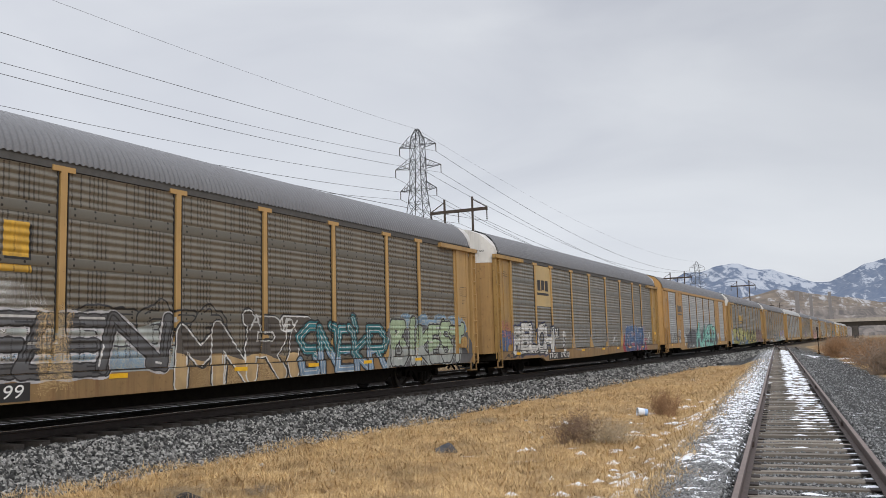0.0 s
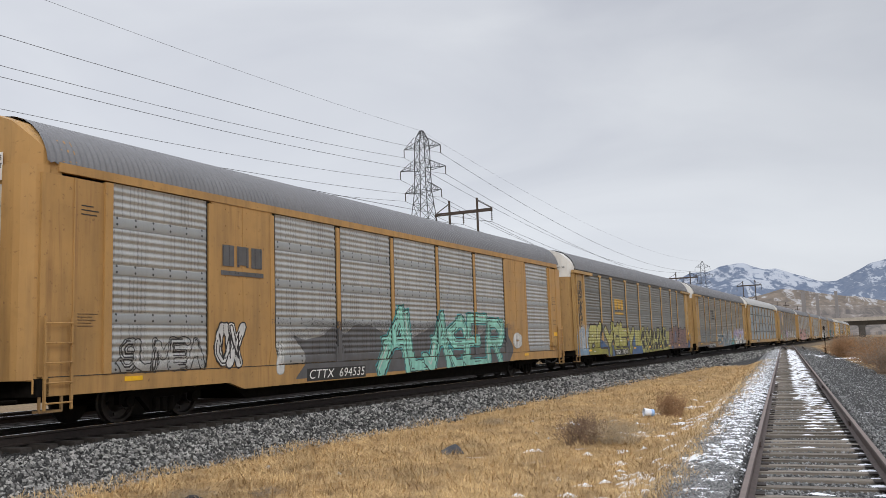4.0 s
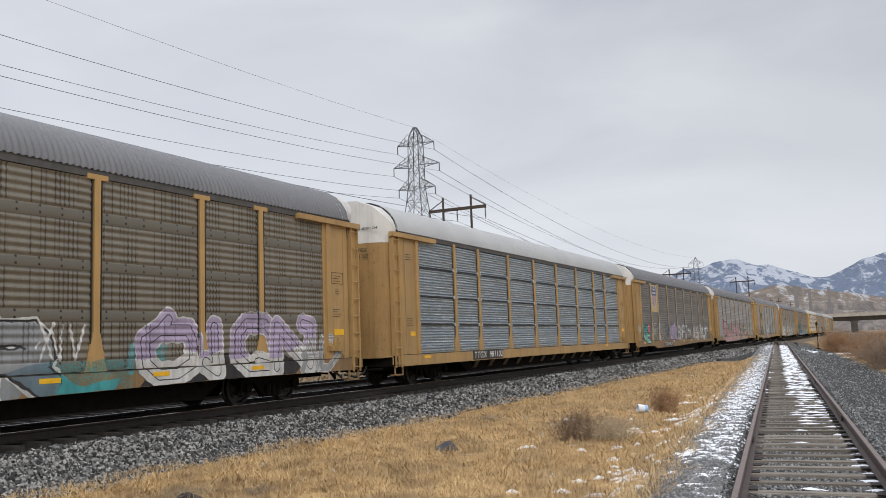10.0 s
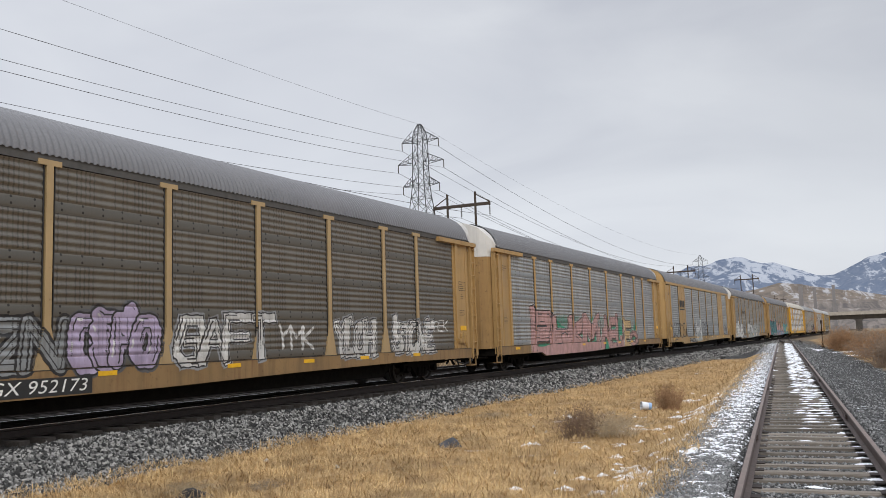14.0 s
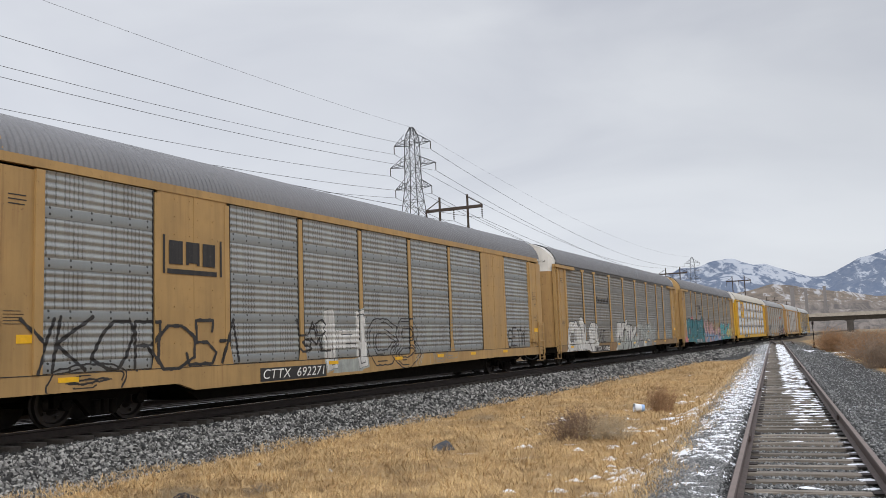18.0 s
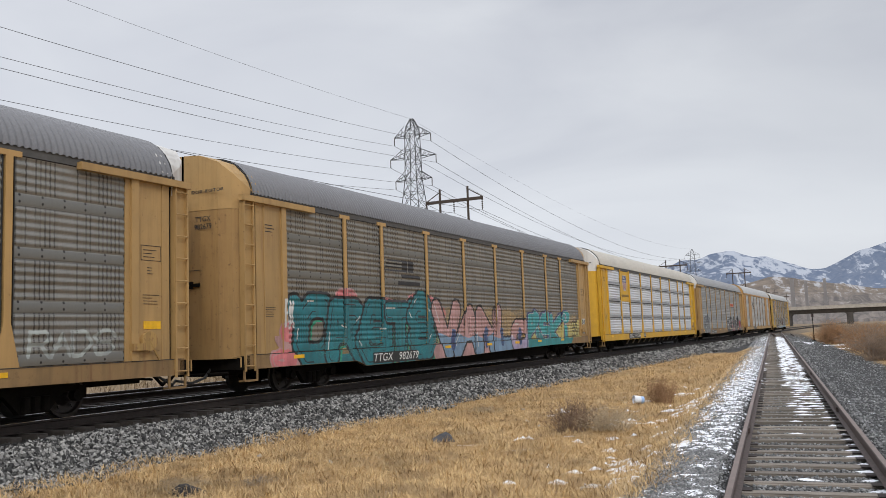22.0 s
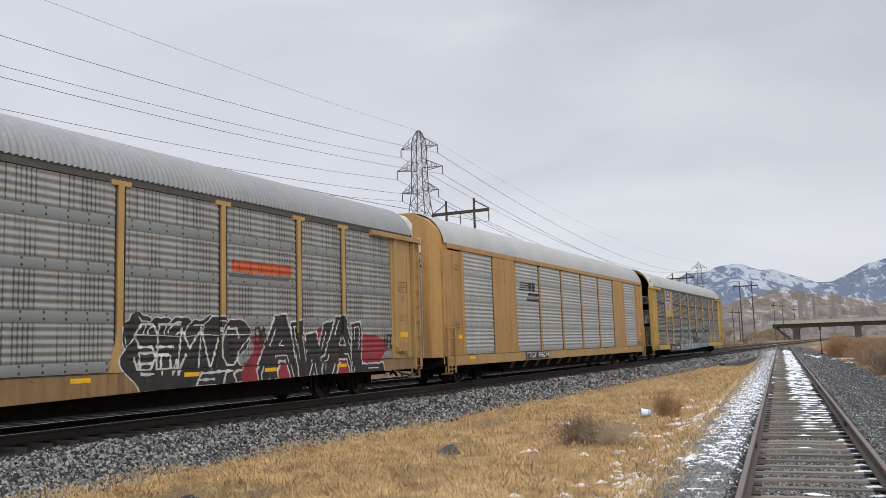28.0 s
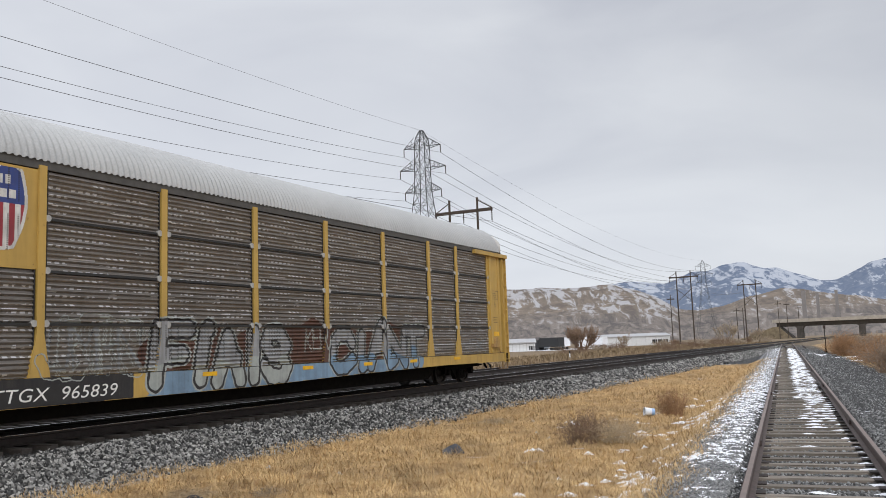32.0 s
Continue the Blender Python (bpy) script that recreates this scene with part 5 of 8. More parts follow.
# ---- loose stones ----
def stones(name, label, n, place, size, seed, material=None):
    """n angular stones (8 faces each) as one mesh; place(rng, n) gives x, y."""
    g = np.random.RandomState(seed)
    x, y = place(g, n)
    n = len(x)
    z = ground_z(x, y)
    r = g.uniform(size[0], size[1], n) * (1 + np.clip((np.hypot(x, y) - 22) / 40, 0, 1.2))
    base = np.array([(1, 0, 0), (-1, 0, 0), (0, 1, 0), (0, -1, 0), (0, 0, 1), (0, 0, -1)], float)
    tri = np.array([(0, 2, 4), (2, 1, 4), (1, 3, 4), (3, 0, 4), (2, 0, 5), (1, 2, 5), (3, 1, 5), (0, 3, 5)])
    a = g.uniform(0, 6.283, (n, 3))
    ca, sa = np.cos(a), np.sin(a)
    V = base[None] * g.uniform(0.6, 1.25, (n, 6, 1)) * np.stack([np.ones(n), g.uniform(0.6, 1, n), g.uniform(0.5, 0.9, n)], 1)[:, None, :]
    for i, (p, q) in enumerate(((0, 1), (1, 2), (0, 2))):
        u, v = V[:, :, p].copy(), V[:, :, q].copy()
        V[:, :, p] = u * ca[:, None, i] - v * sa[:, None, i]
        V[:, :, q] = u * sa[:, None, i] + v * ca[:, None, i]
    V = V * r[:, None, None] + np.stack([x, y, z + r * 0.15], 1)[:, None, :]
    F = (tri[None] + 6 * np.arange(n)[:, None, None]).reshape(-1, 3)
    ob = new(name, raw_np(name, V.reshape(-1, 3), F, material or M_STONE))
    return tagged(ob, label, "gravel", kind="stuff")


def near_y(g, n, lo, hi, p=1.6):
    """More of them near the camera."""
    u = g.uniform(0, 1, n)
    q = 1 - p
    return (lo ** q + u * (hi ** q - lo ** q)) ** (1 / q)


def main_bank(g, n):
    y = near_y(g, n, 6, 120) - 2.0
    x = -12.95 + 1.95 * g.uniform(0, 1, n) ** 0.9 + g.normal(0, 0.12, n) + 0.28 * wave(y, y * 0.3, 0.6)
    return x, y


def main_top(g, n):
    y = near_y(g, n, 6, 130) - 2.0
    return g.uniform(-22.0, -12.9, n), y


def siding_beds(g, n):
    y = near_y(g, n, 6, 110, 1.9)
    u = g.uniform(0, 1, n)
    off = np.where(u < 0.40, -0.95 - 0.95 * g.uniform(0, 1, n), np.where(u < 0.68, 0.95 + 2.7 * g.uniform(0, 1, n), g.uniform(-1.1, 1.1, n)))
    return siding_np(y) + off, y


stones("ballast_shoulder", "angular grey and white ballast stones on the bank", 52000, main_bank, (0.03, 0.066), 1)
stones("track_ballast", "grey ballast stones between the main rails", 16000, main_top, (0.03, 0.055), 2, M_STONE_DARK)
stones("siding_ballast", "fine blue-grey gravel beside the siding", 60000, siding_beds, (0.012, 0.03), 3, M_FINE)


# ---- dry grass ----
def blades(name, label, x, y, length, width, flat, seed, material=None, z=None):
    """Bent blades (a kite of two triangles each) as one mesh."""
    g = np.random.RandomState(seed)
    n = len(x)
    z = ground_z(x, y) - 0.01 if z is None else z
    az = g.uniform(0, 6.283, n)
    tilt = np.radians(g.normal(flat, 20, n).clip(0, 86))
    L = length * g.uniform(0.55, 1.3, n)
    d = np.stack([np.cos(az) * np.sin(tilt), np.sin(az) * np.sin(tilt), np.cos(tilt)], 1)
    side = np.stack([-np.sin(az), np.cos(az), np.zeros(n)], 1)
    base = np.stack([x, y, z], 1)
    mid = base + d * (L * 0.55)[:, None]
    tip = base + d * L[:, None] + np.stack([np.cos(az), np.sin(az), -0.5 * np.ones(n)], 1) * (L * 0.18)[:, None]
    w = (width * g.uniform(0.6, 1.3, n))[:, None]
    V = np.stack([base - side * w * 0.4, mid + side * w, tip, mid - side * w], 1).reshape(-1, 3)
    i = 4 * np.arange(n)[:, None]
    F = np.concatenate([i + np.array([[0, 1, 3]]), i + np.array([[1, 2, 3]])])
    ob = new(name, raw_np(name, V, F, material or M_GRASS))
    return tagged(ob, label, "dry grass", kind="stuff")


def meadow(seed, clumps, per, lo, hi, p):
    g = np.random.RandomState(seed)
    cy = near_y(g, clumps, lo, hi, p) - 1.0
    left, right = -11.15 + 0.45 * wave(cy, cy * 0.4, 0.9), siding_np(cy) - 1.62 + 0.3 * wave(cy * 1.7, cy, 0.8)
    cx = left + (right - left) * g.uniform(-0.01, 1.0, clumps)
    keep = (right > left) & (wave(cx, cy, 1.1) + 0.5 * wave(cx, cy, 2.7) > -1.0)
    cx, cy = cx[keep], cy[keep]
    spread = 0.10 + 0.004 * cy
    x = np.repeat(cx, per) + g.normal(0, 1, len(cx) * per) * np.repeat(spread, per)
    y = np.repeat(cy, per) + g.normal(0, 1, len(cx) * per) * np.repeat(spread, per) * 1.2
    return x, y


gx, gy = meadow(11, 30000, 13, 7.5, 64, 1.9)
dist = np.hypot(gx, gy)
blades("dry_grass", "matted straw-coloured dry grass between the tracks", gx, gy, 0.12 + 0.06 * wave(gx, gy, 1.6), 0.0022 + 0.00015 * dist, 82, 12)
gx, gy = meadow(13, 700, 9, 7.5, 60, 1.7)
blades("tall_dry_grass", "taller pale dry grass stems standing among the mat", gx, gy, 0.22 + 0 * gx, 0.002 + 0.00018 * np.hypot(gx, gy), 26, 14)
gx, gy = meadow(19, 2600, 26, 7.5, 60, 1.8)
blades("grass_tufts", "low bushy tufts of tan dry grass", gx, gy, 0.17 + 0.05 * wave(gx, gy, 0.9), 0.0022 + 0.00016 * np.hypot(gx, gy), 48, 20)
g = np.random.RandomState(15)
gy = near_y(g, 9000, 9, 95, 1.3)
gx = siding_np(gy) + 3.8 + g.uniform(0, 1, 9000) ** 1.3 * (6 + gy * 0.12)
blades("verge_grass", "pale dry grass on the verge beside the gravel", gx, gy, 0.2 + 0 * gx, 0.004 + 0.0003 * np.hypot(gx, gy), 50, 16)
g = np.random.RandomState(17)
gy = g.uniform(25, 210, 26000)
gx = -23.6 - g.uniform(0, 1, 26000) ** 1.4 * (5 + gy * 0.13)
k = Nodes("far_weed_stem")
M_WEED = k.done(k.ramp(k.island(), 0.0, (0.13, 0.092, 0.055), 1.0, (0.33, 0.245, 0.145)), 0.9, 0)
blades("trackside_weeds", "tall tan weeds beyond the second track", gx, gy, 0.55 + 0.25 * wave(gx, gy, 0.2), 0.012 + 0.0003 * gy, 24, 18, M_WEED)


# ---- old snow ----
def snow_patches(name, label, spots, seed, lift=False):
    """Flat irregular patches that lie on the ground; spots: x, y, half length, half width, z or None."""
    g = random.Random(seed)
    verts, faces = [], []
    for x, y, a, b, z in spots:
        n = 11
        c = len(verts)
        zc = float(ground_z(x, y)) if z is None else z
        verts.append((x, y, zc + (0.05 if z is None and lift else 0.022)))
        tw = g.uniform(-0.3, 0.3)
        for i in range(n):
            t = 2 * math.pi * i / n
            r = g.uniform(0.5, 1.15)
            px, py = a * r * math.cos(t), b * r * math.sin(t)
            px, py = px * math.cos(tw) - py * math.sin(tw), px * math.sin(tw) + py * math.cos(tw)
            ez = float(ground_z(x + px, y + py)) if z is None else z
            verts.append((x + px, y + py, ez + (-0.012 if z is None and lift else -0.004)))
        for i in range(n):
            faces.append((c, c + 1 + i, c + 1 + (i + 1) % n))
    ob = new(name, raw(name, verts, faces, M_SNOW, True))
    return tagged(ob, label, "snow", kind="stuff")


g = random.Random(21)
spots = []
for ya, yb in zip(TIE_Y, TIE_Y[1:]):
    if not 7 < ya < 100:
        continue
    ym, zt = (ya + yb) / 2, siding_z(ya) - 0.21
    cx = siding_x(ym)
    far = min(1.0, max(0.0, (ya - 12) / 14))
    for _ in range(2 + int(5 * far)):
        u = g.uniform(0.62 - 0.6 * far, 0.66) if g.random() < 0.92 else g.uniform(-0.4, 0.6)
        if ya > 17 and g.random() < 0.85:
            u = g.uniform(0.0, 0.64)
        spots.append((cx + u, ym + g.uniform(-0.08, 0.08), g.uniform(0.08, 0.2), g.uniform(0.03, 0.075) * (1 + far * 0.8), zt))
        if far > 0.25 and g.random() < 0.42 * far + 0.1:
            spots.append((cx + g.uniform(-0.05, 0.6), ya + g.uniform(-0.05, 0.05), g.uniform(0.1, 0.22), g.uniform(0.05, 0.11), siding_z(ya) - 0.178))
    # outside the left rail the snow lies between the tie ends
    for _ in range(9):
        u = -0.93 - 0.72 * g.random() ** 1.2
        if ya < 11.5 and g.random() < 0.5:
            continue
        spots.append((cx + u, ym + g.uniform(-0.24, 0.24), g.uniform(0.12, 0.34) * (1.0 + 0.6 * far), g.uniform(0.11, 0.25) * (1.0 + 0.6 * far), None))
snow_patches("track_snow", "thin white snow lying between the ties of the siding", spots, 22)
spots = []
for _ in range(70):
    y = 8 + 22 * g.random() ** 1.5
    x = siding_x(y) - 1.9 - 2.0 * g.random() ** 1.6
    spots.append((x, y, g.uniform(0.06, 0.28), g.uniform(0.04, 0.13), None))
for x, y, s in ((-3.7, 12.9, 1.0), (-3.1, 11.7, 1.2), (-3.55, 12.2, 0.8), (-2.7, 12.3, 1.3), (-4.1, 18.7, 0.9), (-4.6, 18.2, 1.5), (-4.3, 20.5, 2.0), (-4.0, 22.4, 2.1), (-3.9, 19.6, 1.6), (-7.1, 20.5, 0.8), (-6.0, 15.0, 0.7), (-5.2, 26.0, 1.6)):
    for _ in range(4):
        spots.append((x + g.uniform(-0.3, 0.3), y + g.uniform(-0.3, 0.3), 0.22 * s * g.uniform(0.5, 1), 0.11 * s * g.uniform(0.5, 1), None))
for x, y, s in ((-1.9, 62, 5), (-0.4, 58, 4), (0.6, 54, 4), (1.3, 50, 4), (-2.8, 70, 5), (2.2, 47, 3), (2.9, 52, 4), (-5.4, 74, 4), (-4.9, 78, 4), (3.6, 60, 6)):
    for _ in range(5):
        spots.append((x + g.uniform(-0.6, 0.6), y + g.uniform(-1.6, 1.6), 0.16 * s * g.uniform(0.4, 1), 0.14 * s * g.uniform(0.4, 1), None))
snow_patches("verge_snow", "scattered patches of old snow in the grass", spots, 23, True)


# ---- shrubs and trees ----
def twigs(lines, r0, seed):
    """Thin three-sided tapered twigs from (start, end) pairs."""
    a = np.array([p for p, _ in lines])
    b = np.array([q for _, q in lines])
    d = b - a
    ln = np.linalg.norm(d, axis=1, keepdims=True)
    d = d / np.maximum(ln, 1e-6)
    u = np.cross(d, np.array([0.31, 0.52, 0.79]))
    u /= np.linalg.norm(u, axis=1, keepdims=True)
    v = np.cross(d, u)
    rr = np.asarray(r0).reshape(-1, 1)
    ring = [a + rr * (u * math.cos(t) + v * math.sin(t)) for t in (0, 2.094, 4.189)]
    V = np.stack(ring + [b], 1).reshape(-1, 3)
    i = 4 * np.arange(len(lines))[:, None]
    F = np.concatenate([i + np.array([[0, 1, 3]]), i + np.array([[1, 2, 3]]), i + np.array([[2, 0, 3]])])
    return V, F


def shrub(x, y, w, h, n, seed, material, label, r=0.006):
    g = random.Random(seed)
    z = float(ground_z(x, y))
    lines, rad = [], []
    for i in range(n):
        a, t = g.uniform(0, 6.283), g.uniform(0.0, 1.0) ** 0.7
        s = (g.uniform(-0.28, 0.28) * w, g.uniform(-0.28, 0.28) * w, 0)
        hh = h * g.uniform(0.45, 1.05)
        e = (s[0] + math.cos(a) * w * 0.5 * t, s[1] + math.sin(a) * w * 0.5 * t, hh * (1 - 0.45 * t * t))
        m = tuple(s[q] + (e[q] - s[q]) * 0.5 + g.uniform(-0.06, 0.06) * w for q in range(3))
        lines += [(s, m), (m, e)]
        rad += [r * 1.4, r]
        for _ in range(3):
            f = tuple(m[q] + (e[q] - m[q]) * g.uniform(0, 0.9) for q in range(3))
            lines.append((f, (f[0] + g.uniform(-0.17, 0.17) * w, f[1] + g.uniform(-0.17, 0.17) * w, max(0.0, f[2] + g.uniform(-0.05, 0.22) * h))))
            rad.append(r * 0.7)
    V, F = twigs(lines, rad, seed)
    ob = new("shrub", raw_np("shrub", V, F, material))
    ob.location = (x, y, z - 0.02)
    return tagged(ob, label, "shrub", "bare winter shrubs")


M_BRUSH = plain("red_brown_brush", (0.28, 0.155, 0.075), 0.9, 0, 0.4, 2)
M_STRAWTWIG = plain("pale_dead_stems", (0.40, 0.31, 0.20), 0.9, 0, 0.3, 3)
shrub(-5.6, 16.7, 1.0, 0.75, 260, 1, M_TWIG, "low tangled grey-brown dead shrub in the grass", 0.005)
shrub(-4.8, 16.7, 1.2, 0.55, 150, 2, M_STRAWTWIG, "pale dead weeds bent over in the grass", 0.006)
shrub(-5.2, 22.9, 0.95, 0.85, 260, 3, M_BRUSH, "small upright reddish-brown shrub in the grass", 0.005)
shrub(-8.9, 9.25, 0.8, 0.2, 170, 4, M_STRAWTWIG, "flattened pale dead weeds in the grass", 0.003)
shrub(-8.1, 9.9, 0.7, 0.16, 120, 5, M_TWIG_GREY, "flattened grey dead weeds in the grass", 0.003)
shrub(-9.3, 20.6, 0.9, 0.2, 120, 6, M_STRAWTWIG, "short pale weeds at the ballast edge", 0.004)
g = random.Random(31)
for i in range(34):
    y = g.uniform(42, 100)
    x = siding_x(y) + 3.6 + g.random() ** 1.2 * (5 + 0.12 * y) - 0.016 * (y - 44)
    shrub(x, y, g.uniform(2.2, 3.8), g.uniform(1.1, 2.1), 250, 40 + i, (M_BRUSH, M_TWIG_MID, M_STRAWTWIG, M_BRUSH)[g.randrange(4)], "bushy red-brown bare brush on the verge", 0.017)
for i in range(24):
    y = g.uniform(110, 270)
    x = -27 - g.random() * (12 + 0.1 * y)
    shrub(x, y, g.uniform(2, 5), g.uniform(1.2, 2.6), 90, 90 + i, M_TWIG_GREY if g.random() < 0.5 else M_TWIG, "grey-brown bare scrub beyond the tracks", 0.03)


def bare_tree(x, y, h, w, seed, stems=4, material=None):
    """A bare winter tree: several tapering stems that fork four times into fine twigs."""
    g = random.Random(seed)
    z = float(ground_z(x, y))
    t = tagged(new("bare_tree"), "leafless grey-brown tree with a wide twiggy crown", "tree", "bare winter trees")
    t.location = (x, y, z - 0.1)
    stout, fine, rs, rf = [], [], [], []

    def grow(p, d, ln, r, depth):
        q = p + d * ln
        (stout if depth < 2 else fine).append((tuple(p), tuple(q)))
        (rs if depth < 2 else rf).append(r)
        if depth > 4:
            return
        for _ in range(3 if depth > 0 else 4):
            e = (d + Vector((g.uniform(-0.45, 0.45), g.uniform(-0.45, 0.45), g.uniform(0.0, 0.5)))).normalized()
            grow(p.lerp(q, g.uniform(0.45, 1.0)), e, ln * g.uniform(0.55, 0.8), r * 0.72, depth + 1)
    for _ in range(stems):
        d = Vector((g.uniform(-0.6, 0.6) * w / h, g.uniform(-0.6, 0.6) * w / h, 1)).normalized()
        grow(Vector((g.uniform(-0.3, 0.3), g.uniform(-0.3, 0.3), 0)), d, h * 0.36, h * 0.007 * (1 + y / 130), 0)
    V, F = twigs(stout, rs, seed)
    part("trunk", raw_np("trunk", V, F, material or M_TWIG_GREY), None, t)
    V, F = twigs(fine, rf, seed)
    part("crown", raw_np("crown", V, F, material or M_TWIG_GREY), None, t)


bare_tree(-42.5, 128, 5.6, 9.0, 3, 14, M_TWIG)
bare_tree(-47.5, 172, 3.6, 4.0, 4, 4)
bare_tree(-38.0, 240, 6.5, 11, 6, 7)
bare_tree(-30.5, 236, 5.0, 8, 7, 6)
bare_tree(-62, 196, 4.0, 5, 8, 4)


# ---- things lying in the grass ----
def lump(name, label, category, x, y, size, seed, material, detail=3, sink=0.2):
    g = random.Random(seed)
    bm = bmesh.new()
    bmesh.ops.create_icosphere(bm, subdivisions=detail, radius=1)
    for v in bm.verts:
        n = noise.noise(v.co * 1.3 + Vector((seed, 0, 0))) * 0.45 + noise.noise(v.co * 3.1) * 0.15
        v.co *= 1 + n
        v.co = Vector((v.co.x * size[0], v.co.y * size[1], max(v.co.z, -0.4) * size[2]))
    for _ in range(7):
        n = Vector((g.uniform(-1, 1), g.uniform(-1, 1), g.uniform(0, 1))).normalized()
        d = min(size) * g.uniform(0.75, 1.0)
        for v in bm.verts:
            k2 = v.co.dot(n) - d
            if k2 > 0:
                v.co -= n * k2 * 0.8
    ob = new(name, finish(bm, name, material))
    ob.location = (x, y, float(ground_z(x, y)) + size[2] * sink)
    ob.rotation_euler = (0, 0, g.uniform(0, 3))
    return tagged(ob, label, category)


M_ROCK = plain("dark_slate_rock", (0.06, 0.062, 0.07), 0.8, 0, 0.45, 5, 0.5)
lump("rock", "dark slate-grey angular rock lying in the dry grass", "rock", -7.5, 14.75, (0.42, 0.26, 0.13), 4, M_ROCK)
lump("rock", "black jagged rock among flattened weeds", "rock", -8.65, 9.05, (0.42, 0.24, 0.14), 9, plain("black_rock", (0.028, 0.026, 0.026), 0.9, 0, 0.5, 8, 0.6))
g = random.Random(77)
for i in range(9):
    y = g.uniform(9, 24)
    x = g.uniform(-10.2, siding_x(y) - 2.8)
    lump("small_stone", "small pale stone lying in the dry grass", "stone", x, y, (g.uniform(0.04, 0.09), 0.05, 0.05), 20 + i, M_STONE, 2)


def bucket(x, y):
    t = tagged(new("plastic_bucket"), "white plastic bucket with a pale blue base lying on its side", "bucket")
    t.location, t.rotation_euler = (x, y, float(ground_z(x, y)) + 0.11), (radians(84), 0, radians(-58))
    bm = bmesh.new()
    n = 20
    t.scale = (0.68, 0.68, 0.68)
    prof = [(0.0, -0.19), (0.13, -0.19), (0.155, 0.19), (0.165, 0.19), (0.165, 0.165), (0.148, 0.165), (0.125, -0.175), (0.0, -0.175)]
    rings = [[bm.verts.new((r * math.cos(2 * math.pi * i / n), r * math.sin(2 * math.pi * i / n), z)) for i in range(n)] for r, z in prof[1:-1]]
    for c0, c1 in zip(rings, rings[1:]):
        for i in range(n):
            bm.faces.new((c0[i], c0[(i + 1) % n], c1[(i + 1) % n], c1[i]))
    bm.faces.new(rings[0][::-1])
    bm.faces.new(rings[-1])
    part("body", bm, plain("white_plastic", (0.72, 0.76, 0.82), 0.45), t, smooth=False)
    bm = bmesh.new()
    lathe_z(bm, [(0.05, -0.198), (0.134, -0.198), (0.138, -0.06), (0.134, -0.06)], 20)
    part("base_band", bm, plain("pale_blue_plastic", (0.30, 0.45, 0.72), 0.5), t, "pale blue base")
    bm = bmesh.new()
    for i in range(12):
        a, b = math.pi * i / 12, math.pi * (i + 1) / 12
        rod(bm, (0.17 * math.cos(a), -0.02, 0.17 + 0.12 * math.sin(a)), (0.17 * math.cos(b), -0.02, 0.17 + 0.12 * math.sin(b)), 0.004, seg=4)
    part("bail", bm, M_DARK, t, "thin wire bail")


def lathe_z(bm, prof, n):
    rings = [[bm.verts.new((r * math.cos(2 * math.pi * i / n), r * math.sin(2 * math.pi * i / n), z)) for i in range(n)] for r, z in prof]
    for c0, c1 in zip(rings, rings[1:]):
        for i in range(n):
            bm.faces.new((c0[i], c0[(i + 1) % n], c1[(i + 1) % n], c1[i]))
    bm.faces.new(rings[0][::-1])


bucket(-5.65, 22.3)


# ---- far side of the line: sheds, vehicles, stacks, poles ----
def warehouse(x, y, turn, l, w, h, label):
    t = tagged(new("warehouse"), label, "building")
    t.location, t.rotation_euler = (x, y, -0.9), (0, 0, turn)
    bm = bmesh.new()
    box(bm, -l / 2, l / 2, -w / 2, w / 2, 0, h)
    part("wall", bm, plain("white_cladding", (0.66, 0.67, 0.68), 0.7, 0, 0.06, 1), t)
    bm = bmesh.new()
    prism(bm, [(-w / 2 - 0.3, h), (0, h + 0.9), (w / 2 + 0.3, h), (w / 2 + 0.3, h - 0.25), (0, h + 0.65), (-w / 2 - 0.3, h - 0.25)], -l / 2 - 0.3, l / 2 + 0.3, "x")
    part("roof", bm, plain("grey_sheet_roof", (0.42, 0.42, 0.43), 0.6, 0.2, 0.1, 1), t)
    for i in range(3):
        bm = bmesh.new()
        u = l * (0.30 + 0.07 * i)
        box(bm, u - l * 0.03, u + l * 0.03, -w / 2 - 0.04, -w / 2 + 0.1, h * 0.25, h * 0.62)
        part("window", bm, M_BLACKED, t)
    for i in range(8):
        bm = bmesh.new()
        u = -l / 2 + l * (i + 0.5) / 8
        box(bm, u - 0.05, u + 0.05, -w / 2 - 0.05, -w / 2, 0.1, h - 0.3)
        part("wall_rib", bm, plain("rib_grey", (0.5, 0.5, 0.5), 0.7) if i == 0 else bpy.data.materials["rib_grey"], t)
    return t


warehouse(-79, 288, 0.46, 26, 14, 3.5, "long low white metal warehouse with a grey roof")
warehouse(-82.6, 201, 0.46, 7, 5, 2.6, "small white site building")


def truck(x, y, turn, colour, label):
    t = tagged(new("parked_truck"), label, "truck", "parked vehicles beyond the line")
    t.location, t.rotation_euler = (x, y, -0.85), (0, 0, turn)
    bm = bmesh.new()
    box(bm, -1.2, 1.2, -4.5, 2.2, 1.1, 3.5)
    part("body", bm, colour, t)
    bm = bmesh.new()
    prism(bm, [(2.4, 0.7), (4.6, 0.7), (4.6, 1.7), (4.1, 2.9), (2.4, 3.0)], -1.1, 1.1, "x")
    part("cab", bm, colour, t)
    for yy in (-3.4, -2.2, 3.6):
        for s in (-1, 1):
            put("wheel", shared("road_wheel", lambda bm: lathe(bm, [(-0.14, 0.3), (-0.14, 0.48), (0.14, 0.48), (0.14, 0.3)], 14), M_BLACKED), t, (s * 1.05, yy, 0.48))


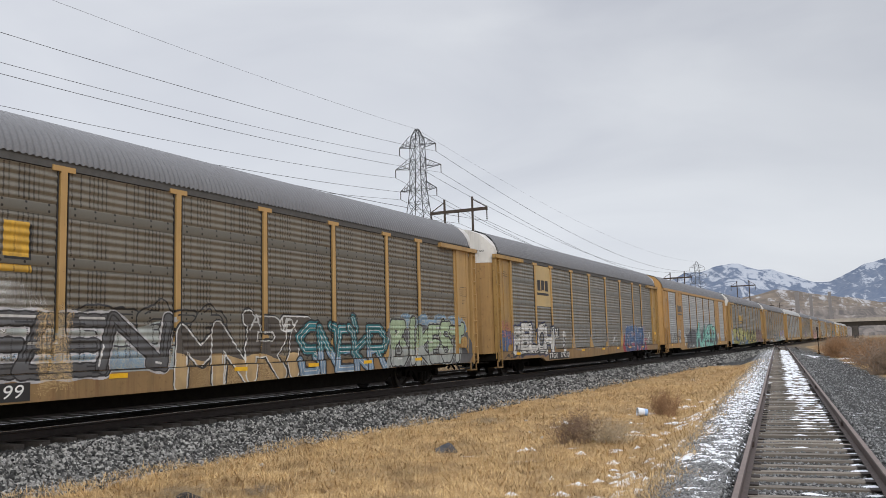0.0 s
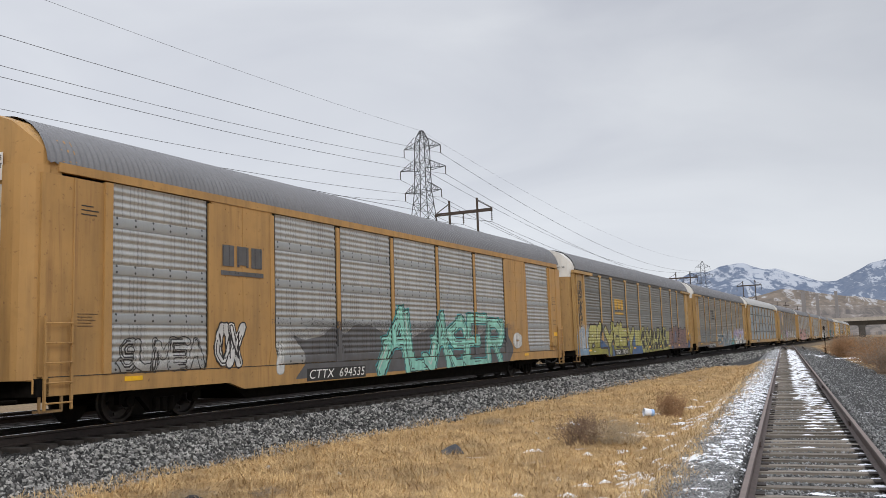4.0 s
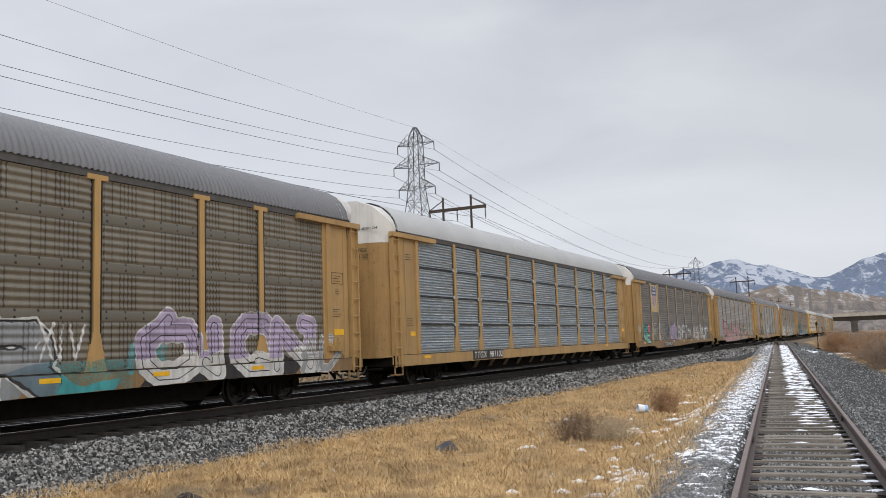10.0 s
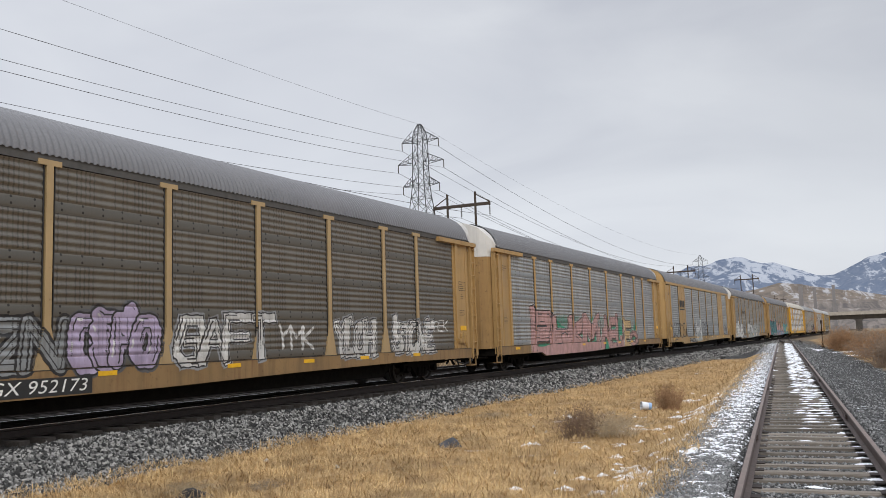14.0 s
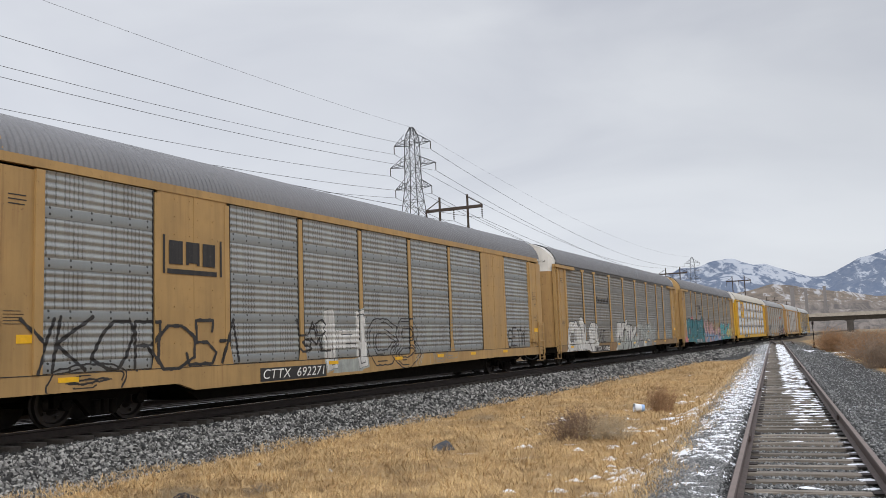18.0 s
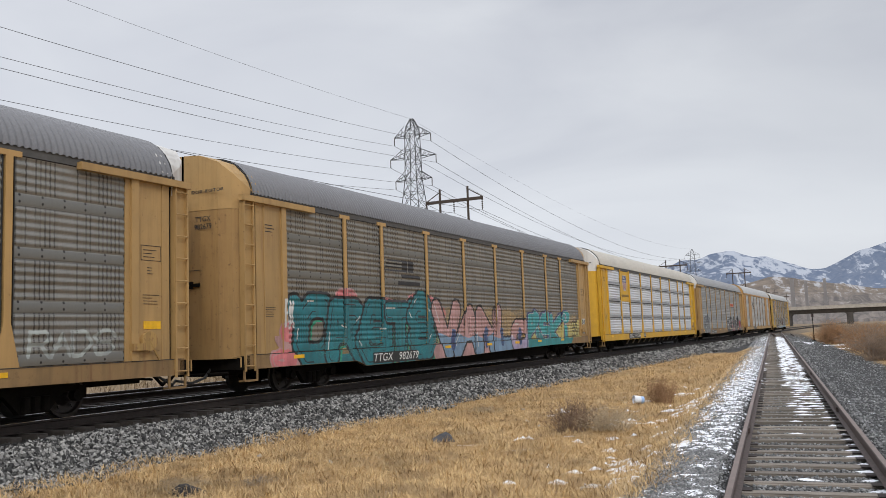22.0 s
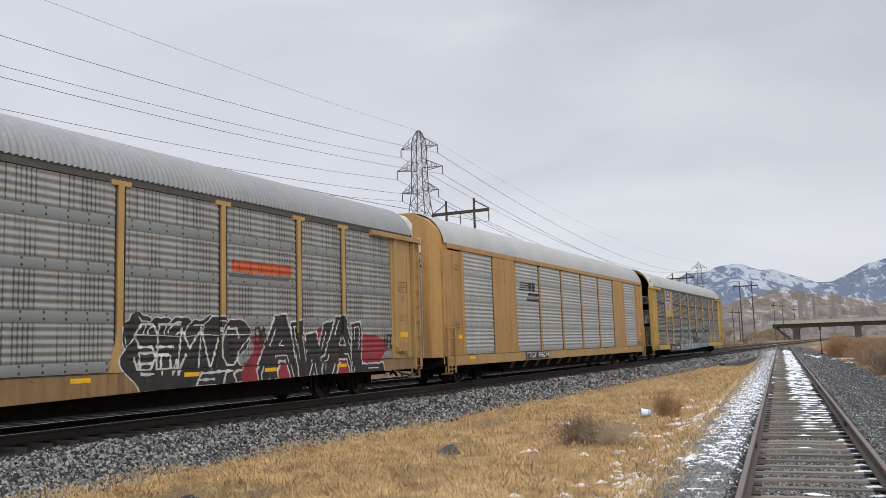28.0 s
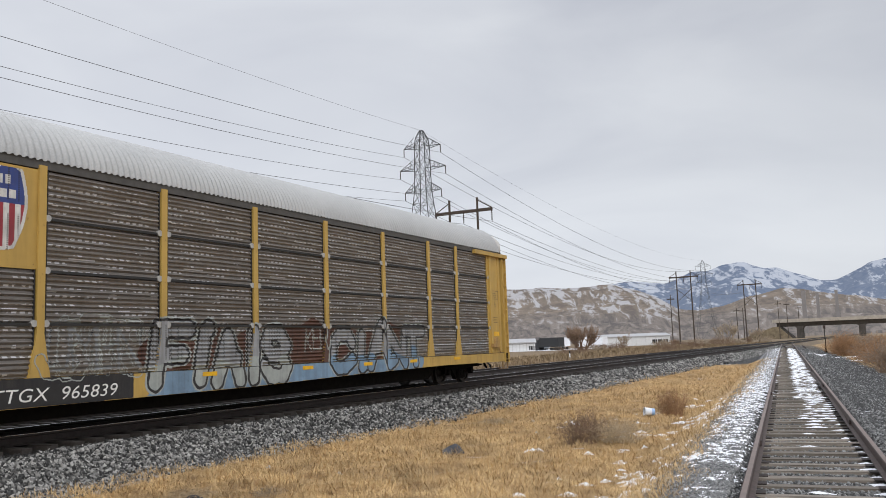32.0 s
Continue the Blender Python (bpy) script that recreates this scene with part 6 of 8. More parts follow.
M_RED = plain("faded_red_paint", (0.32, 0.035, 0.03), 0.5, 0, 0.2)
M_CARWHITE = plain("white_vehicle_paint", (0.7, 0.7, 0.71), 0.4)
truck(-88, 308, 1.0, M_RED, "red box truck parked behind the warehouse")
truck(-82, 222, 1.2, M_CARWHITE, "white box truck parked on the snowy lot")
truck(-78.5, 210, 1.2, M_BLACKED, "dark box truck parked on the snowy lot")
for i, (x, y) in enumerate(((-80, 214), (-76, 240), (-84, 230))):
    truck(x, y, 1.1 + 0.1 * i, M_CARWHITE, "white truck parked on the snowy lot")
lot = new("snowy_lot", raw("snowy_lot", [(-100, 190, -0.55), (-62, 206, -0.55), (-72, 256, -0.55), (-112, 240, -0.55), (-100, 190, -0.9), (-62, 206, -0.9), (-72, 256, -0.9), (-112, 240, -0.9)], [(0, 1, 2, 3), (4, 5, 1, 0), (5, 6, 2, 1), (6, 7, 3, 2), (7, 4, 0, 3)], M_SNOW))
tagged(lot, "snow-covered parking lot beyond the tracks", "parking lot", kind="structure")


def marker(x, y):
    t = tagged(new("trackside_marker"), "short white marker post with a black top", "marker post")
    t.location = (x, y, float(ground_z(x, y)))
    bm = bmesh.new()
    box(bm, -0.06, 0.06, -0.04, 0.04, -0.1, 0.75)
    part("post", bm, M_CARWHITE, t)
    bm = bmesh.new()
    prism(bm, [(-0.065, 0.75), (0.065, 0.75), (0.065, 0.98), (0, 1.06), (-0.065, 0.98)], -0.045, 0.045, "y")
    part("cap", bm, M_BLACKED, t, "black pointed cap")


marker(-30.5, 88)


def stack(x, y, h, r):
    t = tagged(new("concrete_stack"), "tall plain concrete column standing before the hills", "tower", "distant concrete columns")
    t.location = (x, y, -1)
    bm = bmesh.new()
    prism(bm, [(-r, 0), (r, 0), (r * 0.9, h), (-r * 0.9, h)], -r, r, "y")
    part("shaft", bm, plain("hazy_concrete", (0.24, 0.225, 0.22), 0.95, 0, 0.1, 0.05) if "hazy_concrete" not in bpy.data.materials else bpy.data.materials["hazy_concrete"], t)
    bm = bmesh.new()
    box(bm, -r * 0.95, r * 0.95, -r * 0.95, r * 0.95, h, h + 1.2)
    part("cap", bm, bpy.data.materials["hazy_concrete"], t)


for x, y, h, r in STACKS:
    stack(x, y, h, r)


def line_pole(x, y, h):
    t = tagged(new("utility_pole"), "slim dark wooden pole with a crossarm", "utility pole", "distant line poles")
    t.location = (x, y, -0.9)
    bm = bmesh.new()
    rod(bm, (0, 0, 0), (0, 0, h), 0.2, 0.14, 6)
    part("pole", bm, M_POLE, t)
    bm = bmesh.new()
    box(bm, -1.3, 1.3, -0.1, 0.1, h * 0.9, h * 0.92)
    part("crossarm", bm, M_POLE, t)


for x, y, h in POLES:
    line_pole(x, y, h)


# ---- lettering ----
def text_mesh(name, words, height, material, slant=0.0, fat=0.0, wide=1.0):
    cu = bpy.data.curves.new(name, "FONT")
    cu.body, cu.size, cu.align_x, cu.align_y, cu.shear, cu.offset, cu.space_character = words, height * 1.42, "CENTER", "CENTER", slant, fat, 1.05
    tmp = bpy.data.objects.new(name, cu)
    me = bpy.data.meshes.new_from_object(tmp)
    bpy.data.objects.remove(tmp)
    bpy.data.curves.remove(cu)
    me.transform(Matrix.Diagonal((wide, 1, 1, 1)))
    me.materials.clear()
    me.materials.append(material)
    return me


SIDE_M = Matrix(((0, 0, 1, 0), (1, 0, 0, 0), (0, 1, 0, 0), (0, 0, 0, 1)))
FRONT_M = Matrix(((1, 0, 0, 0), (0, 0, -1, 0), (0, 1, 0, 0), (0, 0, 0, 1)))


def side_text(car, words, y, z, height, material, x=HALF + 0.007, slant=0.0, fat=0.004, wide=1.0, label="painted lettering"):
    me = text_mesh("lettering", words, height, material, slant, fat, wide)
    me.transform(Matrix.Translation((x, y, z)) @ SIDE_M)
    return part("lettering", me, None, car, label)


def front_text(car, words, x, z, height, material, y=-13.715, fat=0.003):
    me = text_mesh("lettering", words, height, material, 0, fat)
    me.transform(Matrix.Translation((x, y, z)) @ FRONT_M)
    return part("lettering", me, None, car, "painted lettering")


def slab(car, name, y0, y1, z0, z1, material, x0=HALF + 0.0, x1=HALF + 0.004, label=""):
    bm = bmesh.new()
    box(bm, x0, x1, y0, y1, z0, z1)
    return part(name, bm, material, car, label)


# ---- spray paint on the car sides, laid over ribs, posts and sill ----
GLYPHS = {
    "A": "0024 2440 1232", "B": "0004 0434 3423 2302 3241 4130 3000", "C": "4334 3414 1403 0301 0110 1030 3041", "D": "0004 0424 2442 4220 2000",
    "E": "4404 0400 0040 0232", "F": "0004 0444 0232", "G": "4334 3414 1401 0110 1040 4042 4222", "H": "0004 4044 0242", "I": "2024", "J": "4441 4130 3010 1001",
    "K": "0004 0244 0240", "L": "0400 0040", "M": "0004 0422 2244 4440", "N": "0004 0440 4044", "O": "1434 3443 4341 4130 3010 1001 0103 0314",
    "P": "0004 0434 3443 4332 3202", "R": "0004 0434 3443 4332 3202 2240", "S": "4334 3414 1403 0312 1232 3241 4130 3010 1001", "T": "0444 2420",
    "U": "0401 0110 1030 3041 4144", "V": "0420 2044", "W": "0410 1023 2330 3044", "Y": "0422 4422 2220", "Z": "0444 4400 0040", "X": "0044 0440", "8": "1434 3443 4332 3212 1203 0314 3241 4130 3010 1001 0112",
}
CELL_Y, CELL_Z = 0.012, 0.01135
PAINT = {
    "black": (0.018, 0.018, 0.02), "white": (0.62, 0.62, 0.60), "grey": (0.30, 0.31, 0.32), "smoke": (0.10, 0.10, 0.105), "silver": (0.46, 0.475, 0.50),
    "navy": (0.045, 0.06, 0.15), "blue": (0.06, 0.13, 0.27), "sky": (0.19, 0.30, 0.42), "teal": (0.015, 0.17, 0.20), "aqua": (0.05, 0.33, 0.34), "mint": (0.27, 0.60, 0.50),
    "green": (0.02, 0.28, 0.16), "olive": (0.27, 0.26, 0.05), "lime": (0.42, 0.40, 0.13), "pink": (0.48, 0.28, 0.265), "rose": (0.62, 0.19, 0.20), "lilac": (0.42, 0.35, 0.50),
    "red": (0.30, 0.02, 0.035), "brown": (0.10, 0.045, 0.03), "tan": (0.45, 0.31, 0.15), "pale": (0.37, 0.40, 0.38), "gold": (0.62, 0.36, 0.04), "shield_blue": (0.03, 0.055, 0.22), "shield_red": (0.30, 0.03, 0.045), "orange": (0.55, 0.10, 0.03), "leafy": (0.36, 0.46, 0.30), "cream": (0.60, 0.42, 0.20), "mist": (0.25, 0.265, 0.27), "umber": (0.085, 0.072, 0.06), "mauve": (0.24, 0.145, 0.13), "slate": (0.13, 0.19, 0.225), "cloudy": (0.50, 0.49, 0.50), "straw": (0.52, 0.45, 0.17), "tealish": (0.03, 0.25, 0.26),
}
PAINT_M = {}


class Canvas:
    """A side of a car as a grid of paint cells; later strokes cover earlier ones."""

    def __init__(self, y0, y1, z0, z1):
        self.y0, self.z0 = y0, z0
        self.ny, self.nz = int((y1 - y0) / CELL_Y), int((z1 - z0) / CELL_Z)
        self.Y, self.Z = np.meshgrid(y0 + (np.arange(self.ny) + 0.5) * CELL_Y, z0 + (np.arange(self.nz) + 0.5) * CELL_Z)
        self.c = np.zeros((self.nz, self.ny), np.int16)
        self.names = [None]

    def ink(self, name):
        if name not in self.names:
            self.names.append(name)
        return self.names.index(name)

    def fill(self, mask, name):
        if name:
            self.c[mask] = self.ink(name)
        else:
            self.c[mask] = 0

    def cloud(self, y0, y1, z0, z1, name, seed=0, rough=0.16):
        """A soft-edged background: a band with a billowing top and ragged ends."""
        g = np.random.RandomState(seed)
        top = z1 + sum(rough / (k + 1) * np.sin(self.Y * (1.3 + 1.9 * k) + g.uniform(0, 6)) for k in range(4)) * 0.6
        ends = 0.25 * np.sin(self.Z * 5 + g.uniform(0, 6))
        self.fill((self.Z > z0) & (self.Z < top) & (self.Y > y0 + ends) & (self.Y < y1 + ends), name)

    def haze(self, y0, y1, z0, z1, name, density=0.4, seed=0):
        """Thin overspray: a scatter of fine specks with a soft rim."""
        g = np.random.RandomState(seed)
        u, v = (self.Y - y0) / (y1 - y0), (self.Z - z0) / (z1 - z0)
        rim = np.clip(6 * np.minimum(np.minimum(u, 1 - u), np.minimum(v, 1 - v)) + 0.25 * np.sin(self.Y * 4 + seed) * np.cos(self.Z * 6), 0, 1)
        self.fill(g.uniform(0, 1, self.Y.shape) < density * rim, name)

    def dist(self, segs, square=False):
        d = np.full(self.Y.shape, 9.0)
        for (ay, az), (by, bz) in segs:
            r = 0.7
            i0, i1 = max(0, int((min(az, bz) - r - self.z0) / CELL_Z)), min(self.nz, int((max(az, bz) + r - self.z0) / CELL_Z) + 1)
            j0, j1 = max(0, int((min(ay, by) - r - self.y0) / CELL_Y)), min(self.ny, int((max(ay, by) + r - self.y0) / CELL_Y) + 1)
            if i1 <= i0 or j1 <= j0:
                continue
            Y, Z = self.Y[i0:i1, j0:j1], self.Z[i0:i1, j0:j1]
            vy, vz = by - ay, bz - az
            t = np.clip(((Y - ay) * vy + (Z - az) * vz) / max(vy * vy + vz * vz, 1e-9), 0, 1)
            d[i0:i1, j0:j1] = np.minimum(d[i0:i1, j0:j1], np.hypot(Y - ay - t * vy, Z - az - t * vz) if not square else np.maximum(np.abs(Y - ay - t * vy + 0.25 * (Z - az - t * vz)), np.abs(Z - az - t * vz - 0.15 * (Y - ay - t * vy))))
        return d

    def word(self, word, y0, y1, z0, z1, fill, outline="black", fat=0.13, edge=0.06, halo=None, second=None, shadow=None, shine=None, line=None, seed=0, wild=0.11, shear=0.12, block=False, throw=(0.09, -0.07), rim=None):
        """A piece of wild lettering: fat strokes with outline, halo, thrown shadow and highlights."""
        g = random.Random(seed)
        n = len(word)
        w = (y1 - y0) / n
        every = []
        for i, ch in enumerate(word):
            up, tall, lean = g.uniform(-0.05, 0.05) * (z1 - z0), g.uniform(0.9, 1.08), g.uniform(-0.12, 0.12) + shear
            def at(p):
                u, v = (int(p[0]) / 4 - 0.5), int(p[1]) / 4
                u = u * 0.96 + lean * (v - 0.5) * 0.8
                return (y0 + (i + 0.5 + u) * w + g.uniform(-wild, wild) * w, z0 + up + (fat if fat < 0.3 else 0.3) * 0.6 + v * tall * (z1 - z0 - 1.2 * fat))
            pts = {}
            segs = []
            for s in GLYPHS[ch].split():
                a, b = s[:2], s[2:]
                for q in (a, b):
                    if q not in pts:
                        pts[q] = at(q)
                segs.append((pts[a], pts[b]))
            if fat > 0.1 and g.random() < 0.7:
                a = pts[g.choice(sorted(pts))]
                segs.append((a, (a[0] + g.uniform(-0.3, 0.3) * w, a[1] + g.uniform(0.05, 0.25) * (z1 - z0))))
            every.append(segs)
        if outline == "black" and fat > 0.08:
            edge *= 1.7
        whole = [s for segs in every for s in segs]
        d_all = self.dist(whole, block)
        if halo:
            self.fill(d_all < fat + edge + 0.035 + 0.015 * np.sin(self.Y * 9) , halo)
        if shadow:
            moved = [((a[0] + throw[0], a[1] + throw[1]), (b[0] + throw[0], b[1] + throw[1])) for a, b in whole]
            self.fill(self.dist(moved, block) < fat + edge * 0.7, shadow)
        for i, segs in enumerate(every):
            d = self.dist(segs, block)
            wob = 0.012 * np.sin(self.Y * 21 + i) * np.cos(self.Z * 17)
            if rim:
                self.fill(d + wob < fat + edge + 0.06, rim)
            self.fill(d + wob < fat + edge, outline)
            self.fill(d + wob < fat, fill)
            if second:
                blend = np.sin(self.Y * 3.1 + i * 2.0) * 0.12 + np.sin(self.Z * 7 + i) * 0.06
                self.fill((d + wob < fat) & (self.Z < z0 + (z1 - z0) * 0.42 + blend), second)
            else:
                self.fill((np.abs(d - fat * 0.52) < 0.016) & (np.sin(self.Y * 5.3 + self.Z * 4.1 + i * 1.7) > 0.1), outline)
            if line:
                self.fill(np.abs(d - fat * 0.45) < 0.011, line)
            if shine:
                lit = [((a[0] - fat * 0.45, a[1] + fat * 0.4), (a[0] * 0.6 + b[0] * 0.4 - fat * 0.45, a[1] * 0.6 + b[1] * 0.4 + fat * 0.4)) for a, b in segs[::3]]
                self.fill((self.dist(lit) < 0.022) & (d < fat), shine)

    def scrawl(self, word, y0, y1, z0, z1, name, r=0.016, seed=0, wild=0.12):
        """Thin marker or fat-cap writing."""
        self.word(word, y0, y1, z0, z1, name, name, r, 0.004, seed=seed, wild=wild)

    def bubble(self, word, y0, y1, z0, z1, name, fat=0.14, seed=0):
        """Outline-only throw-up lettering."""
        keep = self.c.copy()
        self.word(word, y0, y1, z0, z1, "_in", name, fat, 0.022, seed=seed)
        hole = self.c == self.ink("_in")
        self.c[hole] = keep[hole]

    def rect(self, y0, y1, z0, z1, name):
        self.fill((self.Y > y0) & (self.Y < y1) & (self.Z > z0) & (self.Z < z1), name)

    def lay(self, car, kind, part_name, label, posts):
        """Turns the painted cells into strips that follow the car's surface."""
        rows_z = self.z0 + np.arange(self.nz + 1) * CELL_Z
        yc = self.Y[0]
        verts, faces, mats = [], [], []
        rough = "fine" if kind == "C" else "rib"
        for i in range(self.nz):
            za, zb = rows_z[i], rows_z[i + 1]
            zm = (za + zb) / 2
            row = self.c[i].copy()
            if not row.any():
                continue
            cls = np.zeros(self.ny, np.int8)
            if zm < 1.0:
                cls[:] = 2
                low = np.interp(yc, SILL_Y, SILL_Z)
                row[zm < low + 0.006] = 0
                row[np.abs(yc) > 13.28] = 0
            else:
                if kind == "B":
                    half, foot = 0.075, (0.17 if zm < 1.4 else 0.075)
                elif kind == "C":
                    foot = 0.21 - 0.135 * min(1, (zm - 1.0) / 0.75)
                else:
                    foot = 0.24 - 0.17 * min(1, (zm - 1.0) / 0.75)
                for p in posts[1:-1]:
                    cls[np.abs(yc - p) < foot] = 1
                for p in posts[1:-1]:
                    gap = (np.abs(yc - p) >= foot) & (np.abs(yc - p) < 0.115)
                    row[gap] = 0
                if kind == "B":
                    for a, b in ((posts[1], posts[2]), (posts[7], posts[8])):
                        inside = (yc > a) & (yc < b) & (cls == 0)
                        cls[inside] = 3
                        row[inside & (self.c[i] > 0)] = self.c[i][inside & (self.c[i] > 0)]
                cls[(yc < posts[0] - 0.1) | (yc > posts[-1] + 0.1)] = 3
                cls[(np.abs(yc - posts[0]) < 0.1) | (np.abs(yc - posts[-1]) < 0.1)] = 4
                if zm < 1.012:
                    row[cls == 0] = 0
            key = row * 8 + cls
            cut = np.flatnonzero(np.diff(key)) + 1
            starts = np.concatenate([[0], cut])
            stops = np.concatenate([cut, [self.ny]])
            for s, e in zip(starts, stops):
                ink = row[s]
                if not ink:
                    continue
                k2 = cls[s]
                if k2 == 0:
                    xa, xb = HALF - 0.055 + corrugation(za, rough) + 0.004, HALF - 0.055 + corrugation(zb, rough) + 0.004
                else:
                    xa = xb = {1: HALF + (0.0045 if kind != "C" else 0.0055), 2: HALF + 0.004, 3: HALF - 0.009, 4: HALF + 0.034}[int(k2)]
                    if kind == "B" and k2 == 3:
                        xa = xb = HALF - 0.004
                ya, yb = self.y0 + s * CELL_Y, self.y0 + e * CELL_Y
                b = len(verts)
                verts += [(xa, ya, za), (xa, yb, za), (xb, yb, zb), (xb, ya, zb)]
                faces.append((b, b + 1, b + 2, b + 3))
                mats.append(ink)
                if k2 == 1:
                    # the paint wraps round the leading edge of a post
                    b = len(verts)
                    verts += [(HALF - 0.05, ya - 0.004, za), (xa, ya - 0.004, za), (xb, ya - 0.004, zb), (HALF - 0.05, ya - 0.004, zb)]
                    faces.append((b, b + 1, b + 2, b + 3))
                    mats.append(ink)
        if not faces:
            return
        me = bpy.data.meshes.new(part_name)
        me.from_pydata(verts, [], faces)
        for nm in self.names[1:]:
            if nm not in PAINT_M and nm in PAINT:
                PAINT_M[nm] = spray("spray_" + nm, PAINT[nm])
            me.materials.append(PAINT_M.get(nm) or PAINT_M["black"])
        me.polygons.foreach_set("material_index", np.array(mats, np.int32) - 1)
        part(part_name, me, None, car, label)


PAINT_M["black"] = spray("spray_black", PAINT["black"])
POSTS_B = (-11.95, -9.15, -7.05, -4.25, -1.4, 1.5, 4.35, 7.1, 9.2, 12.05)


def paint_car(i):
    """The graffiti of each car, lower side."""
    c = Canvas(-13.3, 13.2, 0.5, 2.75)
    w, cl = c.word, c.cloud
    if i == 0:
        c.haze(-13, -4.5, 0.95, 2.6, "white", 0.85, 1)
        cl(-5.0, -1.3, 0.95, 1.9, "pale", 2, 0.1)
        c.haze(-5.5, -1.4, 0.95, 1.4, "sky", 0.5, 3)
        c.bubble("OOOOO", -3.9, 0.0, 1.55, 2.12, "black", 0.17, 5)
        w("CROKEEN", -12.9, -1.5, 0.98, 1.98, "smoke", "black", 0.11, 0.02, "cloudy", seed=3, wild=0.1, shine="white")
        c.haze(-4.7, -3.9, 0.6, 2.2, "cream", 0.5, 18)
        c.haze(-1.2, 3.2, 0.5, 1.2, "tan", 0.6, 6)
        w("MNRT", -1.2, 3.2, 0.6, 1.92, "umber", "white", 0.17, 0.035, "black", seed=4, second="tan", wild=0.07)
        c.scrawl("A", 1.0, 1.35, 1.75, 2.1, "white", 0.02, 2)
        c.scrawl("VEX", 2.15, 2.75, 1.75, 2.05, "white", 0.02, 8)
        w("SNEKR", 2.9, 7.0, 0.6, 1.9, "teal", "black", 0.12, 0.03, seed=5, second="sky", line="white", wild=0.16)
        cl(7.3, 13.0, 0.6, 1.2, "pale", 6, 0.06)
        for q in range(9):
            w("O", 7.5 + 0.55 * q, 8.0 + 0.55 * q, 1.75 + 0.16 * (q % 2), 2.1 + 0.16 * (q % 2), "sky", "pale", 0.13, 0.02, seed=q)
        cl(7.3, 12.9, 0.66, 1.85, "smoke", 16, 0.12)
        w("BIKEST", 7.5, 12.2, 0.75, 1.95, "leafy", "black", 0.15, 0.03, "pale", seed=6, second="pale", shine="white", wild=0.07)
    elif i == 1:
        w("RELOH", -11.6, -7.1, 0.9, 1.98, "white", "black", 0.16, 0.03, "navy", seed=7, shine="white", wild=0.05, block=True)
        w("SP", -12.9, -11.9, 1.05, 1.75, "blue", "navy", 0.09, 0.03, seed=70)
        c.haze(-13, -11.8, 1.2, 2.2, "rose", 0.25, 8)
        c.rect(-6.75, -6.2, 1.45, 1.95, "black")
        c.scrawl("DEL", -6.7, -6.25, 1.5, 1.9, "white", 0.018, 3)
        w("I", -5.75, -5.35, 0.8, 1.65, "white", "white", 0.17, 0.02, seed=2)
        c.scrawl("88", -5.72, -5.4, 1.05, 1.55, "black", 0.018, 4)
        c.bubble("CANEM", -4.1, 1.5, 1.0, 2.0, "grey", 0.2, 9)
        c.scrawl("CANEM", -4.0, 1.4, 1.05, 1.85, "mist", 0.02, 9)
        w("A", 2.6, 3.5, 1.05, 1.75, "black", "white", 0.04, 0.03, seed=11)
        cl(4.7, 10.2, 0.62, 1.3, "red", 12, 0.3)
        c.haze(4.8, 10.3, 0.7, 2.2, "lilac", 0.35, 14)
        w("GEAR", 5.3, 9.2, 0.6, 1.95, "blue", "white", 0.17, 0.022, "navy", seed=13, second="navy", shine="sky", block=True)
        c.scrawl("RELOH", 9.4, 10.5, 1.2, 1.65, "pale", 0.012, 18)
        w("SX", 10.5, 11.1, 1.15, 1.75, "white", "black", 0.06, 0.02, seed=14)
        c.scrawl("ADAM", -12.6, -10.7, 0.72, 0.9, "black", 0.015, 15)
        c.scrawl("NAGUA", -10.4, -7.8, 0.8, 0.96, "black", 0.014, 16)
        c.scrawl("SPO", -13.1, -12.3, 1.1, 1.5, "blue", 0.05, 17)
    elif i == 2:
        c.haze(-11.7, -9.4, 1.05, 1.6, "white", 0.5, 20)
        c.bubble("SUMEA", -11.6, -9.4, 1.05, 1.62, "black", 0.07, 21)
        w("OX", -8.95, -8.2, 1.05, 1.95, "white", "black", 0.1, 0.02, seed=22)
        c.scrawl("VN", -8.9, -8.25, 1.2, 1.8, "black", 0.014, 28)
        w("I", -6.9, -6.6, 0.8, 1.4, "white", "pale", 0.14, 0.02, seed=23)
        cl(-6.0, 7.4, 0.62, 1.8, "smoke", 24, 0.25)
        c.haze(-6.8, 8.2, 1.5, 2.1, "smoke", 0.4, 29)
        w("ALASER", -2.0, 6.6, 0.6, 2.3, "mint", "black", 0.15, 0.02, "aqua", seed=25, shine="white", wild=0.2, block=True)
        w("O", 7.8, 8.4, 1.2, 1.7, "white", "pale", 0.12, 0.02, seed=26)
    elif i == 3:
        cl(-13.2, 12.6, 0.52, 1.2, "blue", 31, 0.2)
        cl(-13.2, -10.2, 0.6, 1.75, "sky", 32, 0.35)
        c.haze(-13.2, -9.6, 0.9, 2.15, "white", 0.5, 38)
        cl(-4.0, 0.0, 0.9, 1.72, "blue", 33, 0.03)
        w("BLYSEY", -11.2, -2.9, 0.6, 2.02, "lime", "black", 0.23, 0.035, "brown", seed=34, second="olive", wild=0.1, shine="white", shadow="smoke")
        c.rect(-2.6, -1.2, 1.0, 1.9, "lime")
        cl(-1.2, 5.2, 0.62, 1.85, "black", 39, 0.06)
        c.rect(-1.2, 5.2, 0.5, 0.72, "olive")
        w("SKMAHBNE", -1.2, 5.2, 0.62, 2.0, "lime", "black", 0.095, 0.03, seed=35, wild=0.12, block=True)
        c.rect(5.35, 6.2, 0.98, 1.85, "lime")
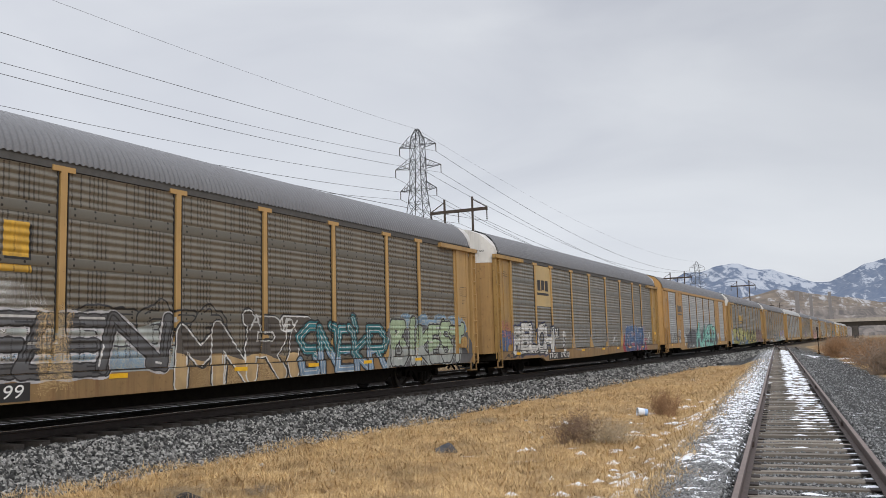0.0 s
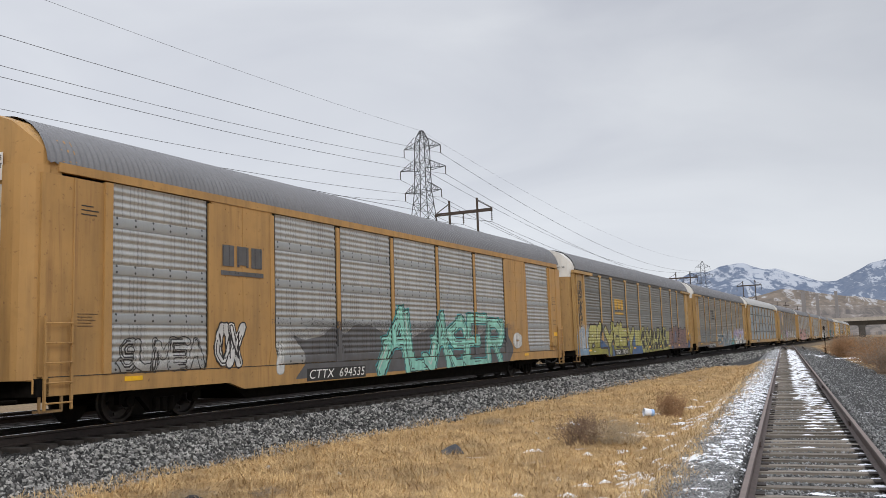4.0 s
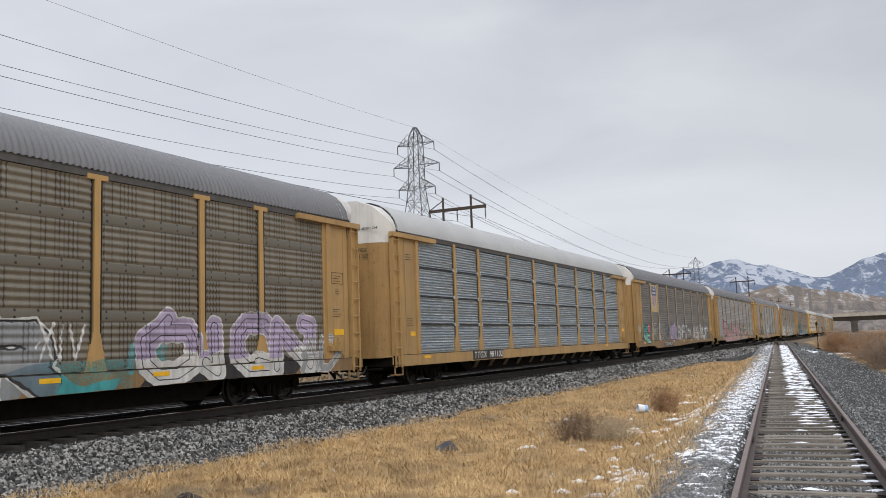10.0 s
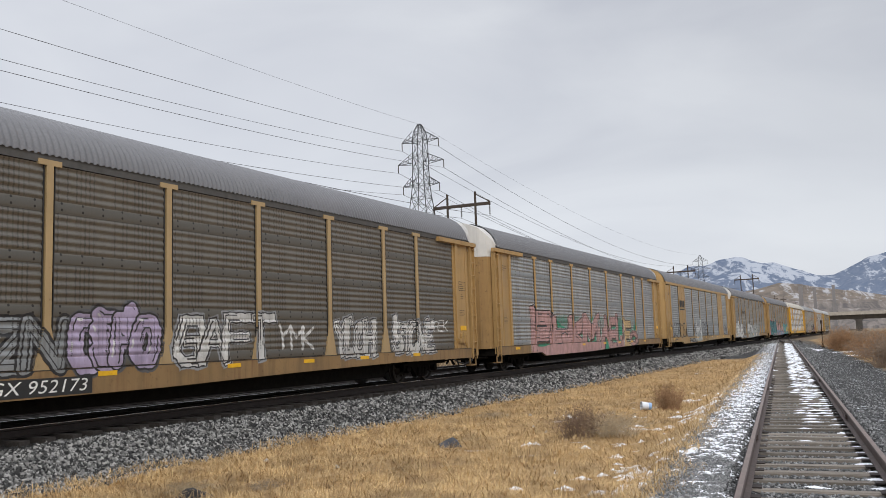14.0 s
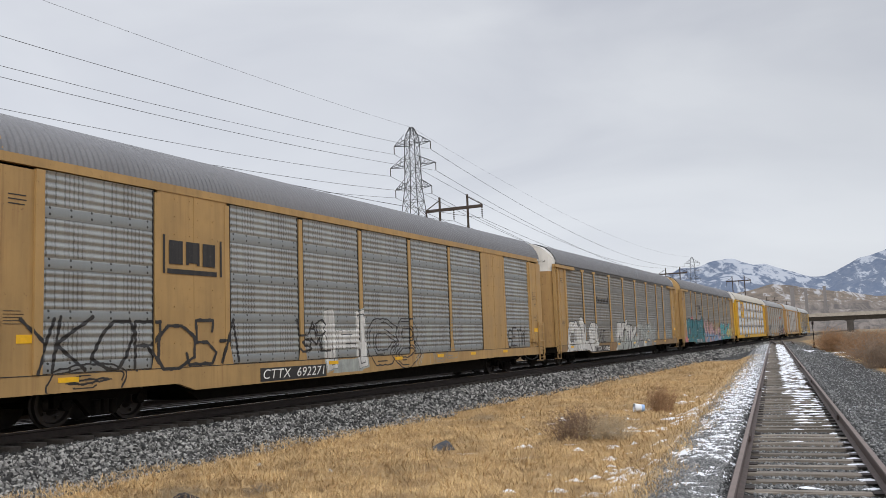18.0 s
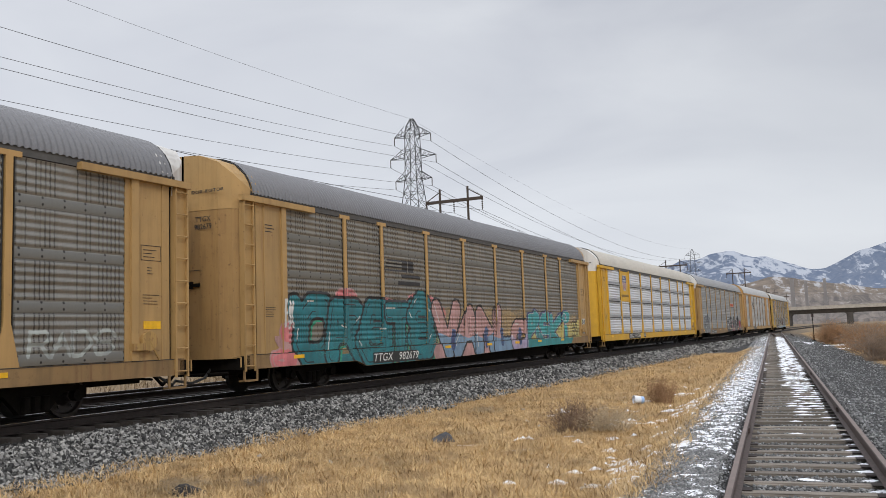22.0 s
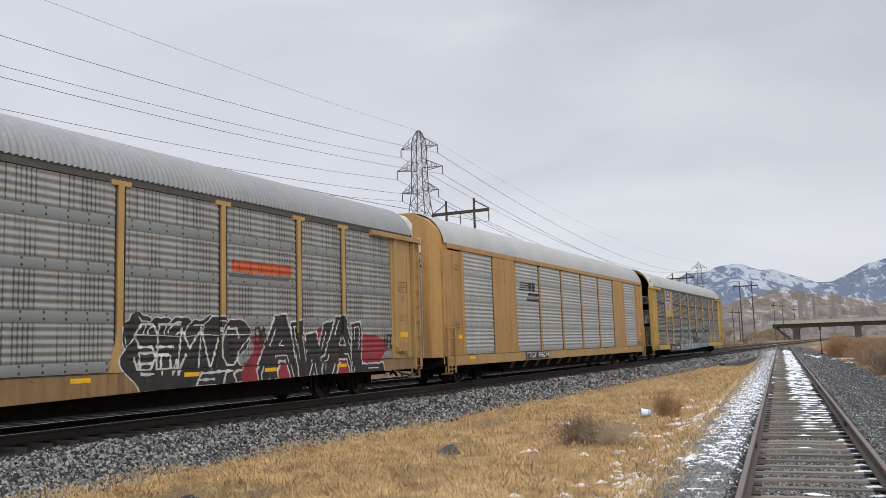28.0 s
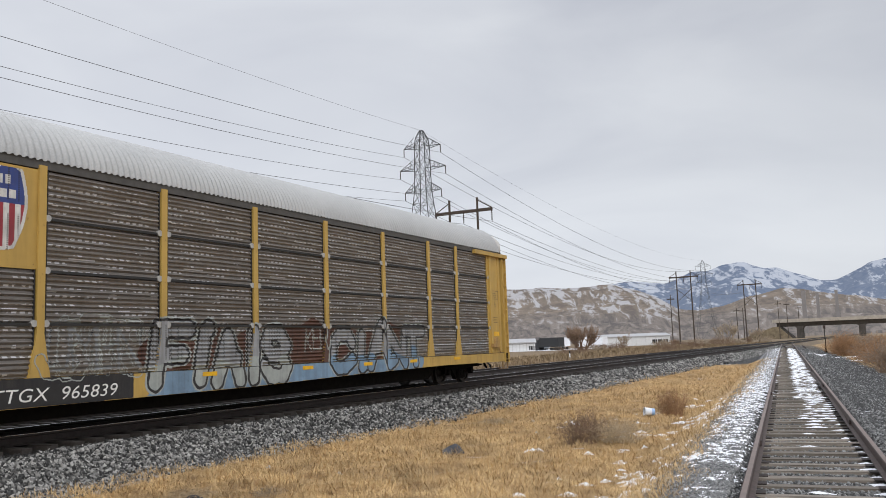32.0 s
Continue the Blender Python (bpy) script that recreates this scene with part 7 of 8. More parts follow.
        c.haze(5.3, 6.3, 0.6, 0.98, "olive", 0.8, 44)
        cl(6.3, 12.3, 0.85, 1.4, "mauve", 36, 0.1)
        c.haze(6.2, 12.6, 1.0, 1.95, "blue", 0.6, 40)
        cl(11.6, 12.9, 0.6, 1.7, "blue", 41, 0.2)
        w("RLEES", 6.4, 12.0, 0.68, 1.98, "mauve", "black", 0.24, 0.035, seed=37, line="black", wild=0.06)
    elif i == 4:
        c.haze(-12.0, -6.0, 0.95, 1.95, "mist", 0.5, 42)
        c.bubble("UNEAK", -11.8, -6.2, 1.05, 1.9, "mist", 0.2, 42)
        c.rect(-13.3, -4.9, 0.5, 0.74, "smoke")
        w("PECA", -3.9, -0.6, 0.75, 1.55, "slate", "black", 0.075, 0.025, "white", seed=43, shear=0.5)
        cl(-1.2, 3.0, 0.55, 1.0, "mist", 44, 0.03)
        w("VAR", -0.5, 3.4, 0.6, 1.85, "mist", "black", 0.19, 0.025, "white", seed=45, second="slate", shine="white", wild=0.1, block=True)
        c.scrawl("XIV", 3.2, 4.1, 1.2, 1.9, "white", 0.022, 46)
        w("IKL", 5.0, 6.6, 0.95, 1.5, "mist", "aqua", 0.06, 0.02, seed=47)
        cl(5.6, 10.6, 0.6, 1.15, "black", 50, 0.15)
        cl(3.4, 4.7, 0.6, 0.95, "aqua", 53, 0.2)
        c.haze(3.3, 5.4, 0.6, 1.25, "aqua", 0.3, 52)
        w("OION", 5.6, 11.1, 0.72, 1.98, "lilac", "white", 0.24, 0.035, seed=48, second="white", wild=0.07, line="black")
        w("AD", 10.7, 12.4, 0.75, 1.6, "grey", "white", 0.09, 0.02, seed=49)
    elif i == 5:
        c.scrawl("N", 10.4, 11.0, 1.6, 2.1, "white", 0.02, 51)
    elif i == 6:
        w("KE", -11.5, -9.8, 0.95, 1.95, "aqua", "black", 0.13, 0.025, seed=61, second="mint")
        w("O", -10.2, -9.7, 1.5, 2.0, "rose", "black", 0.1, 0.03, seed=62)
        c.scrawl("EPIC", -8.9, -8.3, 1.35, 1.75, "white", 0.014, 63)
        c.bubble("DAKO", -8.4, -5.3, 1.1, 2.0, "white", 0.22, 64)
        w("ZN", -5.2, -3.9, 1.0, 1.9, "mist", "black", 0.13, 0.03, seed=65, line="black")
        w("OSPO", -3.6, -1.7, 1.0, 1.98, "lilac", "black", 0.17, 0.025, "smoke", seed=66, shine="white", wild=0.06)
        w("GAFT", -1.15, 2.0, 1.0, 1.95, "white", "black", 0.1, 0.018, "grey", seed=67, block=True)
        c.scrawl("YMK", 2.2, 3.7, 1.2, 1.75, "white", 0.035, 68)
        w("YLCH", 4.7, 6.6, 0.98, 1.9, "white", "black", 0.13, 0.018, "grey", seed=69, block=True, wild=0.05)
        w("STOVE", 7.7, 10.2, 0.95, 1.85, "white", "black", 0.11, 0.018, "grey", seed=70, block=True, wild=0.06)
        c.scrawl("REK", 10.3, 11.3, 1.6, 1.95, "white", 0.014, 79)
        c.scrawl("REK", -12.9, -12.1, 1.55, 1.9, "white", 0.02, 71)
        c.scrawl("SJ", -12.05, -11.8, 1.1, 1.7, "black", 0.05, 72)
    elif i == 7:
        cl(-9.5, 7.3, 0.52, 1.75, "green", 73, 0.25)
        c.haze(-9.6, 7.4, 1.5, 2.3, "green", 0.35, 80)
        w("PHKM", -9.4, -0.3, 0.5, 2.25, "pink", "black", 0.3, 0.03, "white", seed=74, wild=0.06, shadow="brown", block=True)
        cl(-9.4, -0.3, 0.5, 0.95, "pink", 75, 0.06)
        w("AEU", 0.3, 4.5, 0.55, 2.2, "pink", "black", 0.2, 0.03, "white", seed=76, wild=0.07, shadow="brown", block=True)
        w("E", 4.7, 5.9, 0.6, 2.1, "cream", "black", 0.2, 0.03, "white", seed=79, wild=0.07, shadow="brown", block=True)
        w("KIS", -0.3, 0.75, 1.72, 2.1, "black", "pale", 0.05, 0.02, seed=77, block=True)
        w("C", 6.0, 7.1, 0.65, 1.45, "pink", "black", 0.12, 0.03, "white", seed=78, shadow="brown", block=True)
    elif i == 8:
        c.scrawl("YKOROSA", -12.3, -6.6, 1.0, 2.0, "black", 0.03, 81, 0.22)
        c.bubble("O", -11.6, -10.2, 0.6, 1.1, "black", 0.12, 82)
        cl(-3.0, -1.5, 0.6, 0.95, "pale", 89, 0.02)
        w("H", -3.0, -1.4, 0.8, 2.15, "white", "smoke", 0.24, 0.012, "pale", seed=83, wild=0.02, block=True)
        c.scrawl("LAC", -4.4, -3.2, 1.6, 2.0, "black", 0.022, 84)
        c.scrawl("SML", -4.3, -3.0, 1.2, 1.55, "black", 0.022, 88)
        c.bubble("C", -1.0, 0.4, 0.85, 2.0, "black", 0.2, 85)
        c.bubble("8", 0.5, 1.9, 0.62, 2.1, "black", 0.14, 86)
        c.bubble("A", 2.0, 3.0, 0.7, 2.0, "pale", 0.14, 89)
        c.bubble("CO", 3.0, 4.8, 0.8, 1.9, "mist", 0.16, 90)
        c.scrawl("SETW", 9.4, 11.3, 1.05, 1.8, "black", 0.026, 87)
    elif i == 9:
        cl(-11.9, -7.0, 0.55, 1.0, "white", 91, 0.02)
        w("OWLS", -11.7, -7.0, 0.68, 1.98, "white", "black", 0.27, 0.03, seed=92, wild=0.03)
        c.scrawl("DAVE", -7.0, -5.4, 1.05, 1.7, "black", 0.025, 93)
        cl(-3.4, 5.0, 0.55, 0.95, "white", 94, 0.03)
        cl(-3.2, 1.3, 0.95, 1.65, "pale", 98, 0.08)
        w("BOTK", -3.0, 1.2, 0.6, 1.98, "white", "black", 0.17, 0.03, "pale", seed=95, second="pale", shadow="smoke", shine="white", block=True)
        w("OMEN", 1.6, 6.0, 0.6, 1.9, "pale", "black", 0.15, 0.025, "white", seed=96, shine="white", second="mist")
        c.scrawl("RADS", 9.6, 11.5, 1.15, 1.6, "pale", 0.03, 97)
    elif i == 10:
        cl(-12.0, -11.1, 0.52, 1.35, "pink", 101, 0.25)
        for yy, zz in ((-11.9, 0.72), (-11.5, 1.4), (-9.0, 2.3), (-6.9, 2.1), (-5.0, 2.25), (-4.2, 2.2), (-3.5, 1.85)):
            w("O", yy - 0.35, yy + 0.35, zz - 0.1, zz + 0.3, "rose", "pink", 0.16, 0.05, seed=int(yy * 10) % 97)
        cl(-11.3, -3.9, 0.52, 0.9, "teal", 102, 0.03)
        w("ORGTS", -11.2, -3.9, 0.62, 2.3, "teal", "black", 0.3, 0.05, seed=103, shine="white", wild=0.04, shadow="green")
        c.haze(-11.0, -4.0, 0.7, 1.4, "aqua", 0.12, 112)
        cl(-3.7, 4.7, 0.52, 1.0, "pink", 104, 0.04)
        c.haze(-3.8, 4.6, 1.0, 2.3, "cream", 0.5, 111)
        w("VANL", -3.7, 3.2, 0.55, 2.25, "pink", "black", 0.33, 0.05, seed=106, second="sky", shine="white", wild=0.05)
        w("O", 3.1, 4.7, 0.62, 1.7, "pink", "black", 0.28, 0.04, seed=113, second="lilac", shine="white")
        for yy in (-2.4, 0.4, 1.9, 3.8):
            w("I", yy - 0.2, yy + 0.2, 0.85, 1.4, "navy", "blue", 0.12, 0.04, seed=int(yy * 10) % 83)
        c.haze(4.6, 11.6, 0.9, 2.1, "cream", 0.55, 114)
        cl(4.9, 10.6, 0.95, 1.7, "straw", 131, 0.25)
        w("BSK", 4.9, 8.9, 0.6, 1.98, "aqua", "white", 0.19, 0.02, rim="navy", seed=108, second="tealish", wild=0.02, shadow="navy", throw=(-0.13, 0.06))
        w("I", 9.0, 10.3, 0.6, 1.5, "aqua", "white", 0.22, 0.02, rim="navy", seed=115, second="tealish", wild=0.02, shadow="navy", throw=(-0.13, 0.06))
        w("O", 9.35, 10.05, 1.72, 2.1, "aqua", "white", 0.2, 0.018, seed=116, shadow="navy", throw=(-0.12, 0.06))
        w("I", 9.55, 9.85, 1.85, 2.0, "navy", "white", 0.08, 0.02, seed=130)
        cl(4.9, 10.5, 0.52, 0.95, "tealish", 107, 0.02)
        cl(10.55, 11.85, 0.95, 1.75, "straw", 109, 0.2)
        c.scrawl("ODS", 10.6, 11.4, 1.4, 1.75, "black", 0.022, 117)
        c.scrawl("DCV", 10.6, 11.5, 1.02, 1.32, "black", 0.022, 118)
        c.rect(12.1, 12.62, 1.55, 1.85, "white")
        c.rect(12.25, 12.7, 1.12, 1.45, "white")
        c.scrawl("ZNY", 12.12, 12.6, 1.6, 1.8, "black", 0.014, 119)
        c.scrawl("ROTY", 12.28, 12.68, 1.18, 1.4, "black", 0.014, 120)
        c.scrawl("PUX", -11.85, -11.45, 1.6, 2.3, "white", 0.03, 110)
    elif i == 12:
        cl(-10.9, -8.1, 0.6, 1.5, "black", 131, 0.1)
        w("ACST", -10.8, -8.0, 0.6, 2.0, "mist", "black", 0.17, 0.04, "white", seed=130, wild=0.06, block=True)
        w("OOOOOO", 1.75, 5.1, 1.35, 2.0, "black", "white", 0.2, 0.028, seed=122, wild=0.03)
        cl(1.7, 5.15, 0.52, 1.72, "white", 121, 0.03)
        cl(1.74, 5.1, 0.52, 1.7, "black", 121, 0.03)
        c.scrawl("SEMVC", 1.85, 4.95, 1.0, 1.9, "white", 0.018, 129, 0.06)
        c.scrawl("ETC", 3.6, 5.3, 0.62, 0.95, "white", 0.022, 123)
        c.scrawl("ETW", 2.0, 3.2, 0.9, 1.35, "white", 0.022, 124)
        cl(5.2, 11.2, 0.6, 1.75, "red", 125, 0.15)
        w("AWAL", 5.8, 11.0, 0.56, 2.08, "black", "white", 0.23, 0.045, seed=126, wild=0.06, block=True)
        c.scrawl("EWA", 5.5, 5.9, 1.5, 1.9, "black", 0.02, 127)
        c.scrawl("NED", 11.3, 11.8, 1.3, 1.7, "black", 0.02, 128)
    elif i == 14:
        c.rect(-8.4, -5.0, 0.5, 0.985, "black")
        c.haze(-13.2, -11.2, 0.6, 0.98, "smoke", 0.45, 149)
        c.scrawl("POLK", -11.0, -9.3, 1.3, 1.85, "pale", 0.03, 141)
        c.bubble("JBTRS", -7.0, -4.7, 1.0, 2.0, "pale", 0.1, 142)
        c.scrawl("OMEN", -6.9, -4.8, 1.1, 1.9, "mist", 0.02, 150)
        cl(-4.6, 6.4, 0.52, 1.05, "sky", 143, 0.05)
        cl(-4.6, 5.5, 1.0, 1.9, "brown", 144, 0.2)
        w("FIAIS", -4.3, -0.2, 0.65, 1.85, "grey", "black", 0.16, 0.035, "pale", seed=145, second="pale")
        c.scrawl("KER", 0.6, 1.5, 1.3, 1.9, "pale", 0.02, 146)
        w("CIANT", 1.7, 6.6, 0.72, 1.85, "grey", "black", 0.15, 0.035, "pale", seed=147, second="sky")
        c.scrawl("OK", 10.0, 11.5, 1.05, 1.5, "mist", 0.02, 148)
    return c


def end_tags(i):
    """Marker scrawls high on the leading end panel."""
    c = Canvas(-12.85, -11.98, 1.7, 4.45)
    if i == 3:
        for j, wd in enumerate(("OE", "KA", "SR", "DK", "EB", "RS")):
            c.scrawl(wd, -12.75, -12.3 + 0.1 * (j % 2), 2.05 + 0.28 * j, 2.4 + 0.28 * j, "black", 0.026, 400 + j, 0.3)
        c.bubble("R", -12.7, -12.2, 3.75, 4.25, "black", 0.06, 411)
    return c


def emblem(i):
    """Railway emblems as plain shapes in their colours."""
    c = Canvas(-11.5, 11.5, 2.4, 4.6)

    def blocks(y, z, s, ink, bar, n=3):
        for j in range(n):
            a = y + j * 0.62 * s
            if ink == "gold":
                c.rect(a + 0.03, a + 0.54 * s, z - 0.04, z + 0.58 * s, "black")
            c.rect(a, a + 0.5 * s, z, z + 0.62 * s, ink)
            c.rect(a + 0.1 * s, a + 0.4 * s, z - 0.01, z + 0.06 * s, None) if j == 1 else None
        c.rect(y - 0.05, y + 1.8 * s, z - 0.26 * s, z - 0.13 * s, bar)

    def streaks(y, z):
        for j in range(4):
            c.rect(y + 0.05 * j, y + 1.15, z + 0.1 * j, z + 0.1 * j + 0.045, "black")
        c.rect(y + 1.05, y + 1.4, z, z + 0.36, "black")
        c.rect(y + 1.45, y + 1.8, z, z + 0.36, "black")
        for j, n in enumerate((1.2, 1.4)):
            c.rect(y + 2.2 - n, y + 2.2, z - 0.2 - 0.22 * j, z - 0.08 - 0.22 * j, "black")

    def shield(y, z, wide, tall):
        u, v = (c.Y - y) / wide, (c.Z - z) / tall
        edge = 0.47 + 0.05 * np.cos((v - 0.1) * 5.5) - 0.9 * np.maximum(0, -0.12 - v) ** 2.2
        inside = (np.abs(u) < edge) & (v > -0.5 + 0.22 * np.abs(u) ** 1.5) & (v < 0.5 - 0.1 * np.cos(np.minimum(np.abs(u), 0.5) * 12.5) * 0.5)
        core = (np.abs(u) < edge - 0.045) & (v > -0.46 + 0.22 * np.abs(u) ** 1.5) & (v < 0.455 - 0.1 * np.cos(np.minimum(np.abs(u), 0.5) * 12.5) * 0.5)
        c.fill(inside, "white")
        c.fill(core & (v > 0.06), "shield_blue")
        c.fill(core & (v <= 0.06) & (np.floor((u + 0.5) * 13) % 2 == 0), "shield_red")
        for row, wdt in ((0.33, 0.3), (0.17, 0.38)):
            for q in range(6):
                a = -wdt + q * wdt / 3
                c.fill(core & (np.abs(v - row) < 0.05) & (u > a + 0.012) & (u < a + wdt / 3 - 0.02), "white")

    if i == 0:
        blocks(-6.6, 3.0, 1.0, "gold", "gold")
    elif i == 1:
        blocks(-8.75, 3.55, 0.75, "black", "black")
    elif i == 2:
        blocks(-8.8, 3.25, 0.78, "smoke", "smoke")
    elif i == 3:
        blocks(-6.5, 3.0, 0.95, "gold", "gold")
    elif i in (4, 10):
        streaks(-6.9, 3.3)
    elif i == 6:
        shield(-8.05, 3.86, 1.36, 1.42)
    elif i == 8:
        blocks(-8.85, 3.15, 0.8, "black", "black")
        c.rect(-9.02, -8.96, 2.95, 3.75, "black")
        c.rect(-7.3, -7.24, 2.95, 3.75, "black")
    elif i == 9:
        for j in range(8):
            c.rect(-6.75 + j * 0.29, -6.53 + j * 0.29, 3.1, 3.35 + (0.12 if j in (0, 7) else 0), "black")
    elif i == 11:
        shield(-8.05, 3.95, 0.88, 0.92)
    elif i == 12:
        c.rect(4.7, 6.9, 3.15, 3.42, "orange")
        c.rect(4.6, 6.8, 3.02, 3.08, "smoke")
    elif i == 13:
        streaks(-6.6, 3.5)
    elif i == 14:
        shield(-8.05, 3.88, 1.4, 1.5)
    return c


MARKS = {0: ("99", -5.15), 1: ("TTGX   979210", -6.4), 2: ("CTTX  694535", -4.4), 3: ("TTGX  700341", -5.7), 4: ("TTGX   979337", -6.5), 5: ("TTGX  981102", -6.5), 6: ("TTGX 952173", -4.6), 8: ("CTTX  692271", -4.6),
         9: ("TTGX  158468", -6.2), 10: ("TTGX   982679", -6.4), 11: ("TTGX  971264", -6.4), 12: ("TTGX  964445", -6.2), 13: ("TTGX  996274", -4.9), 14: ("TTGX  965839", -6.7)}
for i, (car, sets) in enumerate(TRAIN):
    kind = CARS[i]["kind"]
    posts = POSTS_B if kind == "B" else POSTS_A
    paint_car(i).lay(car, kind, "graffiti", "spray-painted graffiti over the lower side", posts)
    if i == 3:
        end_tags(i).lay(car, kind, "graffiti", "black marker scrawls on the end panel", posts)
    if i in (1, 6, 11, 14):
        c = emblem(i)
        # on a flat board
        verts, faces, mats = [], [], []
        for r in range(c.nz):
            row = c.c[r]
            cut = np.flatnonzero(np.diff(row)) + 1
            for s, e in zip(np.concatenate([[0], cut]), np.concatenate([cut, [c.ny]])):
                if row[s]:
                    b = len(verts)
                    z0, z1, y0, y1 = c.z0 + r * CELL_Z, c.z0 + (r + 1) * CELL_Z, c.y0 + s * CELL_Y, c.y0 + e * CELL_Y
                    verts += [(HALF - 0.04, y0, z0), (HALF - 0.04, y1, z0), (HALF - 0.04, y1, z1), (HALF - 0.04, y0, z1)]
                    faces.append((b, b + 1, b + 2, b + 3))
                    mats.append(row[s] - 1)
        me = bpy.data.meshes.new("emblem")
        me.from_pydata(verts, [], faces)
        for nm in c.names[1:]:
            PAINT_M.setdefault(nm, spray("spray_" + nm, PAINT[nm]))
            me.materials.append(PAINT_M[nm])
        me.polygons.foreach_set("material_index", np.array(mats, np.int32))
        part("emblem", me, None, car, "painted railway emblem on its board")
    else:
        emblem(i).lay(car, kind, "emblem", "painted railway emblem", posts)
    if i == 11:
        side_text(car, "BUILDING AMERICA", -8.05, 3.2, 0.13, M_LETTER_B, HALF - 0.038, fat=0.003)
        slab(car, "class_panel", -4.1, -3.68, 0.70, 0.96, M_BLACKED, HALF, HALF + 0.0065, label="small black class panel")
        side_text(car, "R1", -3.89, 0.83, 0.2, M_LETTER_W, HALF + 0.011, 0.0, 0.0)
    if i in MARKS:
        words, y = MARKS[i]
        wide = 2.7 if len(words) > 4 else 0.7
        lift = 0.13 if CARS[i].get("shallow") else 0.0
        slab(car, "number_panel", y - wide / 2, y + wide / 2, 0.545 + lift, 0.86 + lift, M_BLACKED, HALF, HALF + 0.0065, label="black panel for the reporting mark")
        side_text(car, words, y, 0.70 + lift, 0.225, M_LETTER_W, HALF + 0.011, 0.2, 0.0, 1.25)
    for yy in (-11.3, -2.9, 0.6, 3.4, 6.0, 9.0) if i not in (2, 5, 11, 13) else (-11.3, 9.0):
        slab(car, "reflector", yy - 0.22, yy + 0.22, 0.84, 0.93, M_BRIGHT, HALF, HALF + 0.008, "yellow reflective strip")
    # front doors and hood
    if CARS[i].get("open") != -1:
        num = MARKS.get(i, ("", 0))[0].split()
        if len(num) == 2:
            if kind == "B":
                bm = bmesh.new()
                box(bm, 0.46, 0.86, -13.722, -13.69, 4.48, 4.98)
                part("height_placard", bm, M_LETTER_W, car, "white clearance placard on the hood")
                for q, wd in enumerate(("EXCESS", "HEIGHT", "CAR")):
                    front_text(car, wd, 0.66, 4.88 - 0.15 * q, 0.085, M_LETTER_B, -13.727)
            else:
                front_text(car, "EXCESS HEIGHT CAR", 0.76, 4.86, 0.07, M_LETTER_B)
            front_text(car, num[0], 0.62, 4.2, 0.12, M_LETTER_B, -13.727 if kind == "B" else -13.715)
            front_text(car, num[1], 0.62, 4.02, 0.12, M_LETTER_B, -13.727 if kind == "B" else -13.715)
    # stencils on the end panels: too small to read, so plain bars
    g = random.Random(300 + i)
    bm = bmesh.new()
    x0, x1 = HALF - 0.02, HALF - 0.014
    yb = 12.4 if kind != "B" else 12.55
    for r in range(3):
        box(bm, x0, x1, yb - 0.1, yb - 0.1 + g.uniform(0.12, 0.25), 2.85 - 0.06 * r, 2.862 - 0.06 * r)
    for r in range(4):
        box(bm, x0, x1, yb - 0.22, yb - 0.22 + g.uniform(0.2, 0.45), 2.3 - 0.06 * r, 2.311 - 0.06 * r)
    for ya, yb2, za, zb2 in ((-0.27, 0.27, 3.0, 3.012), (-0.27, 0.27, 3.3, 3.312), (-0.27, -0.258, 3.0, 3.3), (0.258, 0.27, 3.0, 3.3)):
        box(bm, x0, x1, yb + ya, yb + yb2, za, zb2)
    for r in range(3):
        box(bm, x0, x1, yb - 0.2, yb - 0.2 + g.uniform(0.2, 0.38), 3.07 + 0.07 * r, 3.082 + 0.07 * r)
    for r in range(5):
        box(bm, x0, x1, -12.6, -12.6 + g.uniform(0.3, 0.45), 2.1 - 0.055 * r, 2.11 - 0.055 * r)
    for r in range(3):
        box(bm, x0, x1, -12.55, -12.55 + g.uniform(0.25, 0.4), 4.1 - 0.08 * r, 4.12 - 0.08 * r)
    tagged(part("stencil", bm, M_LETTER_B, car, "small black stencilled data, too small to read"), "small black stencilled data, too small to read", kind="stuff")
    slab(car, "warning_plate", yb - 0.2, yb + 0.25, 1.62, 1.78, M_BRIGHT, x0, x1 + 0.003, "small yellow warning plate")
    if i in (5, 6, 8, 13):
        slab(car, "warning_plate", -12.35, -12.05, 1.55, 1.7, M_BRIGHT, x0, x1 + 0.003, "small yellow warning plate")
    # hand brake at the rear end
    bm = bmesh.new()
    rod(bm, (HALF - 0.02, 12.3, 1.38), (HALF + 0.06, 12.3, 1.38), 0.2, seg=14)
    box(bm, HALF - 0.02, HALF + 0.1, 11.85, 12.2, 1.2, 1.34)
    rod(bm, (HALF + 0.05, 12.3, 1.38), (HALF + 0.05, 12.55, 1.0), 0.02, seg=5)
    part("hand_brake", bm, M_TAN_RUSTY, car, "rusty hand brake on the end panel")
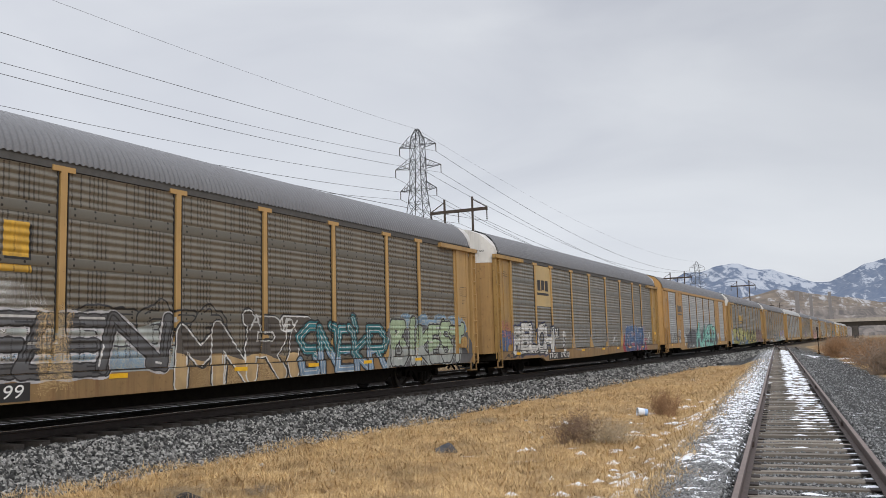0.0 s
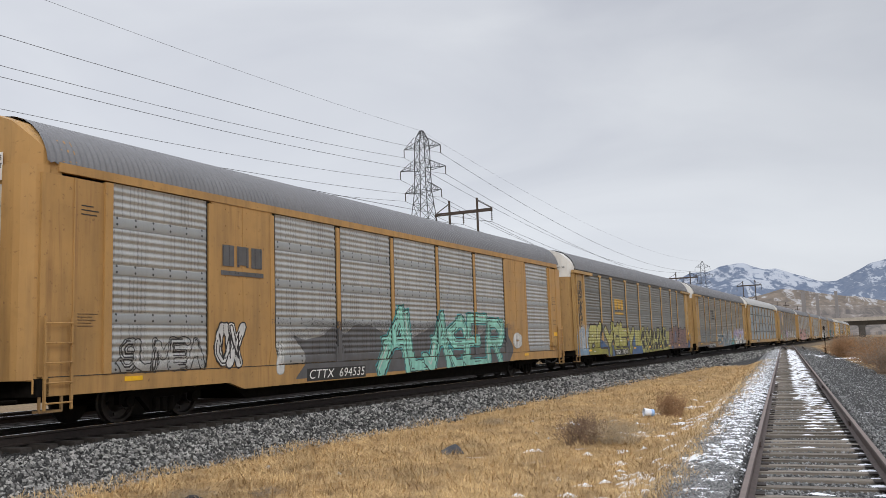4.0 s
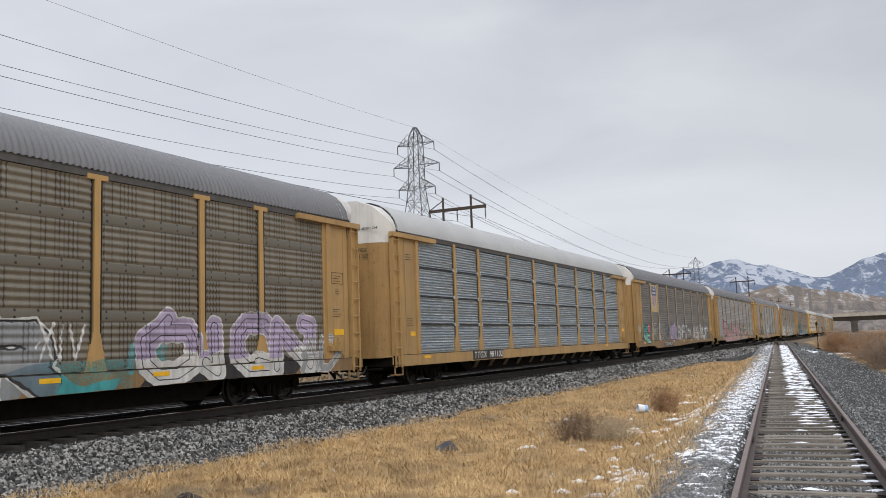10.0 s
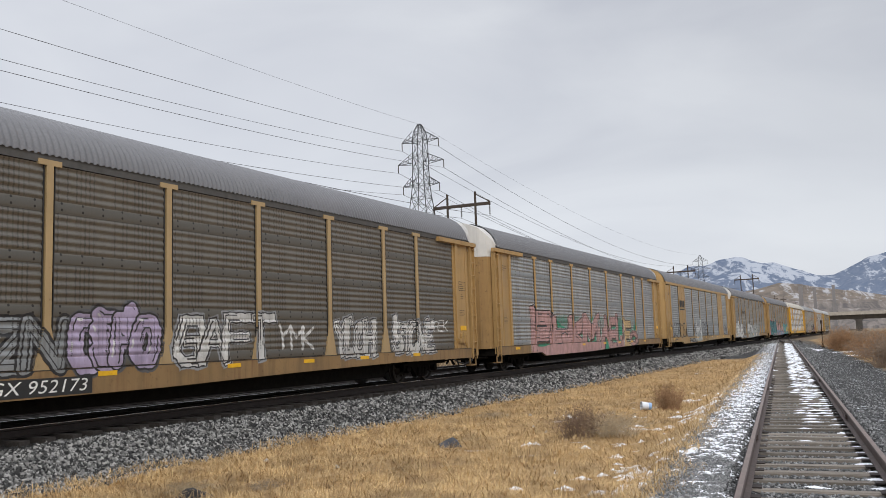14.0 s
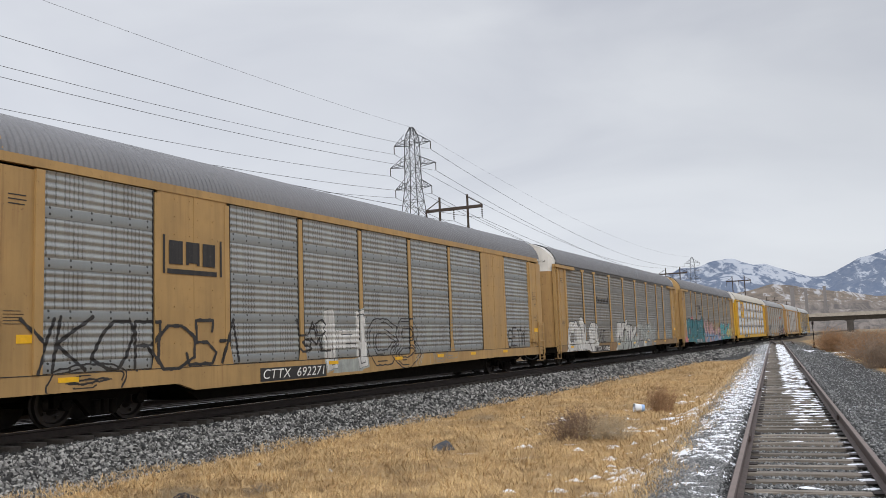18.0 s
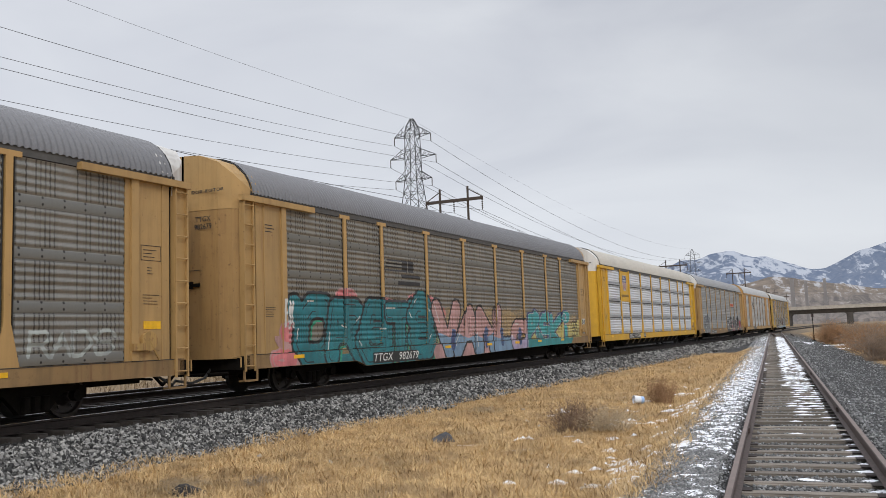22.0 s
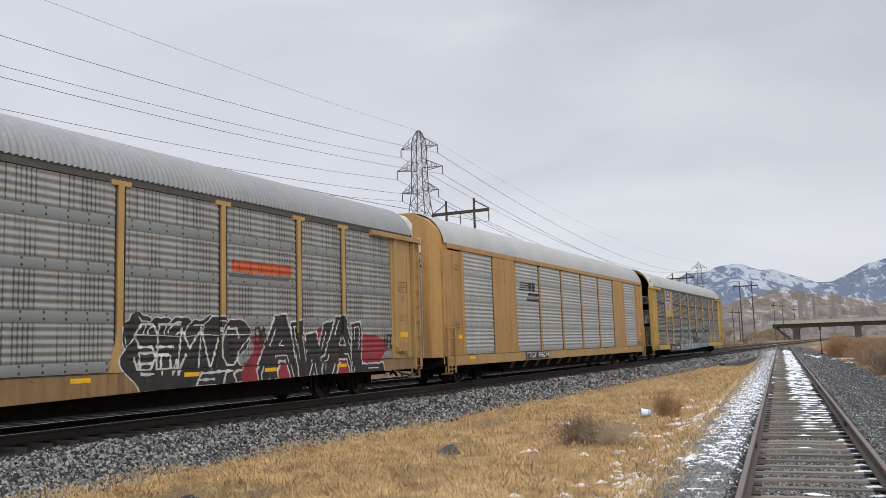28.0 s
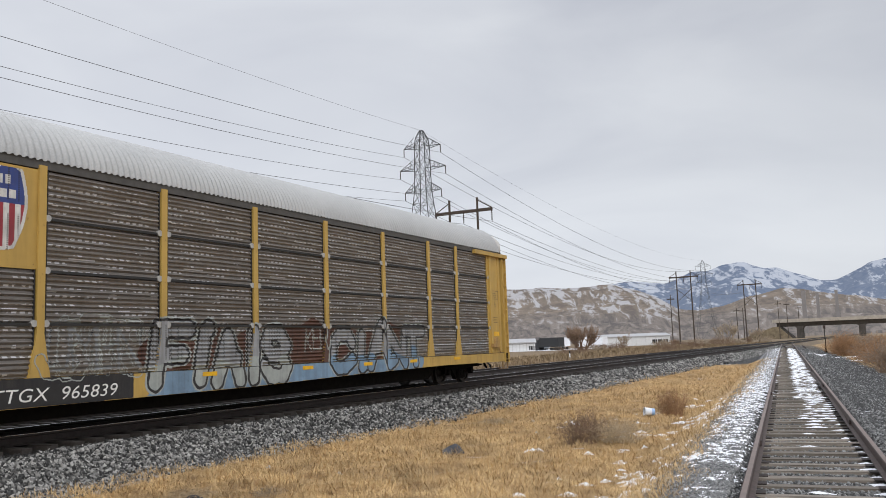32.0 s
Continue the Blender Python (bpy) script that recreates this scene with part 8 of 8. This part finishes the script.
    # steps and hoses at both ends
    for e in (-1, 1):
        bm = bmesh.new()
        for yy in (e * 12.9, e * 13.35):
            box(bm, HALF - 0.05, HALF - 0.01, yy - 0.02, yy + 0.02, 0.4, 0.7)
        box(bm, HALF - 0.2, HALF, min(e * 12.9, e * 13.35), max(e * 12.9, e * 13.35), 0.38, 0.42)
        part("step", bm, M_SILL, car)
        bm = bmesh.new()
        p = [(0.5, e * 13.3, 0.75), (0.62, e * 13.7, 0.5), (0.5, e * 14.0, 0.4), (0.3, e * 14.3, 0.48)]
        for a, b in zip(p, p[1:]):
            rod(bm, a, b, 0.03, seg=6)
        part("air_hose", bm, M_BLACKED, car)
        bm = bmesh.new()
        rod(bm, (0.2, e * 13.45, 0.95), (HALF, e * 13.5, 0.95), 0.018, seg=5)
        rod(bm, (HALF, e * 13.5, 0.95), (HALF, e * 13.5, 0.72), 0.018, seg=5)
        part("uncoupling_lever", bm, CARS[i]["frame"], car)


# ---- what moves ----
def run(t):
    """How far the train has come along the line (metres) at t seconds."""
    return 0.2874 - 12.08468 * t - 0.01614 * t ** 2 + 0.00013418 * t ** 3


SLACK = {3: 0.02, 4: -0.08, 6: 0.07, 8: 0.05, 10: -0.06, 11: 0.15, 13: -0.1, 14: 0.08}
SURGE = {2: -0.28, 3: -0.12, 4: -0.1, 5: -0.08, 6: -0.05, 7: -0.04, 8: -0.24, 9: 0.03, 11: -0.2, 13: 0.03, 14: -0.35, 15: -0.3, 16: -0.28, 17: -0.26, 18: 0.08, 20: -0.14, 22: 0.02, 24: 0.08, 25: -0.05, 26: -0.08, 27: -0.12, 28: -0.15, 29: 0.07, 30: 0.15, 31: 0.0, 32: -0.05}


def motions():
    for i, (car, sets) in enumerate(TRAIN):
        rows = []
        for t in range(33):
            rows.append((t, pose(MAIN_X, run(t) + SURGE.get(t, 0.0) + PITCH * (i + 0.5) + SLACK.get(i, 0.0), 0)))
        walk(car, rows)
        # the wheels roll while the car is near
        t0 = max(0.0, (PITCH * (i + 0.5) - 62) / 12.3)
        t1 = min(32.0, (PITCH * (i + 0.5) + 12) / 12.3)
        n0, n1 = int(t0 * FPS), int(t1 * FPS)
        for w in sets:
            p, flip = w.location.copy(), w.rotation_euler.z
            rows = []
            for f in sorted({0, *range(n0, n1 + 1), 32 * FPS}):
                a = -run(min(max(f, n0), n1) / FPS) / 0.42
                rows.append((f / FPS, Matrix.Translation(p) @ Matrix.Rotation(a, 4, "X") @ Matrix.Rotation(flip, 4, "Z")))
            walk(w, rows)


motions()
